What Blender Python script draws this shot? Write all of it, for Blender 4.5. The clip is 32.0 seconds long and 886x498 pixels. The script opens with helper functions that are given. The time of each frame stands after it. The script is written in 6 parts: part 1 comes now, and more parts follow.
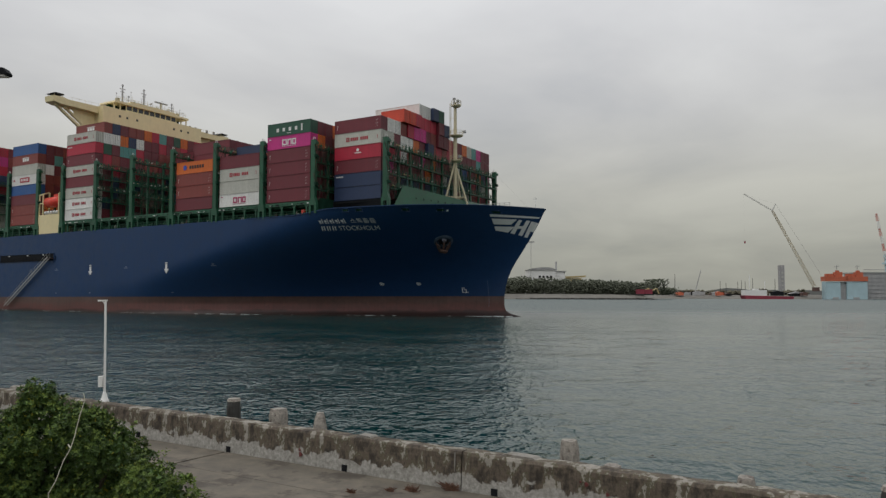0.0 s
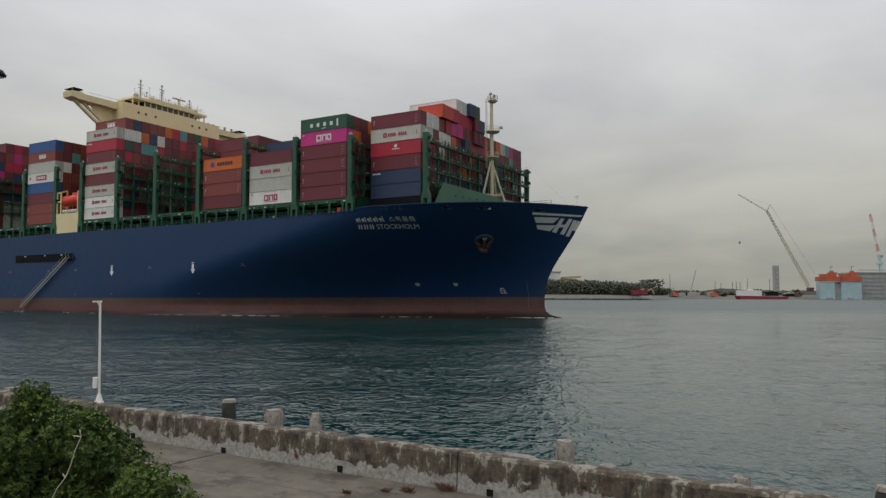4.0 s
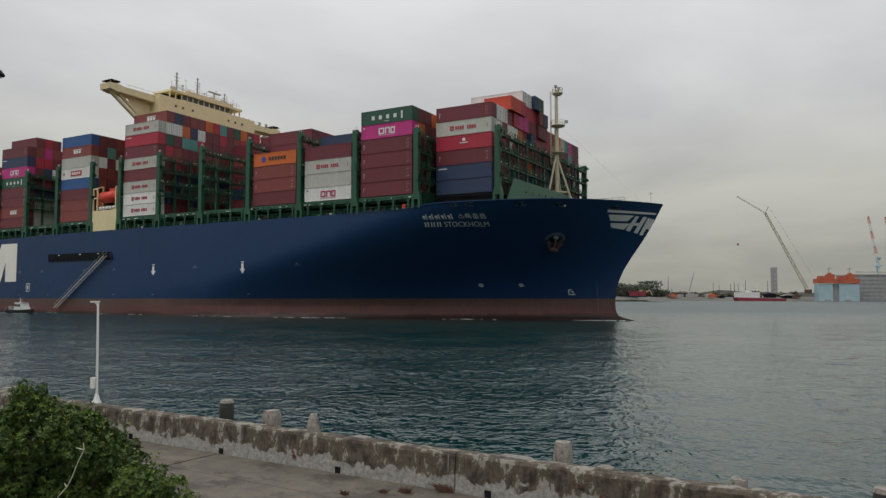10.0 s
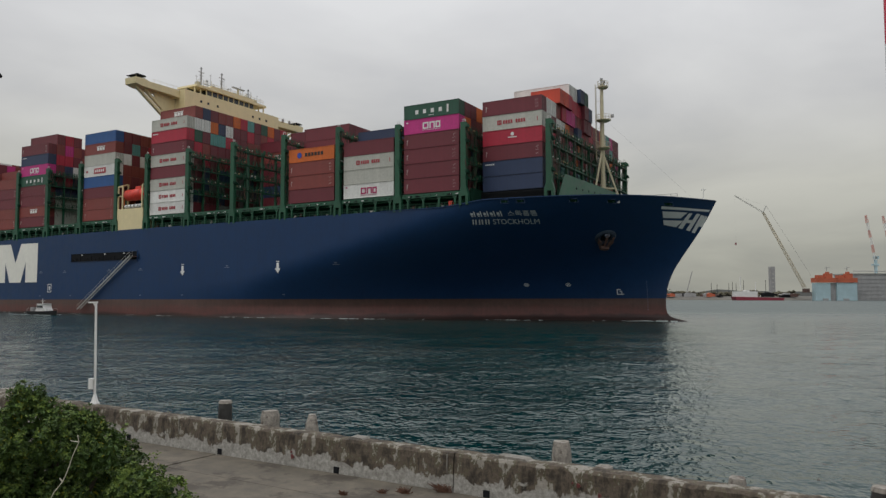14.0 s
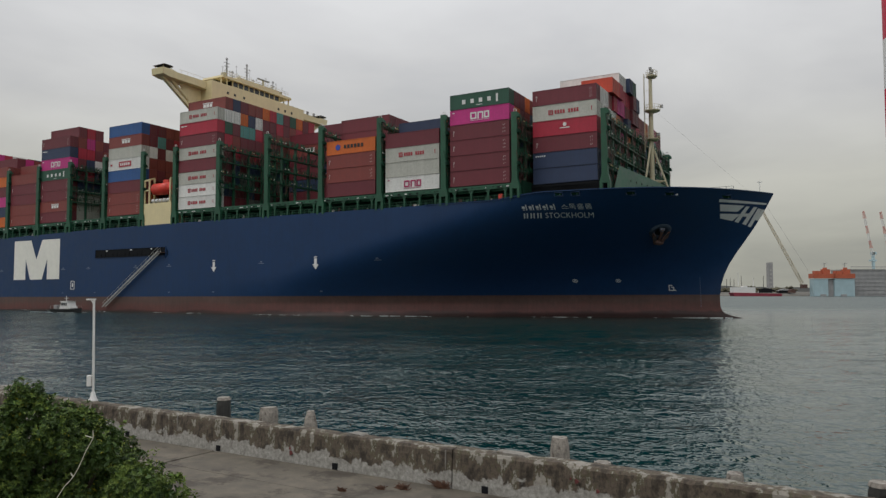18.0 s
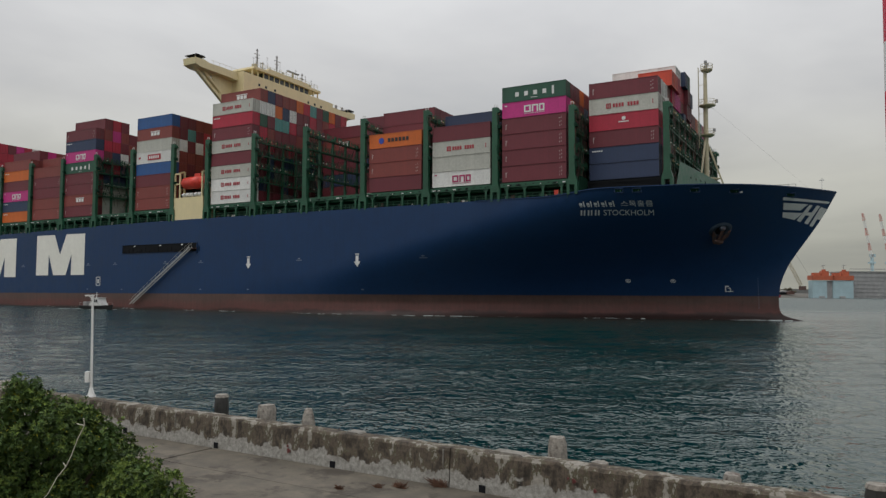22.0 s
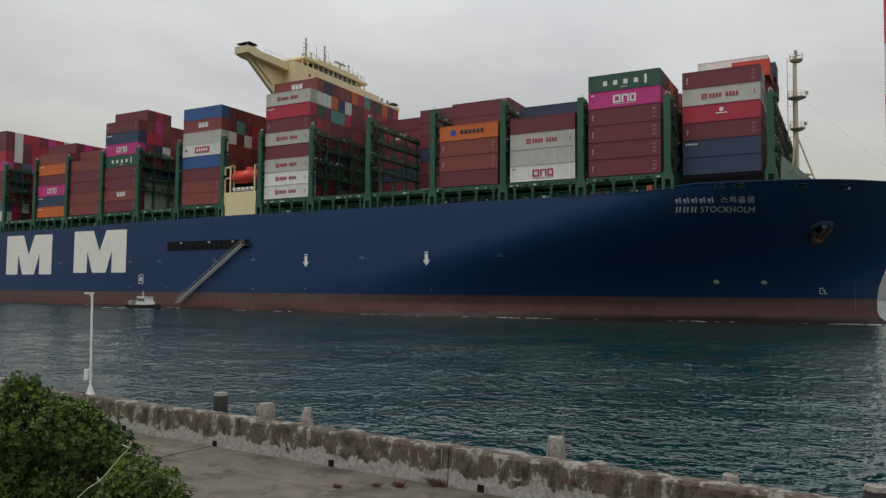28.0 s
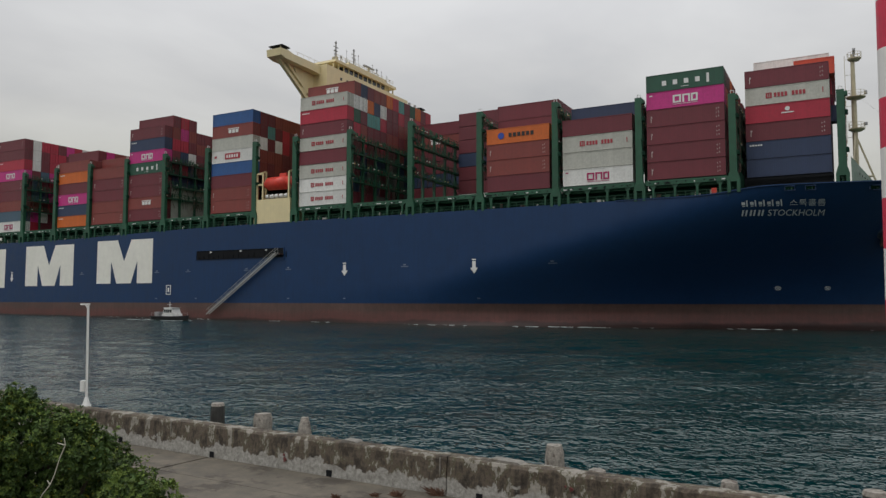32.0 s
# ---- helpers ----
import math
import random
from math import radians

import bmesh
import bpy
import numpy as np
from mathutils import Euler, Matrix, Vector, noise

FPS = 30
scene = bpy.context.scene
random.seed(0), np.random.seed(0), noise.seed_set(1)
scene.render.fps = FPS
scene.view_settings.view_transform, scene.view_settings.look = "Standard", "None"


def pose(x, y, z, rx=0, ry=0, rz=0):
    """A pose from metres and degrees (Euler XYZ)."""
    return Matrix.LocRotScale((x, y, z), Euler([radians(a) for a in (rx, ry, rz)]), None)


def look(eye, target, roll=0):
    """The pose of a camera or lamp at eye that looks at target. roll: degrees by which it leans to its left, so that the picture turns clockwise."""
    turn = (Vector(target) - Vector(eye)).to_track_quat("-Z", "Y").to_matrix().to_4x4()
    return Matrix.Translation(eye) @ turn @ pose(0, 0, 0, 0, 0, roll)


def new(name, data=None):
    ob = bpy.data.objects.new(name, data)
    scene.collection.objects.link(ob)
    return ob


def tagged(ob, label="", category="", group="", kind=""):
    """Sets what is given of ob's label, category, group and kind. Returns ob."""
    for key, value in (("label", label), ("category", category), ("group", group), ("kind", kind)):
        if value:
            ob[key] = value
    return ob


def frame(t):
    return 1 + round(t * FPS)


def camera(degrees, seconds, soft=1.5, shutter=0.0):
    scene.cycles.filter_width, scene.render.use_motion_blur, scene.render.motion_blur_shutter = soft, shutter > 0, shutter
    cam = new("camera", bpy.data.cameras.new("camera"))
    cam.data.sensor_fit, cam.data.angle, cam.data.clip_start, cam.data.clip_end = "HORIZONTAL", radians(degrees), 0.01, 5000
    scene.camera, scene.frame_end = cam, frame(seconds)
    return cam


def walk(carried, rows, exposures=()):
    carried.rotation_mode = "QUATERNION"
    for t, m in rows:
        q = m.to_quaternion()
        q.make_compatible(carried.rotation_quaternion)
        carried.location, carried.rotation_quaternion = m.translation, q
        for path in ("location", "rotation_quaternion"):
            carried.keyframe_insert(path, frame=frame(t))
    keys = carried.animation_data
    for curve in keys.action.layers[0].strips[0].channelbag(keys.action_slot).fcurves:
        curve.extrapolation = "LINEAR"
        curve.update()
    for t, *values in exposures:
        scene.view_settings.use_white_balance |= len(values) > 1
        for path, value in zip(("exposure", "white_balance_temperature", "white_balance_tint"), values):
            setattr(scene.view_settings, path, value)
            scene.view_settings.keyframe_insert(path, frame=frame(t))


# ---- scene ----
HEAD = 29.77          # the ship's heading, degrees to the right of straight ahead
EYE = (0.0, 0.0, 4.38)
cam = camera(61.87, 32.0, soft=1.4)

# seconds, turn to the right, tilt up, lean (degrees)
TURNS = [
   (0, 0.003, 3.512, 0.233), (0.5, 0.101, 3.507, -0.092), (1, 0.186, 3.503, 0.234),
   (1.5, 0.199, 3.499, 0.063), (2, 0.232, 3.505, 0.284), (2.5, 0.262, 3.530, 0.217),
   (3, 0.285, 3.549, 0.219), (3.5, 0.322, 3.563, 0.188), (5.5, 0.463, 3.537, 0.254),
   (6, 0.497, 3.546, 0.335), (6.5, 0.510, 3.540, 0.387), (7, 0.483, 3.544, 0.339),
   (7.5, 0.474, 3.558, 0.206), (8, 0.487, 3.572, 0.179), (8.5, 0.511, 3.571, 0.175),
   (9, 0.495, 3.573, 0.185), (9.5, 0.486, 3.597, 0.324), (10, 0.472, 3.638, 0.313),
   (10.5, 0.490, 3.671, 0.225), (11, 0.501, 3.671, 0.213), (11.5, 0.497, 3.659, 0.265),
   (12, 0.500, 3.649, 0.306), (12.5, 0.511, 3.657, 0.229), (13, 0.540, 3.664, 0.247),
   (13.5, 0.584, 3.653, 0.242), (14, 0.611, 3.632, 0.190), (14.5, 0.656, 3.637, 0.219),
   (16.5, 0.790, 3.513, 0.127), (17, 0.748, 3.447, 0.022), (17.5, 0.752, 3.391, 0.057),
   (18, 0.756, 3.355, 0.089), (18.5, 0.734, 3.319, 0.205), (19, 0.733, 3.292, 0.219),
   (19.5, 0.763, 3.283, 0.228), (20, 0.788, 3.270, 0.356), (20.5, 0.780, 3.263, 0.370),
   (21, 0.778, 3.268, 0.381), (21.5, 0.808, 3.263, 0.461), (22, 0.814, 3.268, 0.536),
   (22.5, 0.778, 3.279, 0.756), (23, 0.726, 3.280, 0.623), (23.5, 0.740, 3.292, 0.662),
   (24, 0.755, 3.296, 0.589), (24.5, 0.739, 3.293, 0.749), (25, 0.723, 3.272, 0.688),
   (25.5, 0.763, 3.267, 0.763), (27.5, 0.842, 3.238, 0.831), (28, 0.834, 3.228, 0.840),
   (28.5, 0.795, 3.246, 0.754), (29, 0.743, 3.295, 0.477), (29.5, 0.744, 3.387, 0.480),
   (30, 0.781, 3.425, 0.458), (30.5, 0.814, 3.412, 0.799), (31, 0.889, 3.555, 0.968),
   (31.5, 0.963, 3.730, 0.694), (32, 1.085, 3.875, 0.403),
]


def aim(turn, tilt):
    a, b = radians(turn), radians(tilt)
    return (EYE[0] + math.sin(a) * math.cos(b), EYE[1] + math.cos(a) * math.cos(b), EYE[2] + math.sin(b))


walk(cam, [(t, look(EYE, aim(a, b), c)) for t, a, b, c in TURNS], exposures=[(0, 0.0), (32, 0.0)])

# ---- world and light: a bright overcast sky ----
SUN_AZ, SUN_EL = radians(226), radians(58)
world = bpy.data.worlds.new("overcast_sky")
scene.world = world
world.use_nodes = True


def node(tree, kind, **values):
    n = tree.nodes.new(kind)
    for k, v in values.items():
        n.inputs[k.replace("_", " ")].default_value = v
    return n


def ramp(tree, stops):
    n = tree.nodes.new("ShaderNodeValToRGB")
    while len(n.color_ramp.elements) < len(stops):
        n.color_ramp.elements.new(0.5)
    for e, (at, c) in zip(n.color_ramp.elements, stops):
        e.position, e.color = at, (*c, 1) if len(c) == 3 else c
    return n


def mix_rgb(tree, a, b, factor, blend="MIX"):
    n = tree.nodes.new("ShaderNodeMix")
    n.data_type, n.blend_type = "RGBA", blend
    for slot, v in ((0, factor), (6, a), (7, b)):
        if hasattr(v, "links"):
            tree.links.new(v, n.inputs[slot])
        else:
            n.inputs[slot].default_value = v if slot == 0 else (*v, 1)
    return n.outputs[2]


def sky():
    t = world.node_tree
    t.nodes.clear()
    out, bg = t.nodes.new("ShaderNodeOutputWorld"), t.nodes.new("ShaderNodeBackground")
    blue = t.nodes.new("ShaderNodeTexSky")
    blue.sky_type, blue.sun_disc = "NISHITA", False
    blue.sun_elevation, blue.sun_rotation = SUN_EL, SUN_AZ
    blue.dust_density = 4.0
    clear = mix_rgb(t, blue.outputs[0], (0.1, 0.1, 0.1), 1.0, "MULTIPLY")
    co = t.nodes.new("ShaderNodeTexCoord")
    sep = t.nodes.new("ShaderNodeSeparateXYZ")
    t.links.new(co.outputs["Generated"], sep.inputs[0])
    # cloud deck: grey-beige haze at the horizon, brighter and cooler overhead
    height = ramp(t, [(0.0, (0.345, 0.345, 0.30)), (0.06, (0.385, 0.385, 0.34)), (0.14, (0.505, 0.50, 0.455)), (0.24, (0.595, 0.595, 0.59)), (0.37, (0.70, 0.705, 0.72)), (1.0, (1.12, 1.13, 1.16))])
    t.links.new(sep.outputs[2], height.inputs[0])
    # clouds flatten towards the horizon: project onto a layer
    layer = t.nodes.new("ShaderNodeVectorMath")
    layer.operation = "DIVIDE"
    lift = t.nodes.new("ShaderNodeMath")
    lift.operation = "ADD"
    lift.inputs[1].default_value = 0.22
    t.links.new(sep.outputs[2], lift.inputs[0])
    comb = t.nodes.new("ShaderNodeCombineXYZ")
    for i in range(3):
        t.links.new(lift.outputs[0], comb.inputs[i])
    t.links.new(co.outputs["Generated"], layer.inputs[0])
    t.links.new(comb.outputs[0], layer.inputs[1])
    n = node(t, "ShaderNodeTexNoise", Scale=1.15, Detail=5.0, Roughness=0.52, Distortion=0.35)
    t.links.new(layer.outputs[0], n.inputs["Vector"])
    shade = ramp(t, [(0.32, (0.81, 0.825, 0.85)), (0.5, (0.97, 0.97, 0.97)), (0.66, (1.09, 1.09, 1.08))])
    t.links.new(n.outputs[0], shade.inputs[0])
    clouds = mix_rgb(t, height.outputs[0], shade.outputs[0], 1.0, "MULTIPLY")
    both = mix_rgb(t, clear, clouds, 0.94)
    t.links.new(both, bg.inputs[0])
    bg.inputs[1].default_value = 1.0
    t.links.new(bg.outputs[0], out.inputs[0])


sky()
sun = new("sun", bpy.data.lights.new("sun", "SUN"))
sun.data.energy, sun.data.angle, sun.data.color = 0.8, radians(35), (1.0, 0.97, 0.93)
sun.matrix_world = look((math.sin(SUN_AZ) * math.cos(SUN_EL) * 100, math.cos(SUN_AZ) * math.cos(SUN_EL) * 100, math.sin(SUN_EL) * 100), (0, 0, 0))


# ---- materials ----
def material(name, color, rough=0.6, metal=0.0, grain=6.0, vary=0.18, bump=0.15, second=None, streak=0.0, per_object=0.0, spots=None):
    """A worn surface: two scales of colour change, fine relief, and where asked streaks that run down, or patches of a second colour."""
    m = bpy.data.materials.new(name)
    m.use_nodes = True
    t = m.node_tree
    p = t.nodes["Principled BSDF"]
    co = t.nodes.new("ShaderNodeTexCoord")
    big = node(t, "ShaderNodeTexNoise", Scale=grain * 0.13, Detail=3.0, Roughness=0.6)
    fine = node(t, "ShaderNodeTexNoise", Scale=grain, Detail=6.0, Roughness=0.65)
    for n in (big, fine):
        t.links.new(co.outputs["Object"], n.inputs["Vector"])
    dark = tuple(c * (1 - vary) for c in color)
    light = tuple(min(1, c * (1 + vary)) for c in color)
    a = ramp(t, [(0.3, dark), (0.7, light)])
    t.links.new(fine.outputs[0], a.inputs[0])
    b = ramp(t, [(0.35, (1 - vary * 0.6,) * 3), (0.65, (1 + vary * 0.4,) * 3)])
    t.links.new(big.outputs[0], b.inputs[0])
    col = mix_rgb(t, a.outputs[0], b.outputs[0], 1.0, "MULTIPLY")
    if second:
        patch = ramp(t, [(0.52, (0, 0, 0)), (0.60, (1, 1, 1))])
        n = node(t, "ShaderNodeTexNoise", Scale=grain * 0.35, Detail=7.0, Roughness=0.7)
        t.links.new(co.outputs["Object"], n.inputs["Vector"])
        t.links.new(n.outputs[0], patch.inputs[0])
        col = mix_rgb(t, col, second, patch.outputs[0])
    if streak:
        mp = t.nodes.new("ShaderNodeMapping")
        mp.inputs["Scale"].default_value = (2.2, 2.2, 0.12)
        t.links.new(co.outputs["Object"], mp.inputs["Vector"])
        n = node(t, "ShaderNodeTexNoise", Scale=1.0, Detail=5.0, Roughness=0.6)
        t.links.new(mp.outputs[0], n.inputs["Vector"])
        r = ramp(t, [(0.45, (1, 1, 1)), (0.75, (1 - streak, 1 - streak * 1.1, 1 - streak * 1.2))])
        t.links.new(n.outputs[0], r.inputs[0])
        col = mix_rgb(t, col, r.outputs[0], 1.0, "MULTIPLY")
    if per_object:
        info = t.nodes.new("ShaderNodeObjectInfo")
        r = ramp(t, [(0.0, (1 - per_object,) * 3), (1.0, (1 + per_object,) * 3)])
        t.links.new(info.outputs["Random"], r.inputs[0])
        col = mix_rgb(t, col, r.outputs[0], 1.0, "MULTIPLY")
    t.links.new(col, p.inputs["Base Color"])
    rr = ramp(t, [(0.3, (max(0.05, rough - 0.12),) * 3), (0.7, (min(1, rough + 0.12),) * 3)])
    t.links.new(fine.outputs[0], rr.inputs[0])
    t.links.new(rr.outputs[0], p.inputs["Roughness"])
    p.inputs["Metallic"].default_value = metal
    if bump:
        bp = node(t, "ShaderNodeBump", Strength=bump, Distance=0.02)
        t.links.new(fine.outputs[0], bp.inputs["Height"])
        t.links.new(bp.outputs[0], p.inputs["Normal"])
    return m


def corrugated(name, color, rough=0.5):
    """Painted container steel with upright corrugation, rust streaks and dirt."""
    m = material(name, color, rough, grain=3.0, vary=0.12, bump=0.0, streak=0.11, per_object=0.08)
    t = m.node_tree
    p = t.nodes["Principled BSDF"]
    co = t.nodes.new("ShaderNodeTexCoord")
    sep = t.nodes.new("ShaderNodeSeparateXYZ")
    t.links.new(co.outputs["Object"], sep.inputs[0])
    add = t.nodes.new("ShaderNodeMath")
    t.links.new(sep.outputs[0], add.inputs[0])
    t.links.new(sep.outputs[1], add.inputs[1])
    mul = t.nodes.new("ShaderNodeMath")
    mul.operation = "MULTIPLY"
    mul.inputs[1].default_value = 2 * math.pi / 0.28
    t.links.new(add.outputs[0], mul.inputs[0])
    sine = t.nodes.new("ShaderNodeMath")
    sine.operation = "SINE"
    t.links.new(mul.outputs[0], sine.inputs[0])
    bp = node(t, "ShaderNodeBump", Strength=0.22, Distance=0.03)
    t.links.new(sine.outputs[0], bp.inputs["Height"])
    t.links.new(bp.outputs[0], p.inputs["Normal"])
    return m


def water_material():
    m = bpy.data.materials.new("harbour_water")
    m.use_nodes = True
    t = m.node_tree
    p = t.nodes["Principled BSDF"]
    co = t.nodes.new("ShaderNodeTexCoord")
    big = node(t, "ShaderNodeTexNoise", Scale=0.03, Detail=3.0)
    t.links.new(co.outputs["Object"], big.inputs["Vector"])
    c = ramp(t, [(0.35, (0.0001, 0.025, 0.0235)), (0.65, (0.0002, 0.031, 0.0295))])
    t.links.new(big.outputs[0], c.inputs[0])
    t.links.new(c.outputs[0], p.inputs["Base Color"])
    sep = t.nodes.new("ShaderNodeSeparateXYZ")
    t.links.new(co.outputs["Object"], sep.inputs[0])
    far = t.nodes.new("ShaderNodeMapRange")   # ripples too fine to tell apart blur the reflection further out
    for k, v in (("From Min", 85.0), ("From Max", 260.0), ("To Min", 0.06), ("To Max", 0.34)):
        far.inputs[k].default_value = v
    t.links.new(sep.outputs[1], far.inputs["Value"])
    t.links.new(far.outputs[0], p.inputs["Roughness"])
    p.inputs["IOR"].default_value = 1.46
    calm = ramp(t, [(0.38, (0.55, 0.55, 0.55)), (0.62, (1.0, 1.0, 1.0))])
    patch = node(t, "ShaderNodeTexNoise", Scale=0.055, Detail=3.0)
    t.links.new(co.outputs["Object"], patch.inputs["Vector"])
    t.links.new(patch.outputs[0], calm.inputs[0])
    normal = None
    for scale, stretch, strength, dist, detail in ((0.62, 1.2, 1.0, 0.19, 1.0), (1.65, 1.25, 1.0, 0.245, 2.1)):
        mp = t.nodes.new("ShaderNodeMapping")
        mp.inputs["Rotation"].default_value = (0, 0, radians(12))
        mp.inputs["Scale"].default_value = (stretch, 1.0, 1.0)
        t.links.new(co.outputs["Object"], mp.inputs["Vector"])
        n = node(t, "ShaderNodeTexNoise", Scale=scale, Detail=detail, Roughness=0.6)
        t.links.new(mp.outputs[0], n.inputs["Vector"])
        bp = node(t, "ShaderNodeBump", Strength=strength, Distance=dist)
        t.links.new(n.outputs[0], bp.inputs["Height"])
        t.links.new(calm.outputs[0], bp.inputs["Strength"])
        if normal:
            t.links.new(normal, bp.inputs["Normal"])
        normal = bp.outputs[0]
    t.links.new(normal, p.inputs["Normal"])
    return m


def boot_material():
    """Faded antifouling: grey-brown above, redder and dark with wet weed towards the waterline, in an uneven line."""
    m = material("boot_top_red_paint", (0.105, 0.050, 0.043), 0.6, grain=0.9, vary=0.22, bump=0.04, streak=0.16)
    t = m.node_tree
    p = t.nodes["Principled BSDF"]
    co = t.nodes.new("ShaderNodeTexCoord")
    sep = t.nodes.new("ShaderNodeSeparateXYZ")
    t.links.new(co.outputs["Object"], sep.inputs[0])
    n = node(t, "ShaderNodeTexNoise", Scale=0.09, Detail=5.0, Roughness=0.65)
    t.links.new(co.outputs["Object"], n.inputs["Vector"])
    h = t.nodes.new("ShaderNodeMath")
    h.operation = "MULTIPLY_ADD"
    h.inputs[1].default_value, h.inputs[2].default_value = 2.4, -0.8
    t.links.new(n.outputs[0], h.inputs[0])
    add = t.nodes.new("ShaderNodeMath")
    t.links.new(h.outputs[0], add.inputs[0])
    t.links.new(sep.outputs[2], add.inputs[1])
    mul = t.nodes.new("ShaderNodeMath")
    mul.operation = "MULTIPLY"
    mul.inputs[1].default_value = 0.25
    t.links.new(add.outputs[0], mul.inputs[0])
    band = ramp(t, [(0.0, (0.30, 0.30, 0.30)), (0.14, (0.45, 0.40, 0.40)), (0.24, (1.05, 0.78, 0.78)), (0.55, (1.05, 0.95, 0.92)), (0.75, (0.88, 1.08, 1.05))])
    t.links.new(mul.outputs[0], band.inputs[0])
    old = p.inputs["Base Color"].links[0].from_socket
    t.links.new(mix_rgb(t, old, band.outputs[0], 1.0, "MULTIPLY"), p.inputs["Base Color"])
    return m


PAINT = {
    "maroon": (0.142, 0.021, 0.031), "brown": (0.205, 0.041, 0.034), "red": (0.38, 0.018, 0.042), "pink": (0.50, 0.026, 0.20),
    "orange": (0.55, 0.12, 0.016), "vermilion": (0.52, 0.055, 0.024), "green": (0.016, 0.075, 0.045), "navy": (0.020, 0.036, 0.085), "blue": (0.018, 0.080, 0.24),
    "grey": (0.45, 0.45, 0.40), "white": (0.66, 0.66, 0.63), "slate": (0.055, 0.10, 0.145), "teal": (0.09, 0.27, 0.25), "dull": (0.13, 0.13, 0.12),
}
STEEL = {k: corrugated("container_" + k, c) for k, c in PAINT.items()}
MAT = {
    "hull": material("hull_blue_paint", (0.0068, 0.034, 0.101), 0.43, grain=0.5, vary=0.10, bump=0.03, streak=0.10),
    "boot": boot_material(),
    "deck": material("deck_green_paint", (0.020, 0.10, 0.05), 0.6, grain=1.5, vary=0.2),
    "green": material("lashing_green_paint", (0.013, 0.078, 0.040), 0.5, grain=1.2, vary=0.22, bump=0.04),
    "cream": material("cream_superstructure_paint", (0.70, 0.60, 0.35), 0.5, grain=0.7, vary=0.05, bump=0.02, streak=0.06),
    "mast": material("buff_mast_paint", (0.48, 0.43, 0.29), 0.5, grain=1.5, vary=0.08, bump=0.02),
    "white": material("white_paint", (0.68, 0.68, 0.66), 0.5, grain=2.0, vary=0.06, bump=0.02),
    "letter": material("cream_white_letter_paint", (0.76, 0.75, 0.68), 0.5, grain=1.0, vary=0.05, bump=0.0),
    # near-black for dark fittings and for shade painted into openings
    "dark": material("dark_fitting_and_recess_shade", (0.012, 0.013, 0.015), 0.7, grain=2.0),
    # lashing green darkened, to put shade below stacks and inside openings
    "shade": material("green_paint_darkened_for_shade", (0.011, 0.040, 0.025), 0.7, grain=1.0, vary=0.45),
    "glass": material("dark_window_glass", (0.02, 0.025, 0.03), 0.12, grain=1.0, vary=0.1, bump=0.0),
    "liferaft": material("lifeboat_orange", (0.65, 0.05, 0.03), 0.4, grain=2.0),
    "steel": material("galvanised_steel", (0.42, 0.42, 0.40), 0.45, 0.5, grain=4.0),
    "faint": material("faint_hull_mark_paint", (0.16, 0.19, 0.25), 0.6, grain=3.0, vary=0.2, bump=0.0),
    "nameplate": material("dull_white_name_paint", (0.62, 0.63, 0.63), 0.6, grain=2.0, vary=0.12, bump=0.0),
    "rust": material("rusty_anchor_iron", (0.11, 0.058, 0.046), 0.8, grain=3.0, vary=0.4, second=(0.05, 0.047, 0.05)),
    # hull blue lightened: the bolster's highlight is in this colour
    "pocket": material("anchor_pocket_highlight", (0.055, 0.075, 0.11), 0.4, grain=2.0, vary=0.35, second=(0.02, 0.03, 0.05)),
    "pinkmark": material("magenta_mark", (0.36, 0.014, 0.10), 0.5),
    "redmark": material("red_mark", (0.36, 0.035, 0.05), 0.5),
    "rod": material("dull_galvanised_rod", (0.10, 0.095, 0.09), 0.6, 0.3),
    "code": material("small_pale_code_paint", (0.60, 0.57, 0.53), 0.6),
    "bluemark": material("blue_mark", (0.02, 0.06, 0.35), 0.5),
    "black": material("black_paint", (0.015, 0.015, 0.016), 0.5),
    "orangepaint": material("orange_steel_paint", (0.44, 0.105, 0.05), 0.5, grain=0.4),
    "lightblue": material("light_blue_panel", (0.36, 0.49, 0.53), 0.5, grain=0.2, vary=0.08),
    "grey": material("grey_steel_plate", (0.30, 0.30, 0.30), 0.6, grain=0.2),
    "yellow": material("yellow_crane_paint", (0.42, 0.33, 0.16), 0.5, grain=0.5),
    # crane yellow paled, so the colour carries the haze
    "buff": material("hazed_buff_crane_paint", (0.46, 0.40, 0.28), 0.6, grain=0.5),
    "redhull": material("barge_red_paint", (0.22, 0.025, 0.045), 0.5, grain=0.4),
    "foam": material("sea_foam", (0.75, 0.80, 0.80), 0.9, grain=5.0, vary=0.15),
    "water": water_material(),
}

for k in ("dark", "shade"):
    MAT[k].node_tree.nodes["Principled BSDF"].inputs["Specular IOR Level"].default_value = 0.08
MAT["hull"].node_tree.nodes["Principled BSDF"].inputs["Specular IOR Level"].default_value = 0.35


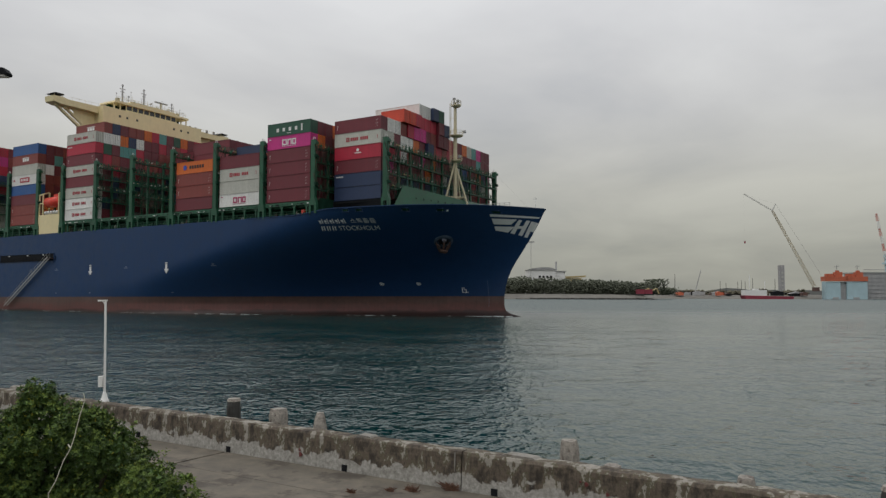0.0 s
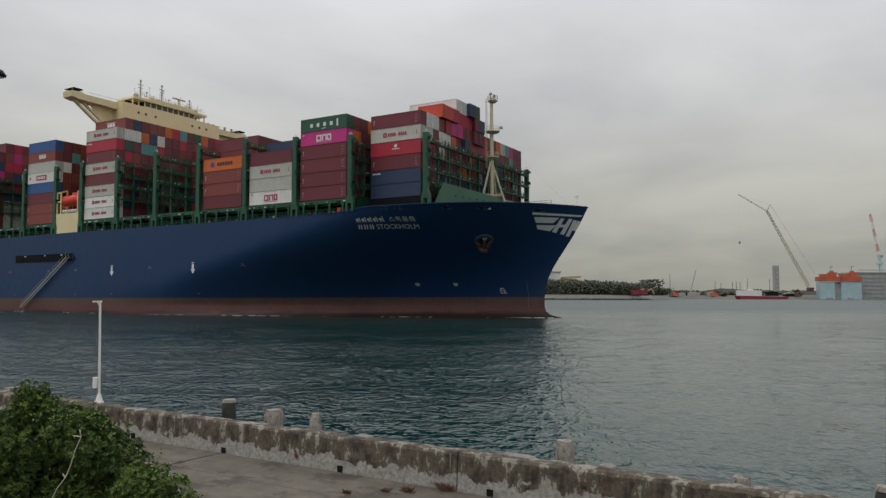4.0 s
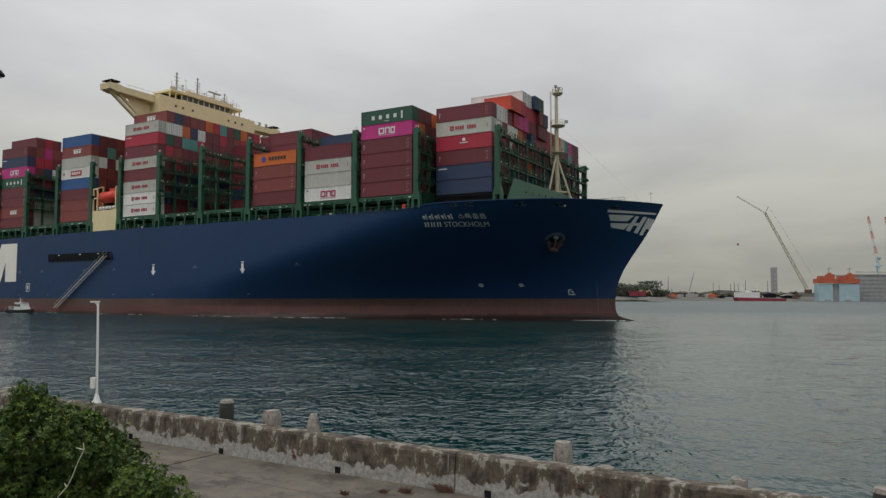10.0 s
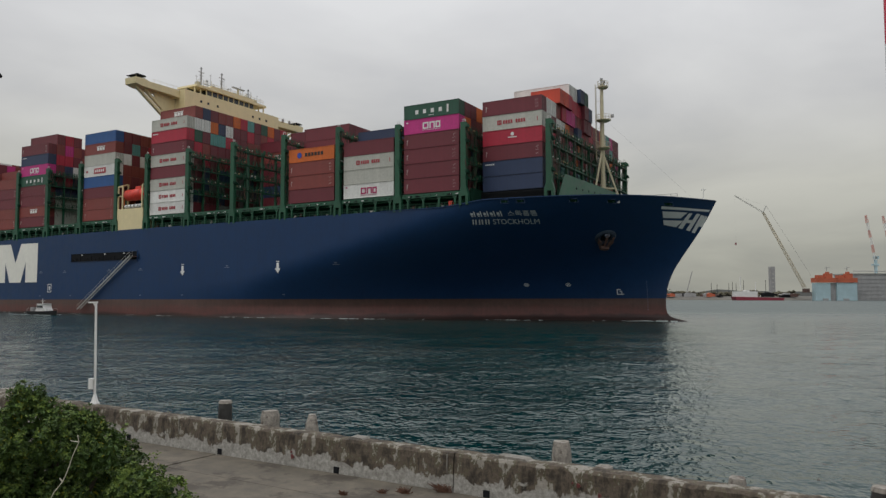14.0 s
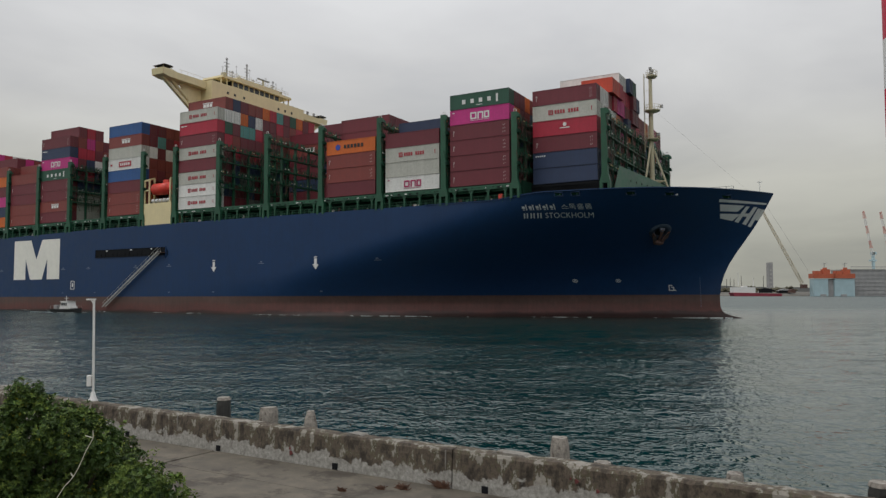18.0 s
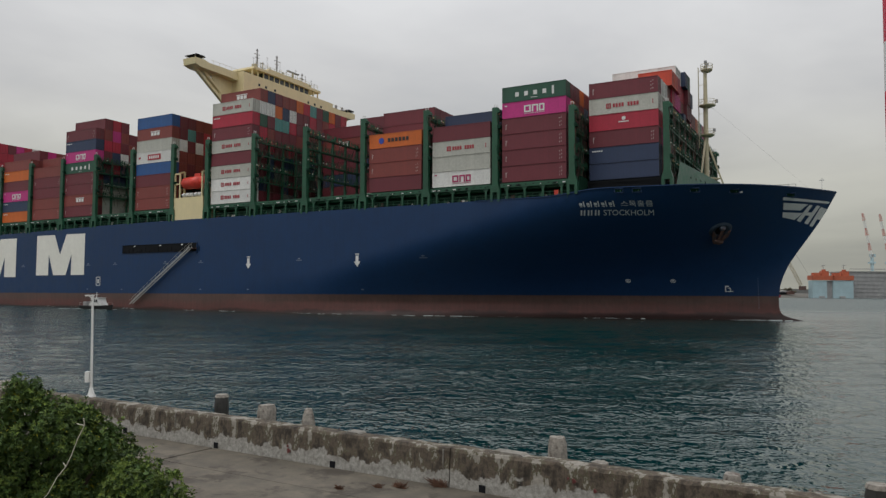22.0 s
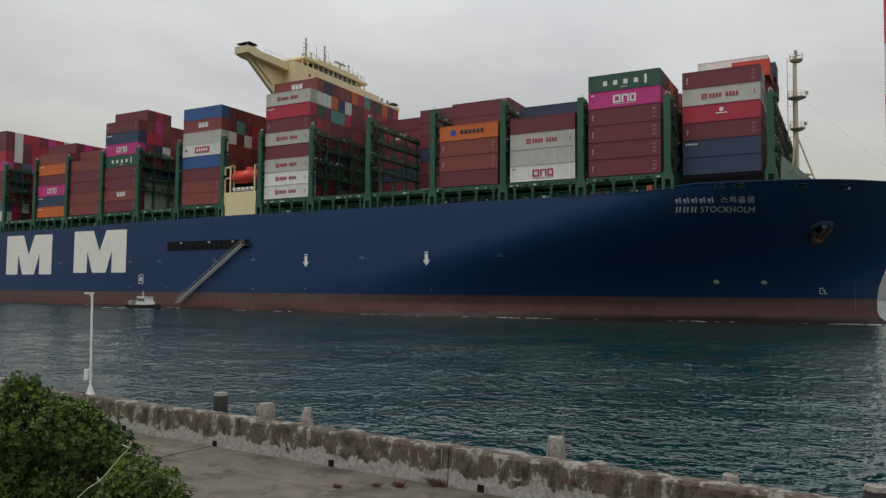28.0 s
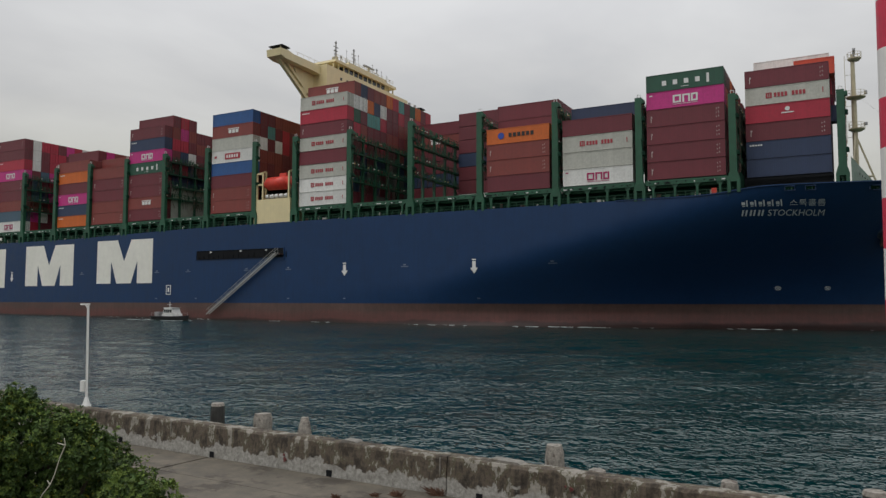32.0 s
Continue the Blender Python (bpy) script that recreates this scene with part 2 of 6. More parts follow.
# ---- mesh building ----
class Build:
    """Collects boxes, bars and plates, then makes one mesh."""

    def __init__(self):
        self.v, self.f, self.m = [], [], []

    def add(self, verts, faces, mat=0):
        n = len(self.v)
        self.v += [tuple(v) for v in verts]
        self.f += [tuple(n + i for i in f) for f in faces]
        self.m += [mat] * len(faces)
        return self

    def box(self, x0, x1, y0, y1, z0, z1, mat=0):
        v = [(x, y, z) for z in (z0, z1) for y in (y0, y1) for x in (x0, x1)]
        return self.add(v, [(0, 2, 3, 1), (4, 5, 7, 6), (0, 1, 5, 4), (2, 6, 7, 3), (0, 4, 6, 2), (1, 3, 7, 5)], mat)

    def bar(self, p, q, w, h=None, mat=0):
        """A rectangular bar from p to q."""
        p, q = Vector(p), Vector(q)
        d = (q - p).normalized()
        up = Vector((0, 0, 1)) if abs(d.z) < 0.9 else Vector((1, 0, 0))
        a = d.cross(up).normalized() * w / 2
        b = a.cross(d).normalized() * (h or w) / 2
        v = [e + s * a + k * b for e in (p, q) for s, k in ((-1, -1), (1, -1), (1, 1), (-1, 1))]
        return self.add(v, [(0, 1, 2, 3), (7, 6, 5, 4), (0, 4, 5, 1), (1, 5, 6, 2), (2, 6, 7, 3), (3, 7, 4, 0)], mat)

    def tube(self, p, q, r0, r1=None, n=10, mat=0):
        p, q = Vector(p), Vector(q)
        r1 = r0 if r1 is None else r1
        d = (q - p).normalized()
        up = Vector((0, 0, 1)) if abs(d.z) < 0.9 else Vector((1, 0, 0))
        a = d.cross(up).normalized()
        b = a.cross(d).normalized()
        v = [e + r * (math.cos(2 * math.pi * i / n) * a + math.sin(2 * math.pi * i / n) * b) for e, r in ((p, r0), (q, r1)) for i in range(n)]
        f = [(i, n + i, n + (i + 1) % n, (i + 1) % n) for i in range(n)]
        return self.add(v, f + [tuple(range(n)), tuple(reversed(range(n, 2 * n)))], mat)

    def prism(self, outline, y0, y1, mat=0, axis="y"):
        """An outline of (a, b) pairs drawn out from y0 to y1: a, b are x, z for axis y; y, z for axis x; x, y for axis z."""
        n = len(outline)
        put = {"y": lambda a, b, c: (a, c, b), "x": lambda a, b, c: (c, a, b), "z": lambda a, b, c: (a, b, c)}[axis]
        v = [put(a, b, c) for c in (y0, y1) for a, b in outline]
        f = [(i, (i + 1) % n, n + (i + 1) % n, n + i) for i in range(n)]
        return self.add(v, f + [tuple(reversed(range(n))), tuple(range(n, 2 * n))], mat)

    def mesh(self, name, mats, smooth=False, bevel=0.0):
        me = bpy.data.meshes.new(name)
        me.from_pydata(self.v, [], self.f)
        for k in mats:
            me.materials.append(k)
        me.polygons.foreach_set("material_index", self.m)
        bm = bmesh.new()
        bm.from_mesh(me)
        bmesh.ops.recalc_face_normals(bm, faces=bm.faces)
        if bevel:
            bmesh.ops.bevel(bm, geom=bm.edges[:], offset=bevel, segments=2, profile=0.6, affect="EDGES")
        bm.to_mesh(me)
        bm.free()
        if smooth:
            me.polygons.foreach_set("use_smooth", [True] * len(me.polygons))
        return me


def part(name, build, mat, parent, label="", smooth=False, bevel=0.0, kind=""):
    mats = mat if isinstance(mat, (list, tuple)) else [mat]
    ob = new(name, build if isinstance(build, bpy.types.Mesh) else build.mesh(name, mats, smooth, bevel))
    ob.parent = parent
    return tagged(ob, label, kind=kind)


def thing(name, label, category, group="", kind="", at=None, build=None, mat=None, smooth=False, bevel=0.0):
    me = None
    if build is not None:
        me = build if isinstance(build, bpy.types.Mesh) else build.mesh(name, mat if isinstance(mat, (list, tuple)) else [mat], smooth, bevel)
    ob = new(name, me)
    if at is not None:
        ob.matrix_basis = at
    return tagged(ob, label, category, group, kind)


MOVING = []  # things that go with the ship, and their places in its space


def aboard(ob, m):
    MOVING.append((ob, m))
    return ob


# ---- the ship: x forward from the stem head, y to port, z up from the water at 80 m aft ----
TRIM = 0.35      # degrees by the stern
SPEED = 2.639    # metres a second
COURSE = radians(HEAD - 0.61)


def ship_pose(t):
    """Where the ship lies at t seconds: a straight run, with a slow swing of the heading about a point 80 m aft."""
    s = SPEED * t + 0.0006 * t * t
    h, u = radians(HEAD), (t - 16) / 16
    x0, y0 = 22.41 - 80 * math.cos(h) + s * math.cos(COURSE), 161.62 + 80 * math.sin(h) - s * math.sin(COURSE)
    return pose(x0, y0, 0, 0, 0, -(HEAD - 0.35 * u + 0.078 * u * u)) @ pose(0, 0, 0, 0, -TRIM, 0) @ pose(80, 0, 0)


HALF = 30.6
DRAFT = -13.0


def smooth_step(a, b, x):
    u = min(1, max(0, (x - a) / (b - a)))
    return u * u * (3 - 2 * u)


def stem(z):
    """How far forward the stem reaches at the height z."""
    pts = ((-13, -10.6), (-1.8, -3.2), (-1.25, -4.1), (-0.95, -5.4), (-0.6, -7.0), (-0.2, -8.4), (0.4, -9.25), (1.5, -9.58), (3.3, -9.6), (5.5, -9.3), (7.3, -8.75), (9.5, -7.75), (11.8, -6.25), (14.2, -4.55), (16.6, -2.9), (19.5, -1.15), (22.6, 0.5), (30, 4.5))
    for (a, xa), (b, xb) in zip(pts, pts[1:]):
        if z <= b:
            return xa + (xb - xa) * (z - a) / (b - a)
    return 0.0


def fullness(z):
    return min(1, max(0, (z - 3) / 19.4)) ** 1.2


def run(z):
    """Length over which the bow fills out to the full breadth."""
    return 99 - 57 * (0.4 * smooth_step(2, 22.4, z) + 0.6 * min(1, max(0, (z - 2) / 20.4)))


def half_breadth(x, z):
    u = (stem(z) - x) / run(z)
    if u <= 0:
        return 0.0
    if u >= 1:
        b = 1.0
    else:
        w = fullness(z)
        b = (1 - w) * math.sin(math.pi / 2 * u ** 1.22) + w * (1 - (1 - u) ** 2.75)
    if x < -330:
        k = (-330 - x) / 70
        b *= 1 - (0.35 + 0.5 * (1 - smooth_step(-4, 14, z))) * k * k
    if z < -6:
        b *= 1 - 0.12 * ((-6 - z) / 7) ** 2
    return HALF * b


def rail_height(x):
    """Height of the hull's upper edge."""
    fore = 20.87 + 0.95 * smooth_step(-45, -34, x) + 0.8 * smooth_step(-34, 0, x)
    return fore - 1.0 * (1 - smooth_step(-205, -142, x))


LENGTH = 398.0
STATIONS = [0.0, 0.004, 0.01, 0.02, 0.035, 0.05, 0.07, 0.09, 0.12, 0.15, 0.19, 0.23, 0.28, 0.33, 0.38, 0.43, 0.49, 0.55, 0.61, 0.67, 0.73, 0.79, 0.85, 0.9, 0.95, 1.0]


def hull_shell(z_of, rows, sides=(1, -1)):
    """The skin between two heights: z_of(x, k) with k from 0 to 1."""
    b = Build()
    aft = [-110, -130, -160, -200, -240, -280, -320, -340, -355, -370, -382, -392, -LENGTH]
    for side in sides:
        verts, n = [], len(STATIONS) + len(aft)
        for r in range(rows + 1):
            k = r / rows
            for i in range(n):
                if i < len(STATIONS):
                    z = z_of(-96 * STATIONS[i], k)
                    x = stem(z) - (96 + stem(z)) * STATIONS[i]
                    z = z_of(x, k)
                    x = stem(z) - (96 + stem(z)) * STATIONS[i]
                else:
                    x = aft[i - len(STATIONS)]
                    z = z_of(x, k)
                verts.append((x, side * half_breadth(x, z), z))
        faces = [(r * n + i, r * n + i + 1, (r + 1) * n + i + 1, (r + 1) * n + i) for r in range(rows) for i in range(n - 1)]
        b.add(verts, faces if side < 0 else [tuple(reversed(f)) for f in faces])
    return b


BOOT = 3.6
ship = tagged(new("container_ship"), "large blue container ship with red boot-top, loaded with stacked containers", "ship")
aboard(ship, Matrix.Identity(4))


def build_hull():
    top = part("hull", hull_shell(lambda x, k: BOOT + (rail_height(x) - BOOT) * k, 30), MAT["hull"], ship, "dark blue painted steel side plating", smooth=True)
    part("boot_top", hull_shell(lambda x, k: DRAFT + (-1.8 - DRAFT) * k / 0.2 if k < 0.2 else -1.8 + (BOOT + 1.8) * (k - 0.2) / 0.8, 20), MAT["boot"], ship, "dull red antifouling band along the waterline", smooth=True)
    # main deck, 1.2 m below the rail forward, and the transom
    b = Build()
    xs = [-0.4, -2.5, -5, -8, -12, -17, -23, -30, -38, -48, -60, -90, -150, -220, -330, -360, -380, -LENGTH]
    v = []
    for x in xs:
        z = rail_height(x) - 1.1
        h = max(0.05, half_breadth(x, z) - 0.05)
        v += [(x, -h, z), (x, h, z)]
    b.add(v, [(2 * i, 2 * i + 2, 2 * i + 3, 2 * i + 1) for i in range(len(xs) - 1)])
    part("deck", b, MAT["deck"], ship, "green painted steel deck")
    b = Build()
    zs = [DRAFT + (20 - DRAFT) * i / 12 for i in range(13)]
    v = [(-LENGTH, s * half_breadth(-LENGTH, z), z) for z in zs for s in (-1, 1)]
    b.add(v, [(2 * i, 2 * i + 1, 2 * i + 3, 2 * i + 2) for i in range(12)])
    part("transom", b, MAT["hull"], ship)
    # rounded cap along the bulwark
    for s in (-1, 1):
        b = Build()
        line = [(-58 + 58.3 * (1 - (1 - i / 40) ** 1.5)) for i in range(41)]
        pts = [Vector((x, s * half_breadth(x, rail_height(x)), rail_height(x))) for x in line]
        for p, q in zip(pts, pts[1:]):
            b.bar(p, q, 0.28, 0.16)
        part("bulwark_cap", b, MAT["hull"], ship, kind="stuff")


build_hull()


def on_side(x, z, out=0.05):
    """A point on the starboard plating, lifted off it a little."""
    return (x, -half_breadth(x, z) - out, z)


def decal(name, shapes, mat, label="", step=1.2, out=0.06):
    """Flat painted shapes laid on the starboard plating: convex outlines of (x, z), cut fine enough to follow it."""
    bm = bmesh.new()
    for s in shapes:
        bm.faces.new([bm.verts.new((x, 0, z)) for x, z in s])
    xs, zs = [v.co.x for v in bm.verts], [v.co.z for v in bm.verts]
    for lo, hi, no in ((min(xs), max(xs), (1, 0, 0)), (min(zs), max(zs), (0, 0, 1))):
        k = lo + step
        while k < hi:
            bmesh.ops.bisect_plane(bm, geom=bm.verts[:] + bm.edges[:] + bm.faces[:], plane_co=(k, 0, k), plane_no=no)
            k += step
    for v in bm.verts:
        v.co = on_side(v.co.x, v.co.z, out)
    bmesh.ops.recalc_face_normals(bm, faces=bm.faces)
    me = bpy.data.meshes.new(name)
    bm.to_mesh(me)
    bm.free()
    me.materials.append(mat)
    return part(name, me, mat, ship, label)


def lettering(name, words, x0, x1, z0, z1, mat, label, lean=0.12):
    """Words in the built-in font, fitted between x0 and x1 and laid on the starboard plating."""
    cu = bpy.data.curves.new(name, "FONT")
    cu.body, cu.resolution_u = words, 3
    tmp = bpy.data.objects.new(name, cu)
    scene.collection.objects.link(tmp)
    bpy.context.view_layer.update()
    me = bpy.data.meshes.new_from_object(tmp.evaluated_get(bpy.context.evaluated_depsgraph_get()))
    bpy.data.objects.remove(tmp)
    co = np.array([v.co[:] for v in me.vertices])
    lo, hi = co.min(0), co.max(0)
    for v, c in zip(me.vertices, co):
        z = z0 + (z1 - z0) * (c[1] - lo[1]) / (hi[1] - lo[1])
        x = x0 + (x1 - x0 - lean * (z1 - z0)) * (c[0] - lo[0]) / (hi[0] - lo[0]) + lean * (z - z0)
        v.co = on_side(x, z, 0.07)
    me.materials.clear()
    me.materials.append(mat)
    return part(name, me, mat, ship, label)


def rect(x0, x1, z0, z1, lean=0.0):
    return [(x0, z0), (x1, z0), (x1 + lean, z1), (x0 + lean, z1)]


def hull_marks():
    white, dull = MAT["white"], MAT["nameplate"]
    # name: the owner's initials are plain bars, the rest is lettered
    lettering("ship_name", "STOCKHOLM", -35.0, -27.0, 17.5, 18.35, dull, "white painted ship's name", 0.3)
    lettering("ship_name_in_korean", "스톡홀름", -31.8, -26.8, 18.85, 19.75, dull, "white painted ship's name in Korean", 0.1)
    for i in range(3):
        for d in (0, 0.5):
            decal("name_bar", [rect(-38.7 + 1.15 * i + d, -38.45 + 1.15 * i + d, 17.5, 18.35, 0.28)], dull)
    for i in range(5):
        decal("name_bar", [rect(-38.4 + 1.2 * i, -38.0 + 1.2 * i, 18.85, 18.98)], dull)
        decal("name_bar", [rect(-38.45 + 1.2 * i, -37.95 + 1.2 * i, 19.08, 19.5)], dull)
        decal("name_bar", [rect(-37.8 + 1.2 * i, -37.6 + 1.2 * i, 18.85, 19.75)], dull)
    # great block letters amidships
    for x0 in (-189.7, -219.0, -248.3):
        w, z0, z1 = 20.1, 8.25 + 0.012 * (x0 + 190), 18.9 + 0.012 * (x0 + 190)
        if x0 < -240:
            shapes = [rect(x0, x0 + 6.3, z0, z1), rect(x0 + w - 6.3, x0 + w, z0, z1), rect(x0 + 6.3, x0 + w - 6.3, 12.5, 16)]
        else:
            m, d = x0 + w / 2, 5.3
            shapes = [rect(x0, x0 + d, z0, z1), rect(x0 + w - d, x0 + w, z0, z1)] + [[(x0 + d, z1), (x0 + d, z1 - 5.2), (m, z1 - 5.2), (x0 + 7.6, z1)], [(x0 + d, z1 - 5.2), (m - 2.6, z0), (m + 0.0, z0), (m, z1 - 5.2)],
                                   [(x0 + w - d, z1), (x0 + w - 7.6, z1), (m, z1 - 5.2), (x0 + w - d, z1 - 5.2)], [(x0 + w - d, z1 - 5.2), (m, z1 - 5.2), (m, z0), (m + 2.6, z0)]]
        decal("block_letter_mark", shapes, MAT["letter"], "large white block mark", 6.0)
    # badge on the flare: three stripes and leaning bars
    decal("bow_badge", [[(-7.75, 20.42), (-0.95, 20.5), (-0.6, 20.85), (-7.6, 20.9)],
                        [(-7.9, 18.95), (-5.3, 19.0), (-4.05, 20.1), (-7.7, 20.05)],
                        [(-8.15, 17.75), (-6.35, 17.4), (-4.95, 18.62), (-8.0, 18.55)],
                        [(-6.05, 17.3), (-5.45, 17.1), (-3.35, 20.0), (-3.85, 20.02)],
                        [(-4.9, 16.95), (-4.35, 16.75), (-2.2, 19.98), (-2.75, 20.0)],
                        [(-5.1, 18.25), (-3.8, 18.25), (-3.4, 18.8), (-4.7, 18.8)],
                        [(-4.1, 16.55), (-3.6, 16.4), (-1.6, 19.7), (-2.1, 19.85)],
                        [(-2.85, 17.75), (-2.3, 17.6), (-1.15, 19.6), (-1.55, 19.7)]], white, "white striped shipping badge", 0.5, 0.08)
    for x in (-113.5, -84.4, -225.0):
        decal("tug_arrow", [rect(x - 0.35, x + 0.35, 10.2, 11.4), [(x - 0.8, 10.2), (x, 9.1), (x + 0.8, 10.2)], rect(x - 0.45, x + 0.45, 11.6, 11.8)], white, "white tug push arrow")
    for x in (-99.3, -69.6, -128.1, -157.7, -139.8, -168.0, -195.5):
        decal("hull_mark", [rect(x - 0.8, x + 0.8, 10.65, 10.8), rect(x - 0.3, x + 0.3, 10.95, 11.2)], MAT["faint"])
    for x in (-113.5, -84.4, -128, -155, -168):
        decal("draught_mark", [rect(x - 0.3, x + 0.3, 4.5, 4.7)], MAT["faint"])
    # thruster rings with a cross, and the bulb sign
    for x in (-34.9, -27.3):
        ring = []
        for i in range(12):
            a, c = 2 * math.pi * i / 12, 2 * math.pi * (i + 1) / 12
            ring.append([(x + 0.48 * math.cos(a), 6.4 + 0.35 * math.sin(a)), (x + 0.48 * math.cos(c), 6.4 + 0.35 * math.sin(c)),
                         (x + 0.37 * math.cos(c), 6.4 + 0.25 * math.sin(c)), (x + 0.37 * math.cos(a), 6.4 + 0.25 * math.sin(a))])
        ring += [[(x - 0.36, 6.22), (x - 0.26, 6.14), (x + 0.36, 6.58), (x + 0.26, 6.66)], [(x - 0.36, 6.58), (x - 0.26, 6.66), (x + 0.36, 6.22), (x + 0.26, 6.14)]]
        decal("thruster_mark", ring, dull, "white crossed ring")
    decal("bulb_mark", [rect(-18.6, -17.3, 4.4, 4.52), rect(-18.6, -18.47, 4.52, 5.5), rect(-18.47, -17.9, 5.38, 5.5), rect(-17.8, -17.67, 4.52, 5.0), rect(-18.2, -17.7, 5.0, 5.12)], white, "white bulbous-bow sign")
    decal("door_mark", [rect(-164.7, -163.2, 5.5, 5.65), rect(-164.7, -163.2, 7.55, 7.7), rect(-164.75, -164.55, 5.5, 7.7), rect(-163.35, -163.15, 5.5, 7.7), rect(-164.2, -163.7, 6.1, 7.1)], white, "white rounded frame mark")
    for i in range(12):
        decal("draught_figure", [rect(-13.05, -12.95, 1.3 + 0.5 * i, 1.5 + 0.5 * i)], MAT["faint"])


hull_marks()


def anchor_recess():
    """A bolster let into the flare, with a stockless anchor drawn up to it, crown down."""
    cx, cz = -17.9, 15.4
    a = Vector(on_side(cx, cz, 0.0))
    n = (Vector(on_side(cx + 1, cz, 0)) - a).cross(Vector(on_side(cx, cz + 1, 0)) - a).normalized()
    if n.y > 0:
        n = -n
    u = Vector((0, 0, 1)).cross(n).normalized()
    w = n.cross(u).normalized()
    if u.x < 0:
        u = -u
    at = lambda p, q, d: a + p * u + q * w + d * n
    b, ring = Build(), 24
    v = []
    for r, d in ((2.3, -0.2), (2.0, 0.10), (1.55, 0.2), (1.15, 0.16), (0.95, -0.05)):
        v += [at(r * math.cos(2 * math.pi * i / ring), 0.92 * r * math.sin(2 * math.pi * i / ring), d) for i in range(ring)]
    b.add(v, [(k * ring + i, k * ring + (i + 1) % ring, (k + 1) * ring + (i + 1) % ring, (k + 1) * ring + i) for k in range(4) for i in range(ring)])
    rec = part("anchor_bolster", b, MAT["pocket"], ship, "anchor bolster with its blue-grey highlight in the colour", smooth=True)
    # hawse pipe's shaded inside is a flat dark disc
    part("hawse_mouth", Build().add([at(1.0 * math.cos(2 * math.pi * i / ring), 0.92 * math.sin(2 * math.pi * i / ring), 0.12) for i in range(ring)], [tuple(range(ring))]), MAT["dark"], rec)
    part("chain_pipe_lip", Build().tube(at(0, 0.55, 0.1), at(0, 0.95, 0.35), 0.55, 0.5, 14), MAT["pocket"], rec)
    part("anchor_shank", Build().bar(at(0, 0.9, 0.5), at(0.15, -2.2, 0.75), 0.42, 0.36), MAT["rust"], rec, "rusty anchor shank")
    part("anchor_crown", Build().tube(at(-0.75, -2.0, 0.8), at(1.0, -2.3, 0.8), 0.42, 0.42, 10).bar(at(-0.5, -2.4, 0.8), at(0.75, -2.6, 0.8), 0.5, 0.6), MAT["rust"], rec, "rusty anchor crown", bevel=0.04)
    for s, tip in ((-0.55, (-1.75, 0.3)), (0.8, (1.35, 0.75))):
        b = Build()
        foot, end = Vector((s, -2.1)), Vector(tip)
        side = Vector((end.y - foot.y, foot.x - end.x)).normalized()
        v = []
        for d in (0.62, 0.95):
            for p in (foot - 0.28 * side, foot + 0.28 * side, foot.lerp(end, 0.55) + 0.42 * side, end, foot.lerp(end, 0.55) - 0.34 * side):
                v.append(at(p.x, p.y, d))
        b.add(v, [(0, 1, 2, 3, 4), (9, 8, 7, 6, 5)] + [(i, (i + 1) % 5, 5 + (i + 1) % 5, 5 + i) for i in range(5)])
        part("anchor_fluke", b, MAT["rust"], rec, "rusty pointed anchor fluke")


anchor_recess()


def gangway():
    """Gangway slot, its shade a flat dark panel, with floor, lamps and lowered ladder."""
    x0, x1, z0, z1 = -155.0, -129.4, 13.4, 15.35
    out = -HALF - 0.05
    # panel lies on the plating; its colour carries the slot's shade
    slot = part("side_recess", Build().box(x0, x1, out - 0.02, out + 0.01, z0, z1), MAT["dark"], ship, "flat dark panel for the shaded gangway recess")
    b = Build()
    for a in ((x0 - 0.15, x1 + 0.15, z1, z1 + 0.18), (x0 - 0.15, x0, z0, z1), (x1, x1 + 0.15, z0 - 0.6, z1)):
        b.box(a[0], a[1], out - 0.12, out + 0.02, a[2], a[3])
    part("recess_rim", b, MAT["hull"], slot)
    for x in (-150.5, -141.5, -134.2):
        part("lamp", Build().box(x - 0.25, x + 0.25, out - 0.16, out - 0.03, z1 - 0.45, z1 - 0.2), MAT["white"], slot, "small white lamp")
    b = Build()
    for k in range(18):
        x = x0 + 0.8 + k * 1.5
        b.bar((x, out - 0.08, z0), (x, out - 0.08, z0 + 0.5 + 0.35 * ((k * 7) % 3)), 0.12)
    b.bar((x0, out - 0.1, z0 + 0.08), (x1, out - 0.1, z0 + 0.08), 0.14)
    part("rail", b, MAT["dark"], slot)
    lad = tagged(new("accommodation_ladder"), "grey aluminium boarding ladder let down the side")
    lad.parent = ship
    p, q = Vector((-130.6, out - 0.75, 14.3)), Vector((-150.4, out - 0.75, 1.1))
    for s in (-0.42, 0.42):
        part("stringer", Build().bar(p + Vector((0, s, 0)), q + Vector((0, s, 0)), 0.08, 0.27), MAT["steel"], lad)
        part("ladder_rail", Build().bar(p + Vector((0, s, 1.05)), q + Vector((0, s, 0.95)), 0.045), MAT["steel"], lad)
    b, c = Build(), Build()
    for i in range(44):
        e = p.lerp(q, (i + 0.5) / 44)
        b.box(e.x - 0.15, e.x + 0.15, e.y - 0.42, e.y + 0.42, e.z - 0.03, e.z + 0.03)
        if i % 3 == 0:
            for s in (-0.42, 0.42):
                c.bar(e + Vector((0, s, 0)), e + Vector((0, s, 0.95)), 0.04)
    part("tread", b, MAT["steel"], lad, kind="stuff")
    part("ladder_post", c, MAT["steel"], lad, kind="stuff")
    part("platform", Build().box(-130.8, -129.3, out - 1.3, out, 13.9, 14.05), MAT["rust"], lad)


gangway()

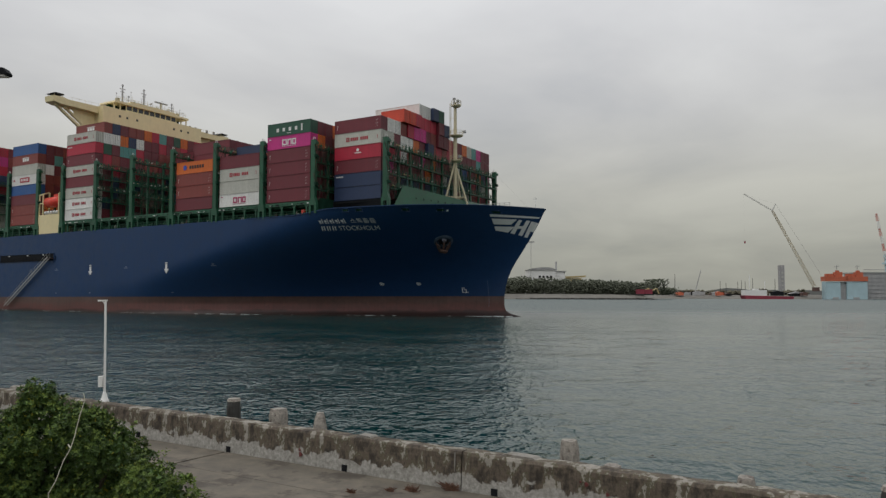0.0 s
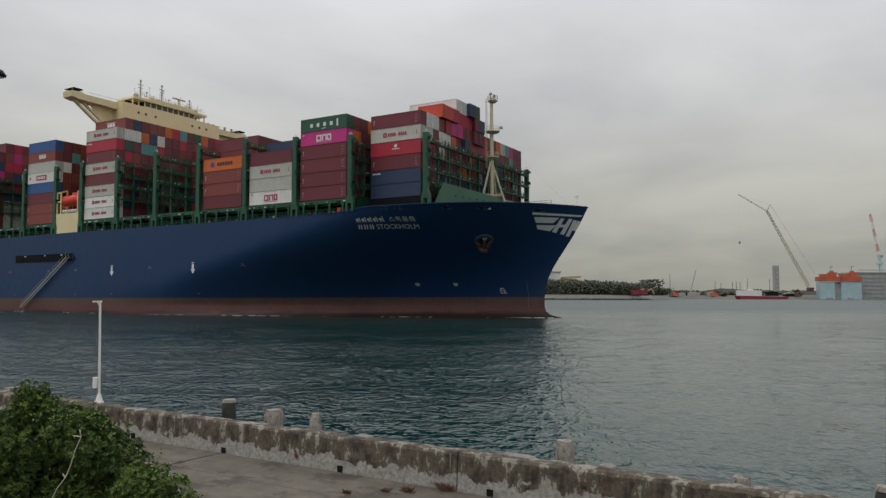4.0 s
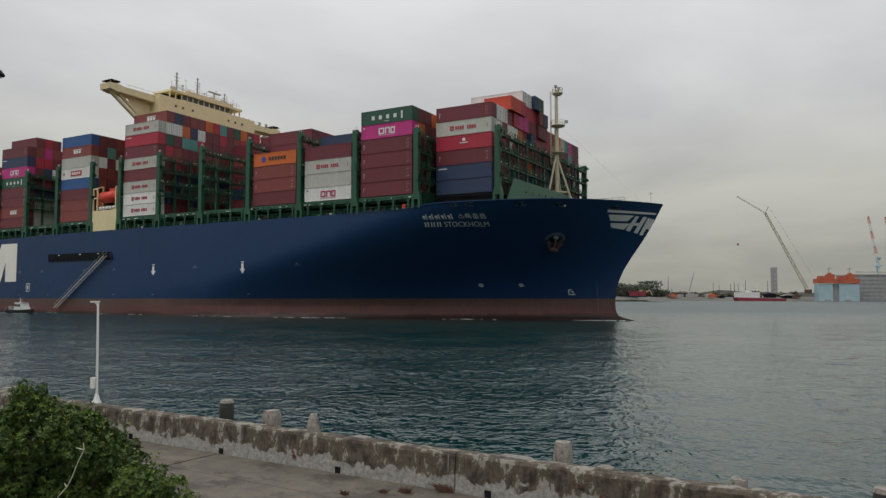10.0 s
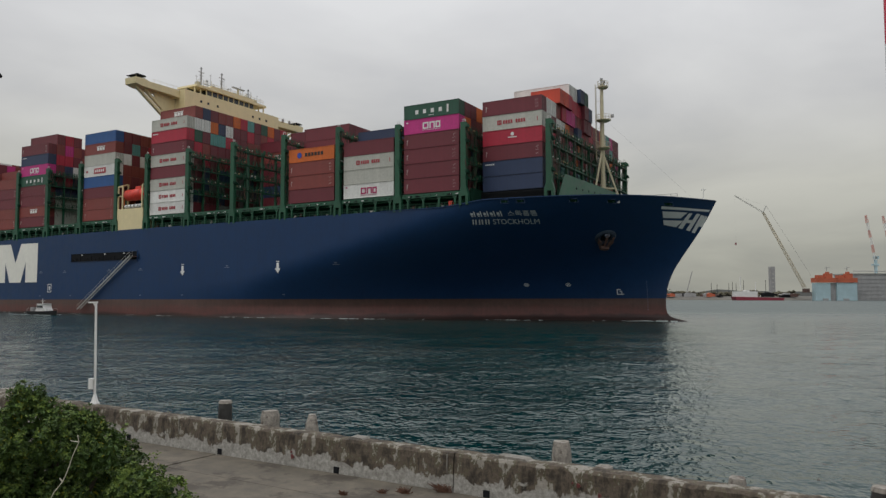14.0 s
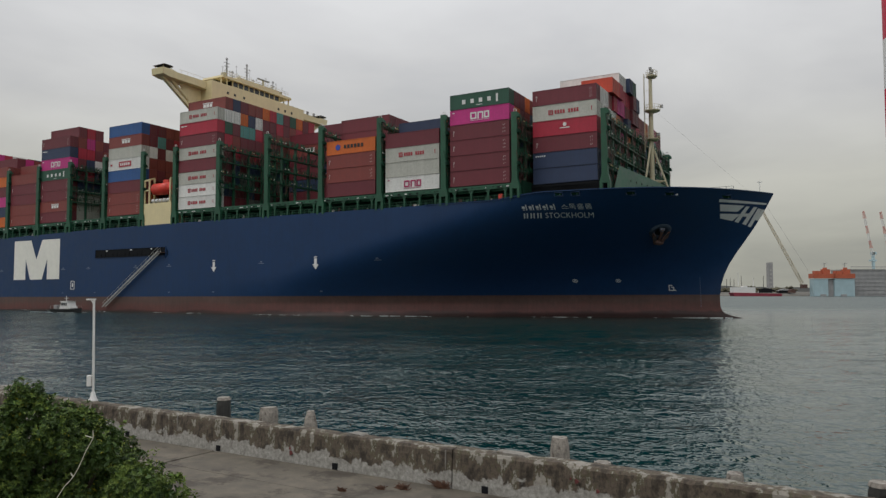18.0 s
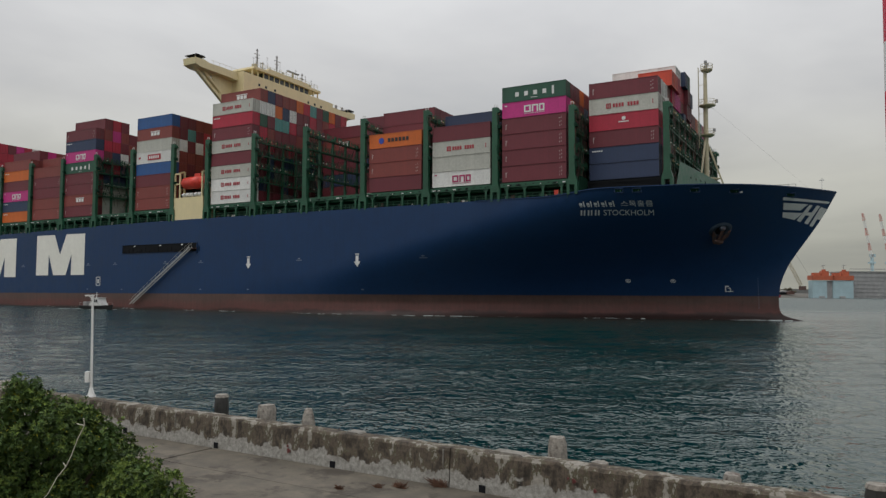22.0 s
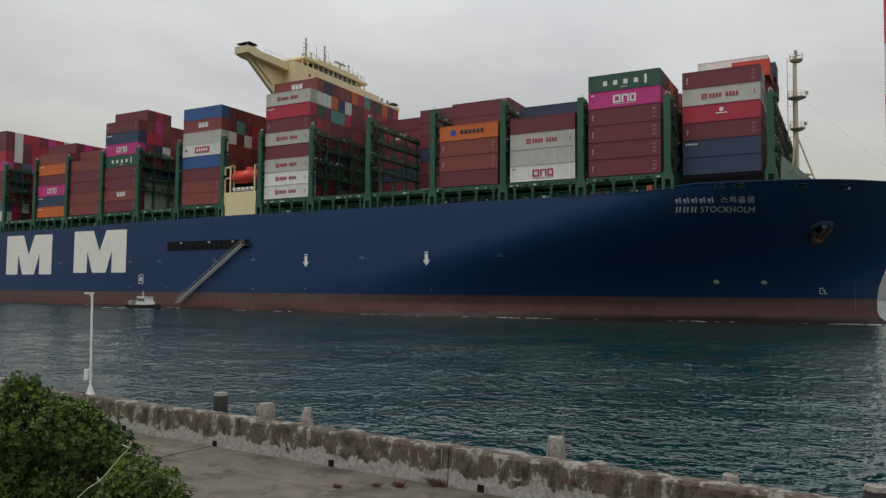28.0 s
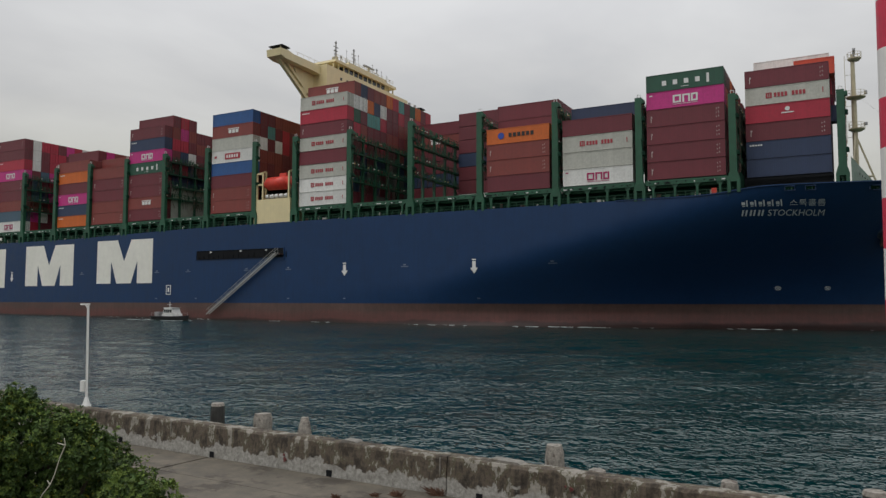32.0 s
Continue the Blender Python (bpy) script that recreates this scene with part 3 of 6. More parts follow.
# ---- cargo: bays between the lashing bridges ----
POSTS = [-235.5, -221.6, -207.7, -194.0, -180.1, -166.6, -152.6, -138.2, -126.9, -112.7, -98.2, -83.3, -68.6, -54.0, -39.4]
BASE, TIER, ROW = 24.0, 2.92, 2.52
LONG, WIDE, TALL = 12.19, 2.40, 2.85


def floor_of(bay):
    """Height of the hatch covers, a little lower towards the stern."""
    return BASE - {6: 0.15, 5: 0.35, 4: 0.55, 3: 0.7, 2: 0.8, 1: 0.9, 0: 1.0}.get(bay, 0.0)



def ring(x0, x1, y0, y1, z0, z1, t):
    """A flat rectangular frame of width t, in one piece."""
    o = [(x0, y0), (x1, y0), (x1, y1), (x0, y1)]
    n = [(x0 + t, y0 + t), (x1 - t, y0 + t), (x1 - t, y1 - t), (x0 + t, y1 - t)]
    v = [(x, y, z) for z in (z0, z1) for loop in (o, n) for x, y in loop]
    f = []
    for a in range(4):
        c = (a + 1) % 4
        f += [(a, c, 8 + c, 8 + a), (4 + c, 4 + a, 12 + a, 12 + c), (8 + a, 8 + c, 12 + c, 12 + a), (c, a, 4 + a, 4 + c)]
    return Build().add(v, f)


def container_meshes(color, length=LONG):
    """Wall box, corner post, lower and upper frame, door leaf and lock rod of a container in one colour."""
    w, h, m = WIDE / 2, TALL, [STEEL[color]]
    return {
        "body": Build().box(0.05, length - 0.06, -w + 0.05, w - 0.05, 0.04, h - 0.03).mesh("container_walls", m),
        "corner_post": Build().box(0, 0.17, 0, 0.17, 0.0, h).mesh("corner_post", m),
        "base_frame": ring(0.02, length - 0.02, -w + 0.005, w - 0.005, 0.01, 0.16, 0.1).mesh("base_frame", m),
        "top_frame": ring(0.02, length - 0.02, -w + 0.005, w - 0.005, h - 0.13, h - 0.01, 0.1).mesh("top_frame", m),
        "door": Build().box(-0.05, -0.02, -0.50, 0.50, 0.20, h - 0.17).mesh("door", m),
        "lock_rod": Build().box(0.0, 0.035, -0.018, 0.018, 0.12, h - 0.1).mesh("lock_rod", [MAT["rod"]]),
    }


BOXES = {k: container_meshes(k) for k in STEEL}
SHORT = container_meshes("vermilion", 6.06)
TOPLEVEL = {"n": 0}
NAMES = {"maroon": "maroon", "brown": "reddish-brown", "red": "bright red", "pink": "magenta", "orange": "orange", "vermilion": "orange-red", "green": "dark green", "navy": "navy blue",
         "blue": "blue", "grey": "light grey", "white": "white", "slate": "slate blue", "teal": "pale teal", "dull": "dull grey"}
MARKS = {}


def mark_mesh(key):
    """Plain shapes that stand for the carriers' marks on a container's side, and small code bars."""
    if key in MARKS:
        return MARKS[key]
    b, y = Build(), -WIDE / 2 - 0.012
    plate = lambda x0, x1, z0, z1, m=0: b.box(x0, x1, y - 0.01, y, z0, z1, m)
    mats = [MAT["white"]]
    if key == "line_pink":      # white or magenta square and two bars
        for a, c in ((4.3, 5.6), (5.8, 7.0), (7.15, 8.2)):
            plate(a, a + 0.28, 0.75, 2.05), plate(c - 0.28, c, 0.75, 2.05)
            plate(a + 0.28, c - 0.28, 1.78, 2.05)
            if a != 5.8:
                plate(a + 0.28, c - 0.28, 0.75, 1.02)
        plate(4.3, 8.2, 0.5, 0.57)
        plate(0.5, 1.0, 2.2, 2.4)
    elif key == "line_red":     # a small emblem and a row of narrow bars
        plate(3.1, 3.35, 0.95, 1.85, 0), plate(3.75, 4.0, 0.95, 1.85, 0), plate(3.35, 3.75, 1.7, 1.85, 0), plate(3.35, 3.75, 0.95, 1.1, 0), plate(3.48, 3.62, 1.1, 1.7, 0)
        for i in range(9):
            if i != 4:
                plate(4.3 + 0.52 * i, 4.68 + 0.52 * i, 1.05, 1.75, 0)
        plate(11.2, 11.35, 1.0, 1.8, 0)
        mats = [MAT["redmark"]]
    elif key == "line_four":    # four spaced pale blocks
        for i in range(4):
            plate(2.6 + 1.75 * i, 3.3 + 1.75 * i, 0.9, 1.7)
        plate(9.6, 10.0, 0.6, 2.1), plate(5.6, 6.8, 0.4, 0.5)
    elif key == "line_blue":    # a blue disc-like block and dark bars
        b.tube((2.9, y, 1.45), (2.9, y - 0.012, 1.45), 0.62, n=14, mat=0)
        for i in range(6):
            plate(4.4 + 0.85 * i, 5.0 + 0.85 * i, 1.1, 1.85, 1)
        mats = [MAT["bluemark"], MAT["black"]]
    elif key == "line_box":     # a dark red panel with pale bars
        plate(4.0, 8.6, 0.7, 2.1, 1)
        for i in range(5):
            b.box(4.5 + 0.75 * i, 4.95 + 0.75 * i, y - 0.025, y - 0.01, 1.05, 1.75, 0)
        plate(0.8, 1.5, 1.2, 1.7, 1)
        mats = [MAT["white"], MAT["redmark"]]
    elif key == "line_low":     # pale blocks side by side
        for i in range(3):
            plate(5.0 + 1.05 * i, 5.85 + 1.05 * i, 0.95, 1.75)
        plate(4.8, 8.1, 1.85, 2.05)
    elif key == "line_star":
        b.tube((6.2, y, 1.9), (6.2, y - 0.012, 1.9), 0.36, n=10)
        plate(5.3, 7.1, 1.2, 1.38)
    elif key == "line_text":
        for i in range(5):
            plate(0.5 + 0.4 * i, 0.8 + 0.4 * i, 2.1, 2.35)
    else:                       # upright code bars at the ends
        mats = [MAT["code"]]
        plate(0.72, 0.80, 0.8, 1.8), plate(0.86, 0.94, 1.5, 1.8)
        for i in range(3):
            plate(10.95, 11.03, 0.55 + 0.65 * i, 0.75 + 0.65 * i), plate(11.28, 11.36, 0.65 + 0.65 * i, 0.85 + 0.65 * i)
    MARKS[key] = b.mesh("marking_" + key, mats)
    return MARKS[key]


def container(x, y, z, color, mark=None, short=False):
    kit, length = (SHORT, 6.06) if short else (BOXES[color], LONG)
    ob = new("shipping_container", kit["body"])
    tagged(ob, NAMES[color] + (" short" if short else "") + " steel shipping container stacked on the ship", "container", "containers on the ship")
    TOPLEVEL["n"] += 1
    w = WIDE / 2
    for ex in (0, length - 0.17):
        for py in (-w, w - 0.17):
            part("corner_post", kit["corner_post"], None, ob).location = (ex, py, 0)
    part("base_frame", kit["base_frame"], None, ob)
    part("top_frame", kit["top_frame"], None, ob)
    for py in (-0.54, 0.54):
        leaf = part("door", kit["door"], None, ob)
        leaf.location = (length - 0.02, py, 0)
        for ry in (-0.25, 0.25):
            part("lock_rod", kit["lock_rod"], None, leaf).location = (0, ry, 0)
    if mark:
        me = mark_mesh(mark)
        if mark == "line_pink" and color == "white":
            me = mark_mesh("line_pink").copy()
            me.materials.clear()
            me.materials.append(MAT["pinkmark"])
        part("marking", me, None, ob, kind="stuff")
    return aboard(ob, pose(x, y, z))


def bay_start(i):
    return (POSTS[i] + POSTS[i + 1]) / 2 - LONG / 2 + 0.05


REST = Build()
SHADES = list(STEEL)
rng = random.Random(7)


def any_color():
    return rng.choices(("maroon", "brown", "red", "pink", "orange", "green", "navy", "blue", "grey", "white", "slate", "teal"), (34, 16, 11, 4, 7, 4, 6, 3, 5, 3, 2, 3))[0]


def rest_box(x, y, z, color, long=LONG):
    """A container of the mass that stands further in."""
    k = SHADES.index(color)
    w = WIDE / 2
    REST.box(x + 0.03, x + long - 0.03, y - w + 0.03, y + w - 0.03, z + 0.03, z + TALL - 0.02, k)
    for xx in (x, x + long - 0.15):
        for yy in (y - w, y + w - 0.15):
            REST.box(xx, xx + 0.15, yy, yy + 0.15, z, z + TALL, k)
    REST.bar((x + long, y - 0.4, z + 0.15), (x + long, y - 0.4, z + TALL - 0.15), 0.05, mat=k)
    REST.bar((x + long, y + 0.4, z + 0.15), (x + long, y + 0.4, z + TALL - 0.15), 0.05, mat=k)


# starboard columns from the deck up, with their marks
COLUMNS = {
    -1: [("navy", None), ("navy", "line_text"), ("maroon", "code"), ("red", "line_star"), ("grey", "line_red"), ("maroon", "code")],
    13: [("maroon", "code"), ("maroon", "code"), ("maroon", "code"), ("maroon", "code"), ("pink", "line_pink"), ("green", "line_four")],
    12: [("white", "line_pink"), ("grey", None), ("grey", "line_red"), ("maroon", None)],
    11: [("maroon", None), ("brown", "code"), ("brown", "code"), ("orange", "line_blue")],
    8: [("white", "line_red"), ("white", "line_red"), ("grey", "line_red"), ("maroon", None), ("grey", "line_red"), ("maroon", "code"), ("red", "line_text"), ("grey", "line_red")],
    6: [("brown", "code"), ("brown", "code"), ("maroon", None), ("blue", None), ("white", "line_box"), ("grey", None), ("brown", "line_low"), ("blue", None)],
    4: [("maroon", "code"), ("brown", "line_low"), ("maroon", "code"), ("maroon", "code"), ("green", "line_four"), ("pink", "line_pink"), ("navy", "line_text"), ("maroon", "code")],
    3: [("brown", "code"), ("brown", None), ("maroon", None), ("maroon", "code"), ("brown", None)],
    2: [("orange", "line_text"), ("navy", "line_text"), ("pink", "line_pink"), ("maroon", None), ("orange", "line_text"), ("brown", None)],
    0: [("white", "line_pink"), ("slate", None), ("brown", None), ("maroon", None), ("maroon", "code"), ("pink", "line_pink"), ("red", "line_text"), ("maroon", None), ("maroon", "code")],
}


def level_of(bay, row):
    """Tiers in a row counted from the starboard side."""
    if bay == -1:
        return (6, 6, 6, 7, 7, 7, 8, 8, 8, 8, 7, 6, 6, 6, 6, 6, 6, 6, 6, 6)[row]
    return {13: lambda r: 6 if r < 4 else 5 + (r % 3 > 0), 12: lambda r: 4 if r < 2 else 5, 11: lambda r: 4 if r < 2 else 6 if r < 6 else 5,
            10: lambda r: 0 if r < 7 else 7, 9: lambda r: 0 if r < 9 else 7,
            8: lambda r: 8 if r == 0 else 9 if r < 14 else 8, 7: lambda r: 0, 6: lambda r: 8 if r < 7 else 7 if r < 11 else 6,
            5: lambda r: 0 if r < 6 else 5, 4: lambda r: 8 if r == 0 else 9 if r < 4 else 8, 3: lambda r: 5 if r == 0 else 6,
            2: lambda r: 6 if r == 0 else 7, 1: lambda r: 0 if r < 6 else 5, 0: lambda r: 9}[bay](row)


FRONT = {(1, 5): "white", (2, 5): "white", (3, 5): "brown", (4, 5): "red", (5, 5): "pink", (6, 5): "pink", (7, 5): "maroon", (8, 5): "brown", (9, 5): "maroon", (10, 5): "maroon", (11, 5): "red", (12, 5): "brown",
         (13, 5): "maroon", (14, 5): "orange", (15, 5): "grey", (16, 5): "teal", (17, 5): "pink", (18, 5): "maroon", (19, 5): "maroon",
         (3, 6): "vermilion", (4, 6): "vermilion", (5, 6): "red", (6, 6): "red", (7, 6): "red", (8, 6): "red", (9, 6): "maroon", (10, 6): "navy", (6, 7): "white", (7, 7): "white", (8, 7): "navy", (9, 7): "green",
         (1, 4): "grey", (2, 4): "maroon", (3, 4): "white", (4, 4): "white", (5, 4): "orange", (6, 4): "maroon", (7, 4): "navy", (8, 4): "brown", (9, 4): "red", (10, 4): "brown", (11, 4): "red", (17, 4): "teal", (18, 4): "maroon",
         (1, 3): "red", (2, 3): "red", (3, 3): "white", (4, 3): "brown", (5, 3): "maroon", (6, 3): "pink", (7, 3): "maroon", (8, 3): "orange", (9, 3): "maroon"}
# longer boxes of the foremost stack stand out beyond the rest: (row, tier)
PROUD = {(3, 6): 0.8, (4, 6): 0.8, (5, 6): 0.8, (4, 5): 0.3, (5, 5): 0.3, (6, 5): 0.3, (8, 7): 0.8, (9, 7): 0.8, (9, 6): 0.8, (10, 6): 0.8, (7, 4): 0.9, (9, 5): 0.6, (10, 5): 0.6}

# ends that can be told apart in the other bays: (row, tier) from the starboard side
ENDS = {
    13: {(1, 5): "maroon", (2, 5): "maroon", (3, 5): "orange", (1, 4): "orange", (2, 4): "maroon", (3, 4): "brown"},
    8: {(1, 8): "brown", (2, 8): "navy", (3, 8): "maroon", (4, 8): "brown", (5, 8): "brown", (6, 8): "orange", (7, 8): "red", (8, 8): "teal", (9, 8): "maroon", (10, 8): "green", (11, 8): "orange", (12, 8): "maroon", (13, 8): "red",
        (1, 7): "white", (2, 7): "white", (3, 7): "orange", (4, 7): "navy", (5, 7): "white", (6, 7): "maroon", (7, 7): "maroon", (8, 7): "red", (9, 7): "maroon", (10, 7): "brown", (11, 7): "red",
        (1, 6): "green", (2, 6): "maroon", (3, 6): "teal", (4, 6): "teal", (5, 6): "red", (6, 6): "maroon", (7, 6): "maroon", (8, 6): "brown",
        (1, 5): "red", (2, 5): "brown", (3, 5): "maroon", (4, 5): "maroon", (5, 5): "maroon", (6, 5): "brown", (7, 5): "brown", (1, 4): "maroon", (2, 4): "red", (3, 4): "maroon", (4, 4): "brown", (5, 4): "red"},
    6: {(2, 6): "teal", (1, 6): "maroon", (3, 6): "maroon", (4, 6): "red", (1, 5): "white", (2, 5): "maroon", (3, 5): "white"},
    4: {(1, 8): "maroon", (2, 8): "red", (3, 8): "maroon", (1, 7): "brown", (2, 7): "pink", (3, 7): "brown", (1, 6): "red", (2, 6): "red", (3, 6): "maroon", (1, 5): "maroon", (2, 5): "navy", (3, 5): "white", (2, 4): "red", (3, 4): "navy"},
    2: {(1, 6): "maroon", (2, 6): "pink", (1, 5): "brown"},
    9: {(9, 6): "maroon", (9, 5): "brown"},
}


def load():
    for bay in (-1, 13, 12, 11, 10, 9, 8, 6, 5, 4, 3, 2, 1, 0):
        x = -38.0 if bay == -1 else bay_start(bay)
        base = floor_of(bay)
        tall = TIER if bay > 6 or bay < 0 else 2.86
        upper = {11: 2.86, 12: 3.0}.get(bay, tall)
        rows = 20 if bay == -1 else 24
        ahead = {-1: 0, 13: 0, 12: 4, 11: 3, 10: 3, 9: 3, 8: 0, 6: 3, 5: 3, 4: 0, 3: 4, 2: 4, 1: 4, 0: 0}[bay]
        for row in range(rows):
            y = (row - (rows - 1) / 2) * ROW
            n = level_of(bay, row)
            for tier in range(n):
                z = base + (tall if row < 1 else upper) * tier
                if row == 0 and bay in COLUMNS:
                    color, mark = COLUMNS[bay][tier]
                    container(x, y, z, color, mark)
                    continue
                outside = tier == n - 1 or tier >= ahead or (row > 0 and level_of(bay, row - 1) <= tier)
                if not outside:
                    continue
                color, out = any_color(), PROUD.get((row, tier), 0.0) if bay == -1 else 0.0
                if bay == 10:
                    color = ("white", "maroon", "maroon", "navy", "maroon", "maroon", "maroon")[tier] if row == 7 else color
                if bay in (13, 6, 4, 3, 2, 9, 10, 0, 1) and not (bay == 10 and row == 7):
                    color = rng.choices(("maroon", "brown", "red", "navy", "slate"), (55, 30, 6, 6, 3) if bay not in (9, 10) else (70, 30, 0, 0, 0))[0]
                    if bay == 4 and tier < 4:
                        color = "grey" if tier < 3 else "navy"
                    if bay == 0:
                        color = rng.choice(("maroon", "navy", "pink", "brown", "red", "white", "slate", "maroon"))
                # low tiers here get dark paints in place of the shade between stacks
                if bay in (9, 10) and tier < 4 and not (bay == 10 and row == 7):
                    color = rng.choice(("maroon", "maroon", "maroon", "navy"))
                color = ENDS.get(bay, {}).get((row, tier), color)
                # bay 8 below tier 4: darker paints for the shade behind the bridge
                if bay == 8 and (row, tier) not in ENDS[8]:
                    color = rng.choice(("maroon", "maroon", "brown", "maroon", "navy") if tier > 3 else ("maroon", "dull", "navy", "maroon"))
                if bay == -1:
                    color = FRONT.get((row, tier), color)
                if bay in (11, 12) and tier > 3:
                    color = "navy" if bay == 12 else "maroon"
                if TOPLEVEL["n"] < 300 and (bay == -1 or (bay == 8 and tier > 3) or (bay == 9 and row == 9 and tier > 4) or (row < 3 and tier >= n - 2)):
                    container(x + out, y, z, color, "line_low" if (bay, row, tier) in ((8, 1, 8), (9, 9, 5)) else None) if (bay, tier) != (-1, 6) or row > 4 else container(x + 6.13 + out, y, z, color, None, True)
                else:
                    rest_box(x, y, z, color)
    ob = thing("stacked_containers", "mass of stacked maroon, red, blue and grey containers", "containers", kind="stuff", build=REST, mat=[STEEL[k] for k in SHADES])
    aboard(ob, Matrix.Identity(4))


load()


# ---- lashing bridges and the gear along the deck edge ----
def lashing_bridge(x, half, z0, top, full=True):
    br = new("lashing_bridge")
    br.parent = ship
    br["label"] = "green steel lashing bridge"
    for s in (-1, 1):
        y = s * half
        b = Build()
        b.box(x - 0.55, x + 0.55, y - 0.4, y + 0.4, z0 + 3.4, top)
        b.prism([(x - 0.55, z0 + 3.4), (x + 0.55, z0 + 3.4), (x + 0.95, z0 + 2.0), (x + 0.95, z0), (x + 0.45, z0), (x + 0.45, z0 + 1.7), (x - 0.45, z0 + 1.7), (x - 0.45, z0), (x - 0.95, z0), (x - 0.95, z0 + 2.0)], y - 0.4, y + 0.4)
        part("end_post", b, MAT["green"], br)
        # gear below the top takes the shade-darkened green
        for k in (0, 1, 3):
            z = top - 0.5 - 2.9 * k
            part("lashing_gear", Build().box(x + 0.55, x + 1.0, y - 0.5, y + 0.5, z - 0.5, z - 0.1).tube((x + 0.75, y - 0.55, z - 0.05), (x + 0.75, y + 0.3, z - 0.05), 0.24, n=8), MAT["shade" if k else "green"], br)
        b = Build()
        b.tube((x - 0.2, y, top), (x - 0.2, y, top + 0.6), 0.06, n=6).tube((x + 0.3, y, top), (x + 0.3, y, top + 0.5), 0.06, n=6)
        b.bar((x - 0.2, y, top + 0.6), (x + 0.3, y, top + 0.5), 0.08)
        part("rail", b, MAT["white"], br)
    if not full:
        return
    n = int(half * 2 / 5.04)
    for i in range(1, n + 1):
        y = -half + i * 2 * half / (n + 1)
        part("column", Build().box(x - 0.25, x + 0.25, y - 0.2, y + 0.2, z0, top - 1.0), MAT["green"], br)
    for k in range(4):
        z = top - 1.6 - 2.93 * k
        part("walkway", Build().box(x - 0.5, x + 0.5, -half + 0.4, half - 0.4, z - 0.25, z), MAT["green"], br)
        b = Build()
        for e in (-0.5, 0.5):
            for h in (0.55, 1.1):
                b.bar((x + e, -half + 0.4, z + h), (x + e, half - 0.4, z + h), 0.05)
        m = int(half * 2 / 1.26)
        for i in range(m):
            y = -half + 0.6 + i * 1.26
            for e in (-0.5, 0.5):
                b.bar((x + e, y, z), (x + e, y, z + 1.1), 0.06)
            if i % 2:
                b.box(x + 0.4, x + 0.62, y - 0.09, y + 0.09, z - 0.1, z + 0.75)
        part("railing", b, MAT["green"], br)
    # loose lashing gear, lamps and turnbuckles along the walks
    r = random.Random(int(x))
    # the many dark and brown rods stand in for shade between the bridges
    for name, mat, count in (("small_lamp", "code", 26), ("turnbuckle", "yellow", 26), ("lashing_rod", "shade", 90), ("rusty_rod", "rust", 110), ("hand_lever", "green", 60)):
        b = Build()
        for i in range(count):
            y, k = -half + 2 * half * r.random() ** 1.5, r.choice((0, 0, 1, 2, 3))
            z = top - 1.6 - 2.93 * k
            if name == "hand_lever":
                b.box(x + 0.45, x + 0.65, y - 0.09, y + 0.09, z + 0.2, z + 0.2 + r.uniform(0.4, 1.1))
            elif name.endswith("_rod"):
                b.bar((x + 0.62, y, z - 2.4), (x + 0.62, y + r.uniform(-1.6, 1.6), z + 0.3), 0.06)
            else:
                h = r.uniform(0.04, 0.10)
                b.box(x + 0.5, x + 0.75, y - h, y + h, z + 0.3, z + 0.3 + r.uniform(0.10, 0.28))
        part(name, b, MAT[mat], br, kind="stuff")


def deck_edge(i):
    """Stanchions, coaming beam and clutter below the containers of one bay."""
    base = floor_of(i)
    x0, x1 = POSTS[i] + 0.9, POSTS[i + 1] - 0.9
    z = rail_height((x0 + x1) / 2) - 0.4
    for s in (1, -1):
        y = s * 29.9
        st = part("coaming_beam", Build().box(x0, x1, y - 0.35, y + 0.35, base - 0.95, base - 0.15), MAT["green"], ship, "green coaming beam with holes")
        for k in range(4):
            x = x0 + 1.2 + k * (x1 - x0 - 2.4) / 3
            part("stanchion", Build().prism([(x - 0.18, z), (x + 0.18, z), (x + 0.18, base - 1.5), (x + 0.6, base - 0.95), (x - 0.6, base - 0.95), (x - 0.18, base - 1.5)], y - 0.2, y + 0.2), MAT["green"], st)
        # each hole is a dark disc on the beam, shade as colour
        for k in range(9):
            x = x0 + 0.7 + k * (x1 - x0 - 1.4) / 8
            part("beam_hole", Build().tube((x, y - 0.36, base - 0.55), (x, y - 0.352, base - 0.55), 0.14, n=8), MAT["dark"], st)
    r = random.Random(i)
    for k in range(10):
        x = r.uniform(x0, x1)
        h = r.uniform(0.08, 0.3)
        part("fitting", Build().box(x - h, x + h, -30.37, -30.22, base - 0.75, base - 0.55), MAT["white" if r.random() < 0.6 else "dark"], st)
    # pipes, valves and lockers on the side deck behind the stanchions
    for k in range(16):
        x, h, w = r.uniform(x0, x1), r.uniform(0.3, 1.5), r.uniform(0.1, 0.4)
        part("deck_fitting", Build().box(x - w, x + w, -28.9, -28.5, z - 0.6, z + h).tube((x - w, -28.95, z + h * 0.6), (x + w, -28.95, z + h * 0.6), 0.1, n=6), MAT[r.choice(("green", "green", "deck", "green", "code", "rust"))], st)
    e = Build()
    for h in (0.5, 1.0):
        e.bar((x0 - 0.9, -30.5, z + h + 0.3), (x1 + 0.9, -30.5, z + h + 0.3), 0.06)
    for k in range(9):
        x = x0 + k * (x1 - x0) / 8
        e.bar((x, -30.5, z), (x, -30.5, z + 1.3), 0.06)
    part("rail", e, MAT["green"], st)


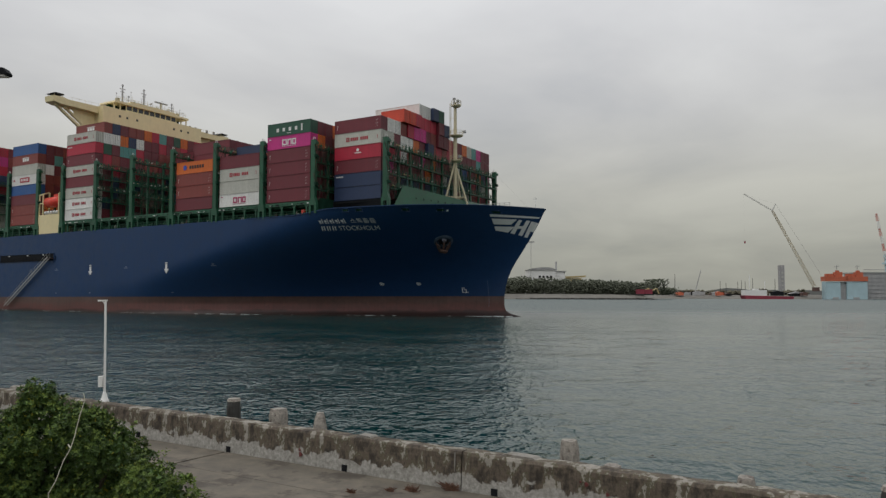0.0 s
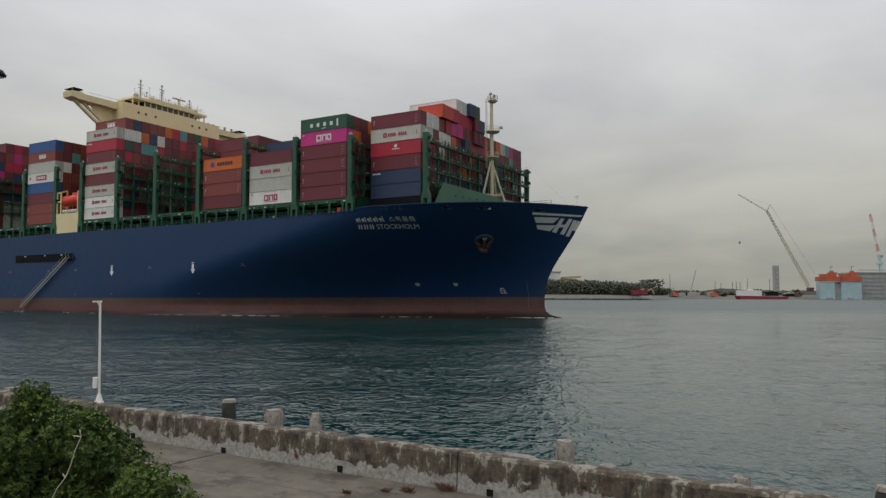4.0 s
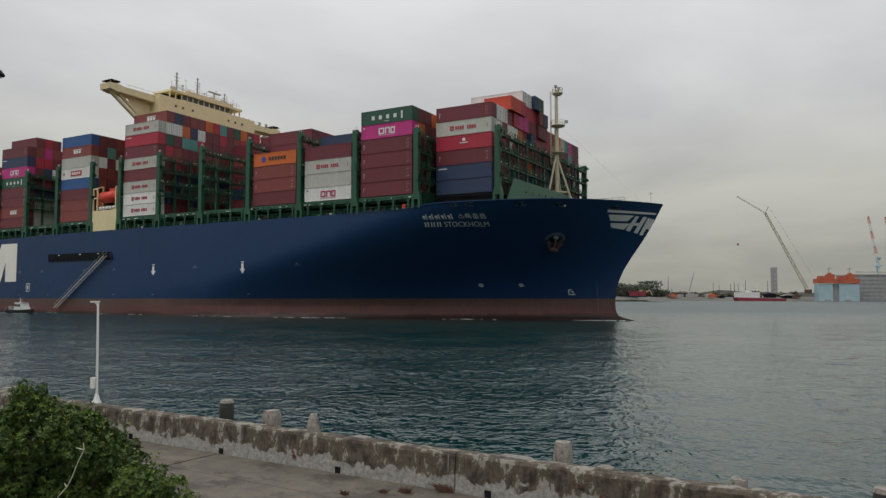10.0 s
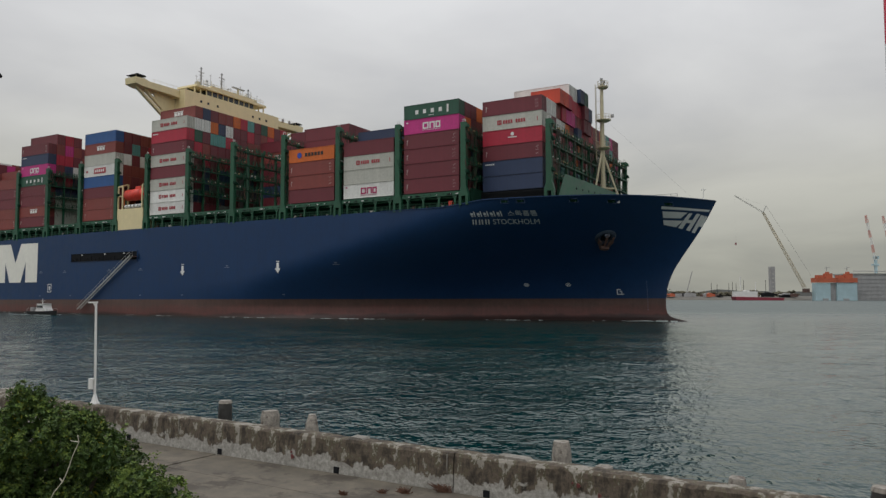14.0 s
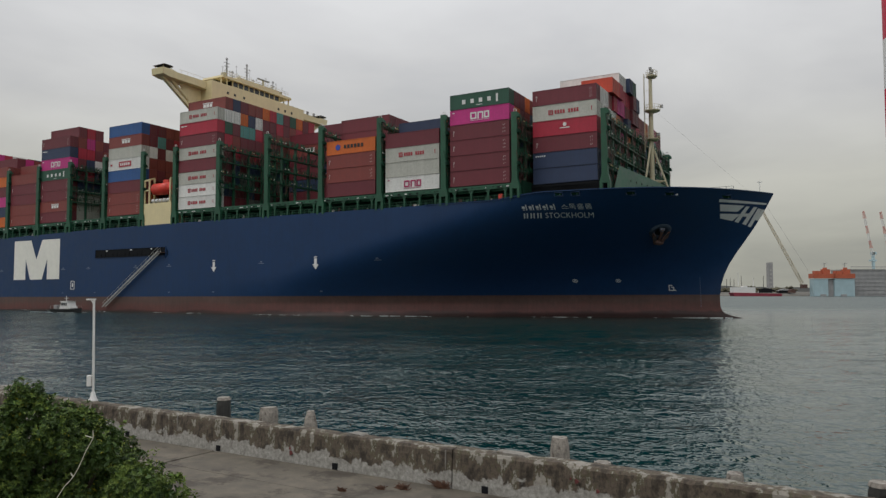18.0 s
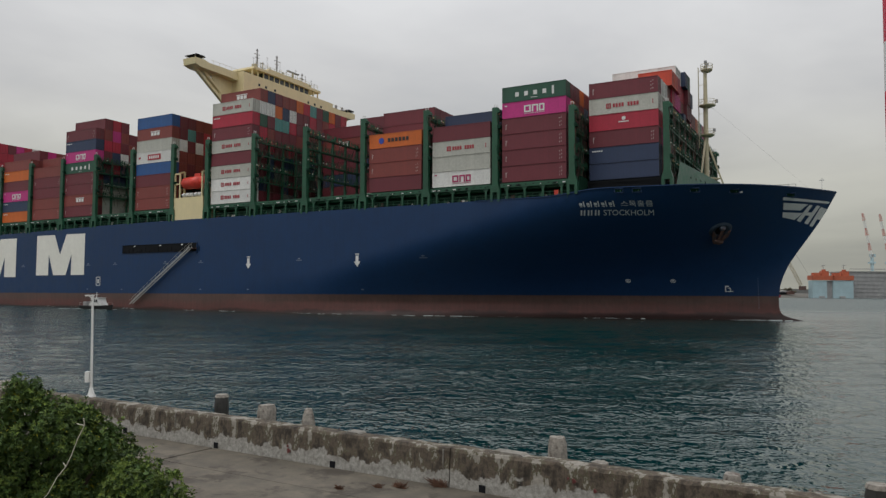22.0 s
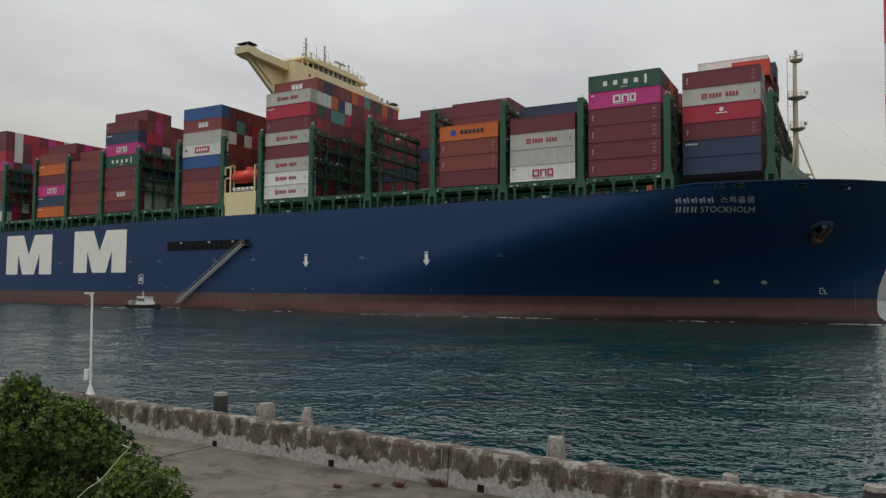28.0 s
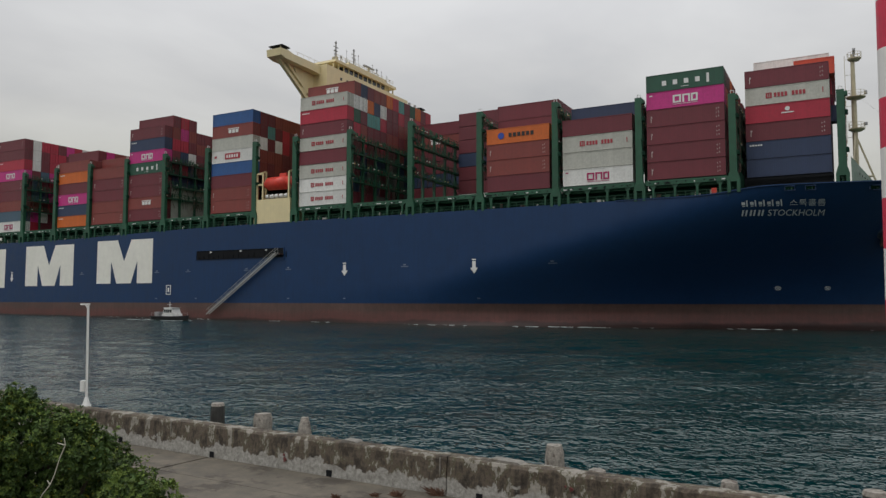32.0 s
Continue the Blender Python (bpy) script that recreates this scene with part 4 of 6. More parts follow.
def deck_gear():
    for i, x in enumerate(POSTS):
        if i in (7, 8):
            continue
        lashing_bridge(x, 30.3, rail_height(x) - 0.3, 39.1 if i < 13 else 37.9 if i < 14 else 36.7, full=i in (0, 1, 2, 5, 6, 9, 10, 11, 12, 13, 14))
    for x in (-138.2, -126.9):
        lashing_bridge(x, 30.3, rail_height(x) - 0.3, 39.1, full=x > -130)
    lashing_bridge(-24.4, 25.3, 21.6, 36.6)
    for i in range(len(POSTS) - 1):
        if i != 7:
            deck_edge(i)
    # hatch covers under the cargo
    for i in range(len(POSTS) - 1):
        if i != 7:
            part("hatch_cover", Build().box(POSTS[i] + 1.2, POSTS[i + 1] - 1.2, -29.4, 29.4, floor_of(i) - 1.3, floor_of(i) - 0.05), MAT["deck"], ship)
    # solid coaming boxes hold the shade under the cargo in their colour
    for a, c in ((POSTS[0], POSTS[7] - 0.3), (POSTS[8] + 0.3, -24.0)):
        part("hatch_coaming", Build().box(a, c, -27.6 if a < -100 and c < -100 else -23.0, 27.6 if c < -100 else 23.0, 19.0, 22.6), MAT["shade"], ship, "hatch coaming in green darkened for shade")
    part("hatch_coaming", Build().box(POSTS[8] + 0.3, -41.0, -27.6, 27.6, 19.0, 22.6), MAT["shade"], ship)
    # foremost cover is near-black for the shade below its stack
    part("hatch_cover", Build().box(-38.4, -25.6, -25, 25, BASE - 1.3, BASE - 0.05), MAT["dark"], ship)
    # dark blocks added to shut out sky below the foremost stacks
    for s in (-1, 1):
        part("stack_support", Build().box(-41.6, -38.5, min(s * 22.5, s * 29.0), max(s * 22.5, s * 29.0), 20.8, 24.4), MAT["shade"], ship)
    part("stack_support", Build().box(-38.2, -25.8, -25.0, -24.0, 21.4, BASE - 0.5), MAT["dark"], ship)


deck_gear()


def foredeck():
    # breakwater: a raked green plate with lightening holes
    b = Build()
    b.add([(-23.2, -25.0, 21.2), (-18.6, 0, 21.2), (-23.2, 25.0, 21.2), (-23.2, -20.5, 27.0), (-19.6, 0, 25.8), (-23.2, 20.5, 27.0)], [(0, 1, 4, 3), (1, 2, 5, 4)])
    bw = part("breakwater", b, MAT["green"], ship, "green raked breakwater plate with round holes")
    # holes are dark discs set on the plate for their shade
    h = Build()
    for s in (-1, 1):
        for k in range(7):
            for r in range(2):
                y = 3 + 2.4 * k
                x = -19.0 - 4.2 * y / 24
                h.tube((x + 0.02, s * y, 22.9 + 1.6 * r), (x + 0.1, s * y, 22.9 + 1.6 * r), 0.2, n=8)
    part("hole", h, MAT["dark"], bw)
    # signal mast: tapering tube, three legs, platforms, ladder and lamps
    mast = new("foremast")
    mast.parent = ship
    mast["label"] = "tall buff steel foremast with platforms and a ladder"
    mx, top = -22.1, 49.2
    part("mast_tube", Build().tube((mx, 0, 21), (mx, 0, 41.6), 0.50, 0.44, 14).tube((mx, 0, 41.6), (mx, 0, top), 0.40, 0.34, 14), MAT["mast"], mast, smooth=False)
    for dx, dy in ((4.4, 0.0), (-0.9, -5.2), (-0.9, 5.2)):
        part("leg", Build().bar((mx + dx, dy, 21.4), (mx, dy * 0.08, 34.6), 0.30), MAT["mast"], mast)
    part("leg_brace", Build().bar((mx - 0.55, -3.2, 26.6), (mx - 0.55, 3.2, 26.6), 0.24).bar((mx + 2.65, 0.0, 26.6), (mx, 0, 26.6), 0.24).bar((mx + 2.65, 0.0, 26.6), (mx - 0.55, -3.2, 26.6), 0.2).bar((mx + 2.65, 0.0, 26.6), (mx - 0.55, 3.2, 26.6), 0.2), MAT["mast"], mast)
    for z, r in ((35.5, 1.35), (41.4, 1.6), (top - 0.6, 1.15)):
        pl = part("platform", Build().tube((mx + 0.3, 0, z - 0.5), (mx + 0.3, 0, z - 0.18), 0.8, r, 12).tube((mx + 0.3, 0, z - 0.18), (mx + 0.3, 0, z), r, r, 12), MAT["mast"], mast)
        b = Build()
        for i in range(12):
            a, c = 2 * math.pi * i / 12, 2 * math.pi * (i + 1) / 12
            p, q = (mx + 0.3 + r * math.cos(a), r * math.sin(a)), (mx + 0.3 + r * math.cos(c), r * math.sin(c))
            b.bar((*p, z), (*p, z + 1.0), 0.05)
            for h in (0.5, 1.0):
                b.bar((*p, z + h), (*q, z + h), 0.05)
        part("platform_rail", b, MAT["mast"], pl)
    b = Build()
    for s in (-0.3, 0.3):
        b.bar((mx - 1.3, s, 33), (mx - 1.3, s, top), 0.08)
    for k in range(40):
        b.bar((mx - 1.3, -0.3, 33.2 + 0.41 * k), (mx - 1.3, 0.3, 33.2 + 0.41 * k), 0.05)
    for k in range(6):
        b.bar((mx - 1.3, 0, 34 + 2.9 * k), (mx, 0, 34 + 2.9 * k), 0.06)
    part("ladder", b, MAT["mast"], mast)
    for s in (-1, 1):
        part("lamp", Build().tube((mx + 0.2, s * 0.9, top - 0.6), (mx + 0.2, s * 0.9, top + 0.7), 0.16, n=8).box(mx, mx + 0.5, s * 0.9 - 0.3, s * 0.9 + 0.3, top + 0.5, top + 0.95), MAT["grey"], mast)
    part("floodlight", Build().box(mx + 1.7, mx + 2.2, 0.8, 1.3, 42.0, 42.6), MAT["grey"], mast)
    part("floodlight", Build().box(mx + 1.5, mx + 2.0, -1.4, -0.9, 35.8, 36.3), MAT["grey"], mast)
    part("stay", Build().tube((mx + 0.5, 0, 41.6), (-3.0, 0, 22.5), 0.012, n=4), MAT["steel"], mast)
    # rails, jack staff and a platform at the stem
    b = Build()
    for k in range(7):
        x = -13.5 + 1.25 * k
        for s in (-1, 1):
            b.bar((x, s * 4.5, 22.2), (x, s * 4.5, 24.0), 0.09)
    for h in (23.1, 23.55, 24.0):
        for s in (-1, 1):
            b.bar((-13.5, s * 4.5, h), (-6, s * 4.5, h - 0.0), 0.08)
    part("bow_rail", b, MAT["steel"], ship, kind="stuff")
    part("jack_staff", Build().tube((-1.9, 0, 22.8), (-1.9, 0, 25.4), 0.07, 0.04, 6).box(-2.3, -1.5, -0.06, 0.06, 24.9, 25.1), MAT["white"], ship)
    for x, y in ((-9, -6), (-9, 6), (-14, -8), (-14, 8)):
        part("mooring_winch", Build().box(x - 1.1, x + 1.1, y - 1, y + 1, 21.2, 22.0).tube((x, y - 1.2, 22.2), (x, y + 1.2, 22.2), 0.7, n=12), MAT["green"], ship)
    for x in (-31.6, -28.8, -20.2, -14.55, -6.5):
        z = 21.3
        fl = part("fairlead", Build(), MAT["hull"], ship, "closed mooring fairlead in the bulwark")
        for dx, dz, hx, hz in ((0, 0.3, 0.75, 0.08), (0, -0.3, 0.75, 0.08), (-0.68, 0, 0.08, 0.3), (0.68, 0, 0.08, 0.3)):
            p = Vector(on_side(x + dx, z + dz, 0.0))
            part("fairlead_rim", Build().box(p.x - hx, p.x + hx, p.y - 0.10, p.y + 0.3, z + dz - hz, z + dz + hz), MAT["hull"], fl)
        # shaded opening is a dark decal on unbroken plating
        decal("fairlead_opening", [rect(x - 0.6, x + 0.6, z - 0.22, z + 0.22)], MAT["shade"], "flat dark green patch for the shaded view through the opening", 0.4, 0.05)
        p = Vector(on_side(x + 0.25, z - 0.05, 0.06))
        part("fairlead_roller", Build().tube((p.x, p.y - 0.04, z - 0.2), (p.x, p.y - 0.04, z + 0.18), 0.10, n=8).tube((p.x - 0.5, p.y - 0.02, z - 0.2), (p.x - 0.5, p.y - 0.02, z + 0.18), 0.08, n=8), MAT["green"], fl)
    p = Vector(on_side(-13.6, 21.2, 0.05))
    part("bulwark_lamp", Build().box(p.x - 0.2, p.x + 0.2, p.y - 0.15, p.y + 0.1, 21.05, 21.4), MAT["white"], ship, "small white lamp on the bulwark")
    part("fire_box", Build().box(-42.8, -42.0, -30.2, -29.6, 21.0, 22.0), MAT["liferaft"], ship, "small red fire hose box")


foredeck()


# ---- bridge house ----
def bridge_house():
    house = new("bridge_house")
    house.parent = ship
    house["label"] = "cream superstructure with a wide navigation bridge"
    cream = MAT["cream"]
    x0, x1 = -138.0, -128.4
    part("tower", Build().box(-133.4, x1 - 0.2, -18.4, 18.4, 21, 54.0), cream, house)
    part("aft_tower", Build().box(x0, -133.4, -13, 13, 21, 52.0), cream, house)
    for s in (-1, 1):
        part("side_block", Build().box(x0 - 0.2, x1 + 0.3, min(s * 22, s * 30.4), max(s * 22, s * 30.4), 20.6, 26.1), cream, house, "cream deck house block below the lifeboat")
    # the bridge deck: a wide flat band in front
    part("bridge_front", Build().box(-130.6, -128.3, -18.0, 18.0, 51.5, 59.4), cream, house)
    part("bridge_deck", Build().box(-136.0, -130.6, -17.8, 17.8, 52.5, 58.8), cream, house)
    for s in (-1, 1):
        b = Build()
        b.prism([(s * 18.0, 59.2), (s * 18.0, 57.2), (s * 21.0, 57.4), (s * 29.8, 57.5), (s * 31.6, 57.9), (s * 31.8, 59.4), (s * 29.0, 59.5), (s * 27.5, 59.15)], -134.2, -130.2, axis="x")
        w = part("bridge_wing", b, cream, house)
        part("wing_brace", Build().prism([(s * 30.6, 57.6), (s * 18.3, 49.2), (s * 18.3, 50.2), (s * 29.6, 57.6)], -132.6, -131.8, axis="x"), cream, w)
        part("wing_brace", Build().prism([(s * 28.0, 57.4), (s * 18.3, 50.9), (s * 18.3, 51.8), (s * 27.0, 57.4)], -132.6, -131.8, axis="x"), cream, w)
        part("wing_web", Build().prism([(s * 18.0, 57.2), (s * 25.2, 57.4), (s * 22.4, 53.4), (s * 18.2, 50.4)], -132.35, -132.05, axis="x"), cream, w)
        part("brace_web", Build().bar((-132.2, s * 22.4, 52.9), (-132.2, s * 21.0, 52.0), 0.7, 1.4), cream, w)
        part("wing_canopy", Build().prism([(s * 28.4, 60.15), (s * 31.7, 60.15), (s * 31.2, 60.4), (s * 28.8, 60.4)], -134.0, -130.4, axis="x"), MAT["dark"], w, "dark canopy over the wing tip")
        c = Build()
        for yy in (28.8, 31.2):
            for xx in (-133.6, -130.8):
                c.bar((xx, s * yy, 59.3), (xx, s * yy, 60.2), 0.10)
        part("canopy_post", c, MAT["mast"], w, kind="stuff")
        c = Build()
        for k in range(5):
            yy = s * (18.4 + 2 * k)
            c.bar((-130.0, yy, 59.2), (-130.0, yy, 59.9), 0.05)
        c.bar((-130.0, s * 18.4, 59.9), (-130.0, s * 27.0, 59.9), 0.05)
        part("wing_rail", c, MAT["mast"], w)
    for y in (-12.5, -10.0, -6.6, 7.0, 9.8, 12.6):
        part("window", Build().box(-128.3, -128.23, y - 0.32, y + 0.32, 56.3, 56.95), MAT["glass"], house)
    # wheelhouse: windows all round below an overhanging roof
    part("wheelhouse", Build().prism([(-9.4, 59.2), (9.4, 59.2), (9.4, 60.1), (-9.4, 60.1)], -136.0, -129.8, axis="x"), cream, house)
    for k in range(9):
        y = -8.12 + k * 2.03
        part("wheelhouse_window", Build().box(-130.2, -130.05, y - 0.88, y + 0.88, 60.1, 61.5), MAT["glass"], house)
    for k in range(10):
        y = -9.14 + k * 2.03
        part("window_mullion", Build().box(-130.15, -129.9, y - 0.12, y + 0.12, 60.1, 61.5), cream, house)
    part("wheelhouse_side", Build().box(-136.0, -130.2, -9.2, 9.2, 60.1, 61.5), MAT["glass"], house)
    part("wheelhouse_roof", Build().prism([(-13.6, 61.5), (13.6, 61.5), (13.4, 62.1), (8.4, 62.2), (8.0, 62.8), (-8.0, 62.8), (-8.4, 62.2), (-13.4, 62.1)], -136.5, -129.2, axis="x"), cream, house)
    for y in (-13.2, -11.2, 11.2, 13.2):
        part("roof_post", Build().box(-130.2, -129.9, y - 0.14, y + 0.14, 59.2, 61.5), cream, house)
    # dark boxes added as shade in the open ends under the roof
    part("roof_locker", Build().box(-135.5, -133.0, -12.8, -10.0, 59.2, 61.5), MAT["shade"], house)
    part("roof_locker", Build().box(-135.5, -133.0, 10.0, 12.8, 59.2, 61.5), MAT["shade"], house)
    b = Build()
    for k in range(15):
        y = -12.6 + 1.8 * k
        b.bar((-129.6, y, 62.5), (-129.6, y, 63.5), 0.06)
    for h in (63.0, 63.5):
        b.bar((-129.6, -12.6, h), (-129.6, 12.6, h), 0.06)
    part("roof_rail", b, MAT["mast"], house)
    # masts and scanners on the roof
    for y, h, r in ((-8.4, 68.6, 0.27), (-0.8, 68.9, 0.26), (9.8, 66.8, 0.2), (-6.2, 65.6, 0.1), (1.8, 65.2, 0.1)):
        mst = part("radar_mast", Build().tube((-133, y, 62), (-133, y, h), r, r * 0.6, 8), MAT["grey"], house)
        for dz, w, k in ((0.4, 0.3, 0.3), (1.5, 1.0, 0.14), (2.4, 0.7, 0.16), (3.3, 0.3, 0.26)):
            if h - dz > 63.4:
                part("yard", Build().bar((-133, y - w, h - dz), (-133, y + w, h - dz), k), MAT["grey"], mst)
    sc = part("radar_post", Build().tube((-132.5, 5.2, 62), (-132.5, 5.2, 65.6), 0.3, n=8), MAT["mast"], house)
    part("radar_scanner", Build().box(-132.8, -132.2, 2.9, 7.6, 65.6, 65.9), MAT["grey"], sc)
    for y, z, w in ((-10.8, 62.1, 0.5), (-5.0, 62.8, 0.55), (3.2, 62.8, 0.45), (7.6, 62.8, 0.6)):
        part("antenna_dome", Build().tube((-131.8, y, z), (-131.8, y, z + 0.7), 0.12, n=8).tube((-131.8, y, z + 0.7), (-131.8, y, z + 0.8 + w), w, w * 0.9, 12).tube((-131.8, y, z + 0.8 + w), (-131.8, y, z + 0.8 + 1.7 * w), w * 0.9, w * 0.3, 12), MAT["white"], house, "small white antenna dome")
    for y, z in ((-12.2, 65.0), (-9.6, 64.4), (-7.2, 66.4), (-3.4, 65.2), (-2.2, 66.6), (0.4, 64.6), (4.2, 66.0), (8.4, 65.4), (11.0, 64.9), (12.4, 64.2)):
        part("whip_antenna", Build().tube((-130.6, y, 62.1), (-130.6, y, z), 0.06, 0.04, 5).bar((-130.6, y - 0.35, z - 0.3), (-130.6, y + 0.35, z - 0.3), 0.07), MAT["grey"], house)
    for y, w in ((-11.6, 0.9), (-4.2, 1.2), (2.0, 0.8), (6.0, 1.0), (10.2, 0.7)):
        part("roof_box", Build().box(-131.4, -130.2, y - w / 2, y + w / 2, 62.0, 63.3), MAT["mast"], house)
    for y in (-8.5, -6.5, 5.5, 7.0, 9.0, -1.0):
        part("antenna", Build().tube((-131, y, 62.4), (-131, y, 64.8), 0.07, 0.04, 5), MAT["mast"], house)
    for y in (-16.2, 15.0, 17.2, 22.0, 25.0):
        part("deck_light", Build().box(-130.4, -129.9, y - 0.25, y + 0.25, 59.2, 60.1), MAT["grey"], house)
    # lifeboats in their davits
    for s in (-1, 1):
        y, z = s * 29.3, 29.6
        boat = part("lifeboat", Build().tube((-135.9, y, z), (-134.9, y, z), 0.7, 1.45, 12).tube((-134.9, y, z), (-129.4, y, z), 1.45, 1.5, 12).tube((-129.4, y, z), (-128.0, y, z - 0.2), 1.5, 0.6, 12), MAT["liferaft"], house, "bright orange-red enclosed lifeboat", smooth=True)
        part("lifeboat_canopy", Build().box(-131.5, -129.6, y - 0.7, y + 0.7, 30.9, 31.6), MAT["liferaft"], boat)
        b = Build()
        for x in (-137.6, -128.6):
            b.bar((x, s * 30.2, 26.1), (x, s * 30.2, 31.8), 0.35).bar((x, s * 30.2, 31.8), (x, s * 27.5, 32.8), 0.35).bar((x, s * 27.4, 26.1), (x, s * 27.4, 32.8), 0.35)
        b.bar((-137.6, s * 30.2, 29.4), (-136, s * 30.2, 29.4), 0.3).bar((-137.6, s * 30.2, 31.8), (-135.8, s * 30.2, 31.8), 0.3).bar((-135.9, s * 30.2, 26.1), (-135.9, s * 30.2, 31.8), 0.3)
        part("davit", b, cream, house, kind="stuff")
        for k in range(5):
            part("life_raft", Build().tube((-135 + 1.3 * k, s * 30, 26.7), (-134.2 + 1.3 * k, s * 30, 26.7), 0.45, n=8), MAT["white"], house)
    part("escape_door", Build().box(-138.0, -137.3, -30.47, -30.4, 21.0, 23.2), MAT["dark"], house)

    # the bridge deck stands a little lower than the tower's drawn height
    low = {"bridge_wing", "wheelhouse", "wheelhouse_window", "window_mullion", "wheelhouse_side", "wheelhouse_roof", "roof_post", "roof_locker", "roof_rail", "antenna_dome", "whip_antenna", "roof_box", "radar_mast", "radar_post", "antenna", "deck_light", "bridge_front", "bridge_deck"}
    for ob in house.children:
        if ob.name.split(".")[0] in low:
            ob.location.z = -0.65


bridge_house()


# ---- foam along the hull ----
def foam():
    r = random.Random(4)
    b = Build()

    def fleck(x, y, w, d, h):
        z = -0.5 - (x + 80) * 0.0061
        n = 8
        b.prism([(x + w * math.cos(2 * math.pi * i / n) * r.uniform(0.6, 1.3), y + d * math.sin(2 * math.pi * i / n) * r.uniform(0.5, 1.4)) for i in range(n)], z - 0.05, z + h, axis="z")

    for c in (-205, -183, -171, -152, -131, -119, -98, -91, -74, -66, -57, -41, -36, -22):
        for k in range(r.randint(3, 9)):
            x = c + r.gauss(0, 2.0)
            z = -0.5 - (x + 80) * 0.0061
            big = 2.4 if c in (-119, -74, -66, -36) else 1.0
            fleck(x, -half_breadth(x, z) - r.uniform(0.05, 0.9), r.uniform(0.10, 0.50) * big, r.uniform(0.03, 0.12) * big, r.uniform(0.0, 0.03) * big)
    for s in (-1, 1):     # the small wave thrown up by the stem
        for k in range(34):
            u = r.random() ** 1.2
            x = -7.6 - 11 * u
            fleck(x, s * (half_breadth(x, -0.95) + r.uniform(0.0, 0.7)), r.uniform(0.2, 0.9), r.uniform(0.06, 0.26), r.uniform(0.03, 0.16) * (1 - u))
    aboard(thing("bow_wave", "thin white foam along the ship's waterline", "foam", kind="stuff", build=b, mat=MAT["foam"]), Matrix.Identity(4))


foam()
# ---- water: one sheet to the horizon, with low waves where it lies near ----
def water_sheet():
    def steps(near, far, first, grow):
        out, d = [0.0], first
        while out[-1] < far:
            out.append(out[-1] + d)
            if out[-1] > near:
                d *= grow
        return out
    right = steps(60, 4200, 0.9, 1.16)
    xs = [-v for v in reversed(right[1:])] + right
    front = steps(120, 4200, 0.55, 1.12)
    back = steps(5, 4200, 6.0, 1.5)
    ys = [6 - v for v in reversed(back[1:])] + [6 + v for v in front]
    v, f = [], []
    nx = len(xs)
    for y in ys:
        for x in xs:
            fade = max(0.0, 1 - math.hypot(x, y - 6) / 190) if y > 6 else 0.0
            z = 0.0
            if fade:
                z = 0.16 * fade * (noise.noise((x * 0.16, y * 0.34, 0.0)) + 0.6 * noise.noise((x * 0.42 + 7, y * 0.8, 3.0)))
            v.append((x, y, z))
    for j in range(len(ys) - 1):
        f += [(j * nx + i, j * nx + i + 1, (j + 1) * nx + i + 1, (j + 1) * nx + i) for i in range(nx - 1)]
    b = Build()
    b.v, b.f, b.m = v, f, [0] * len(f)
    return thing("water", "dark teal harbour water with small wind ripples", "water", kind="structure", build=b, mat=MAT["water"], smooth=True)


water = water_sheet()

# ---- quay and parapet: both run along the ship's course ----
WALL = -31.75  # direction of the parapet, degrees
CONCRETE = material("weathered_concrete_floor", (0.112, 0.097, 0.075), 0.85, grain=3.0, vary=0.34, bump=0.4, second=(0.062, 0.052, 0.040))
LIME = material("flaking_whitewash_on_concrete", (0.20, 0.188, 0.165), 0.9, grain=9.0, vary=0.3, bump=0.5, second=(0.13, 0.115, 0.09))


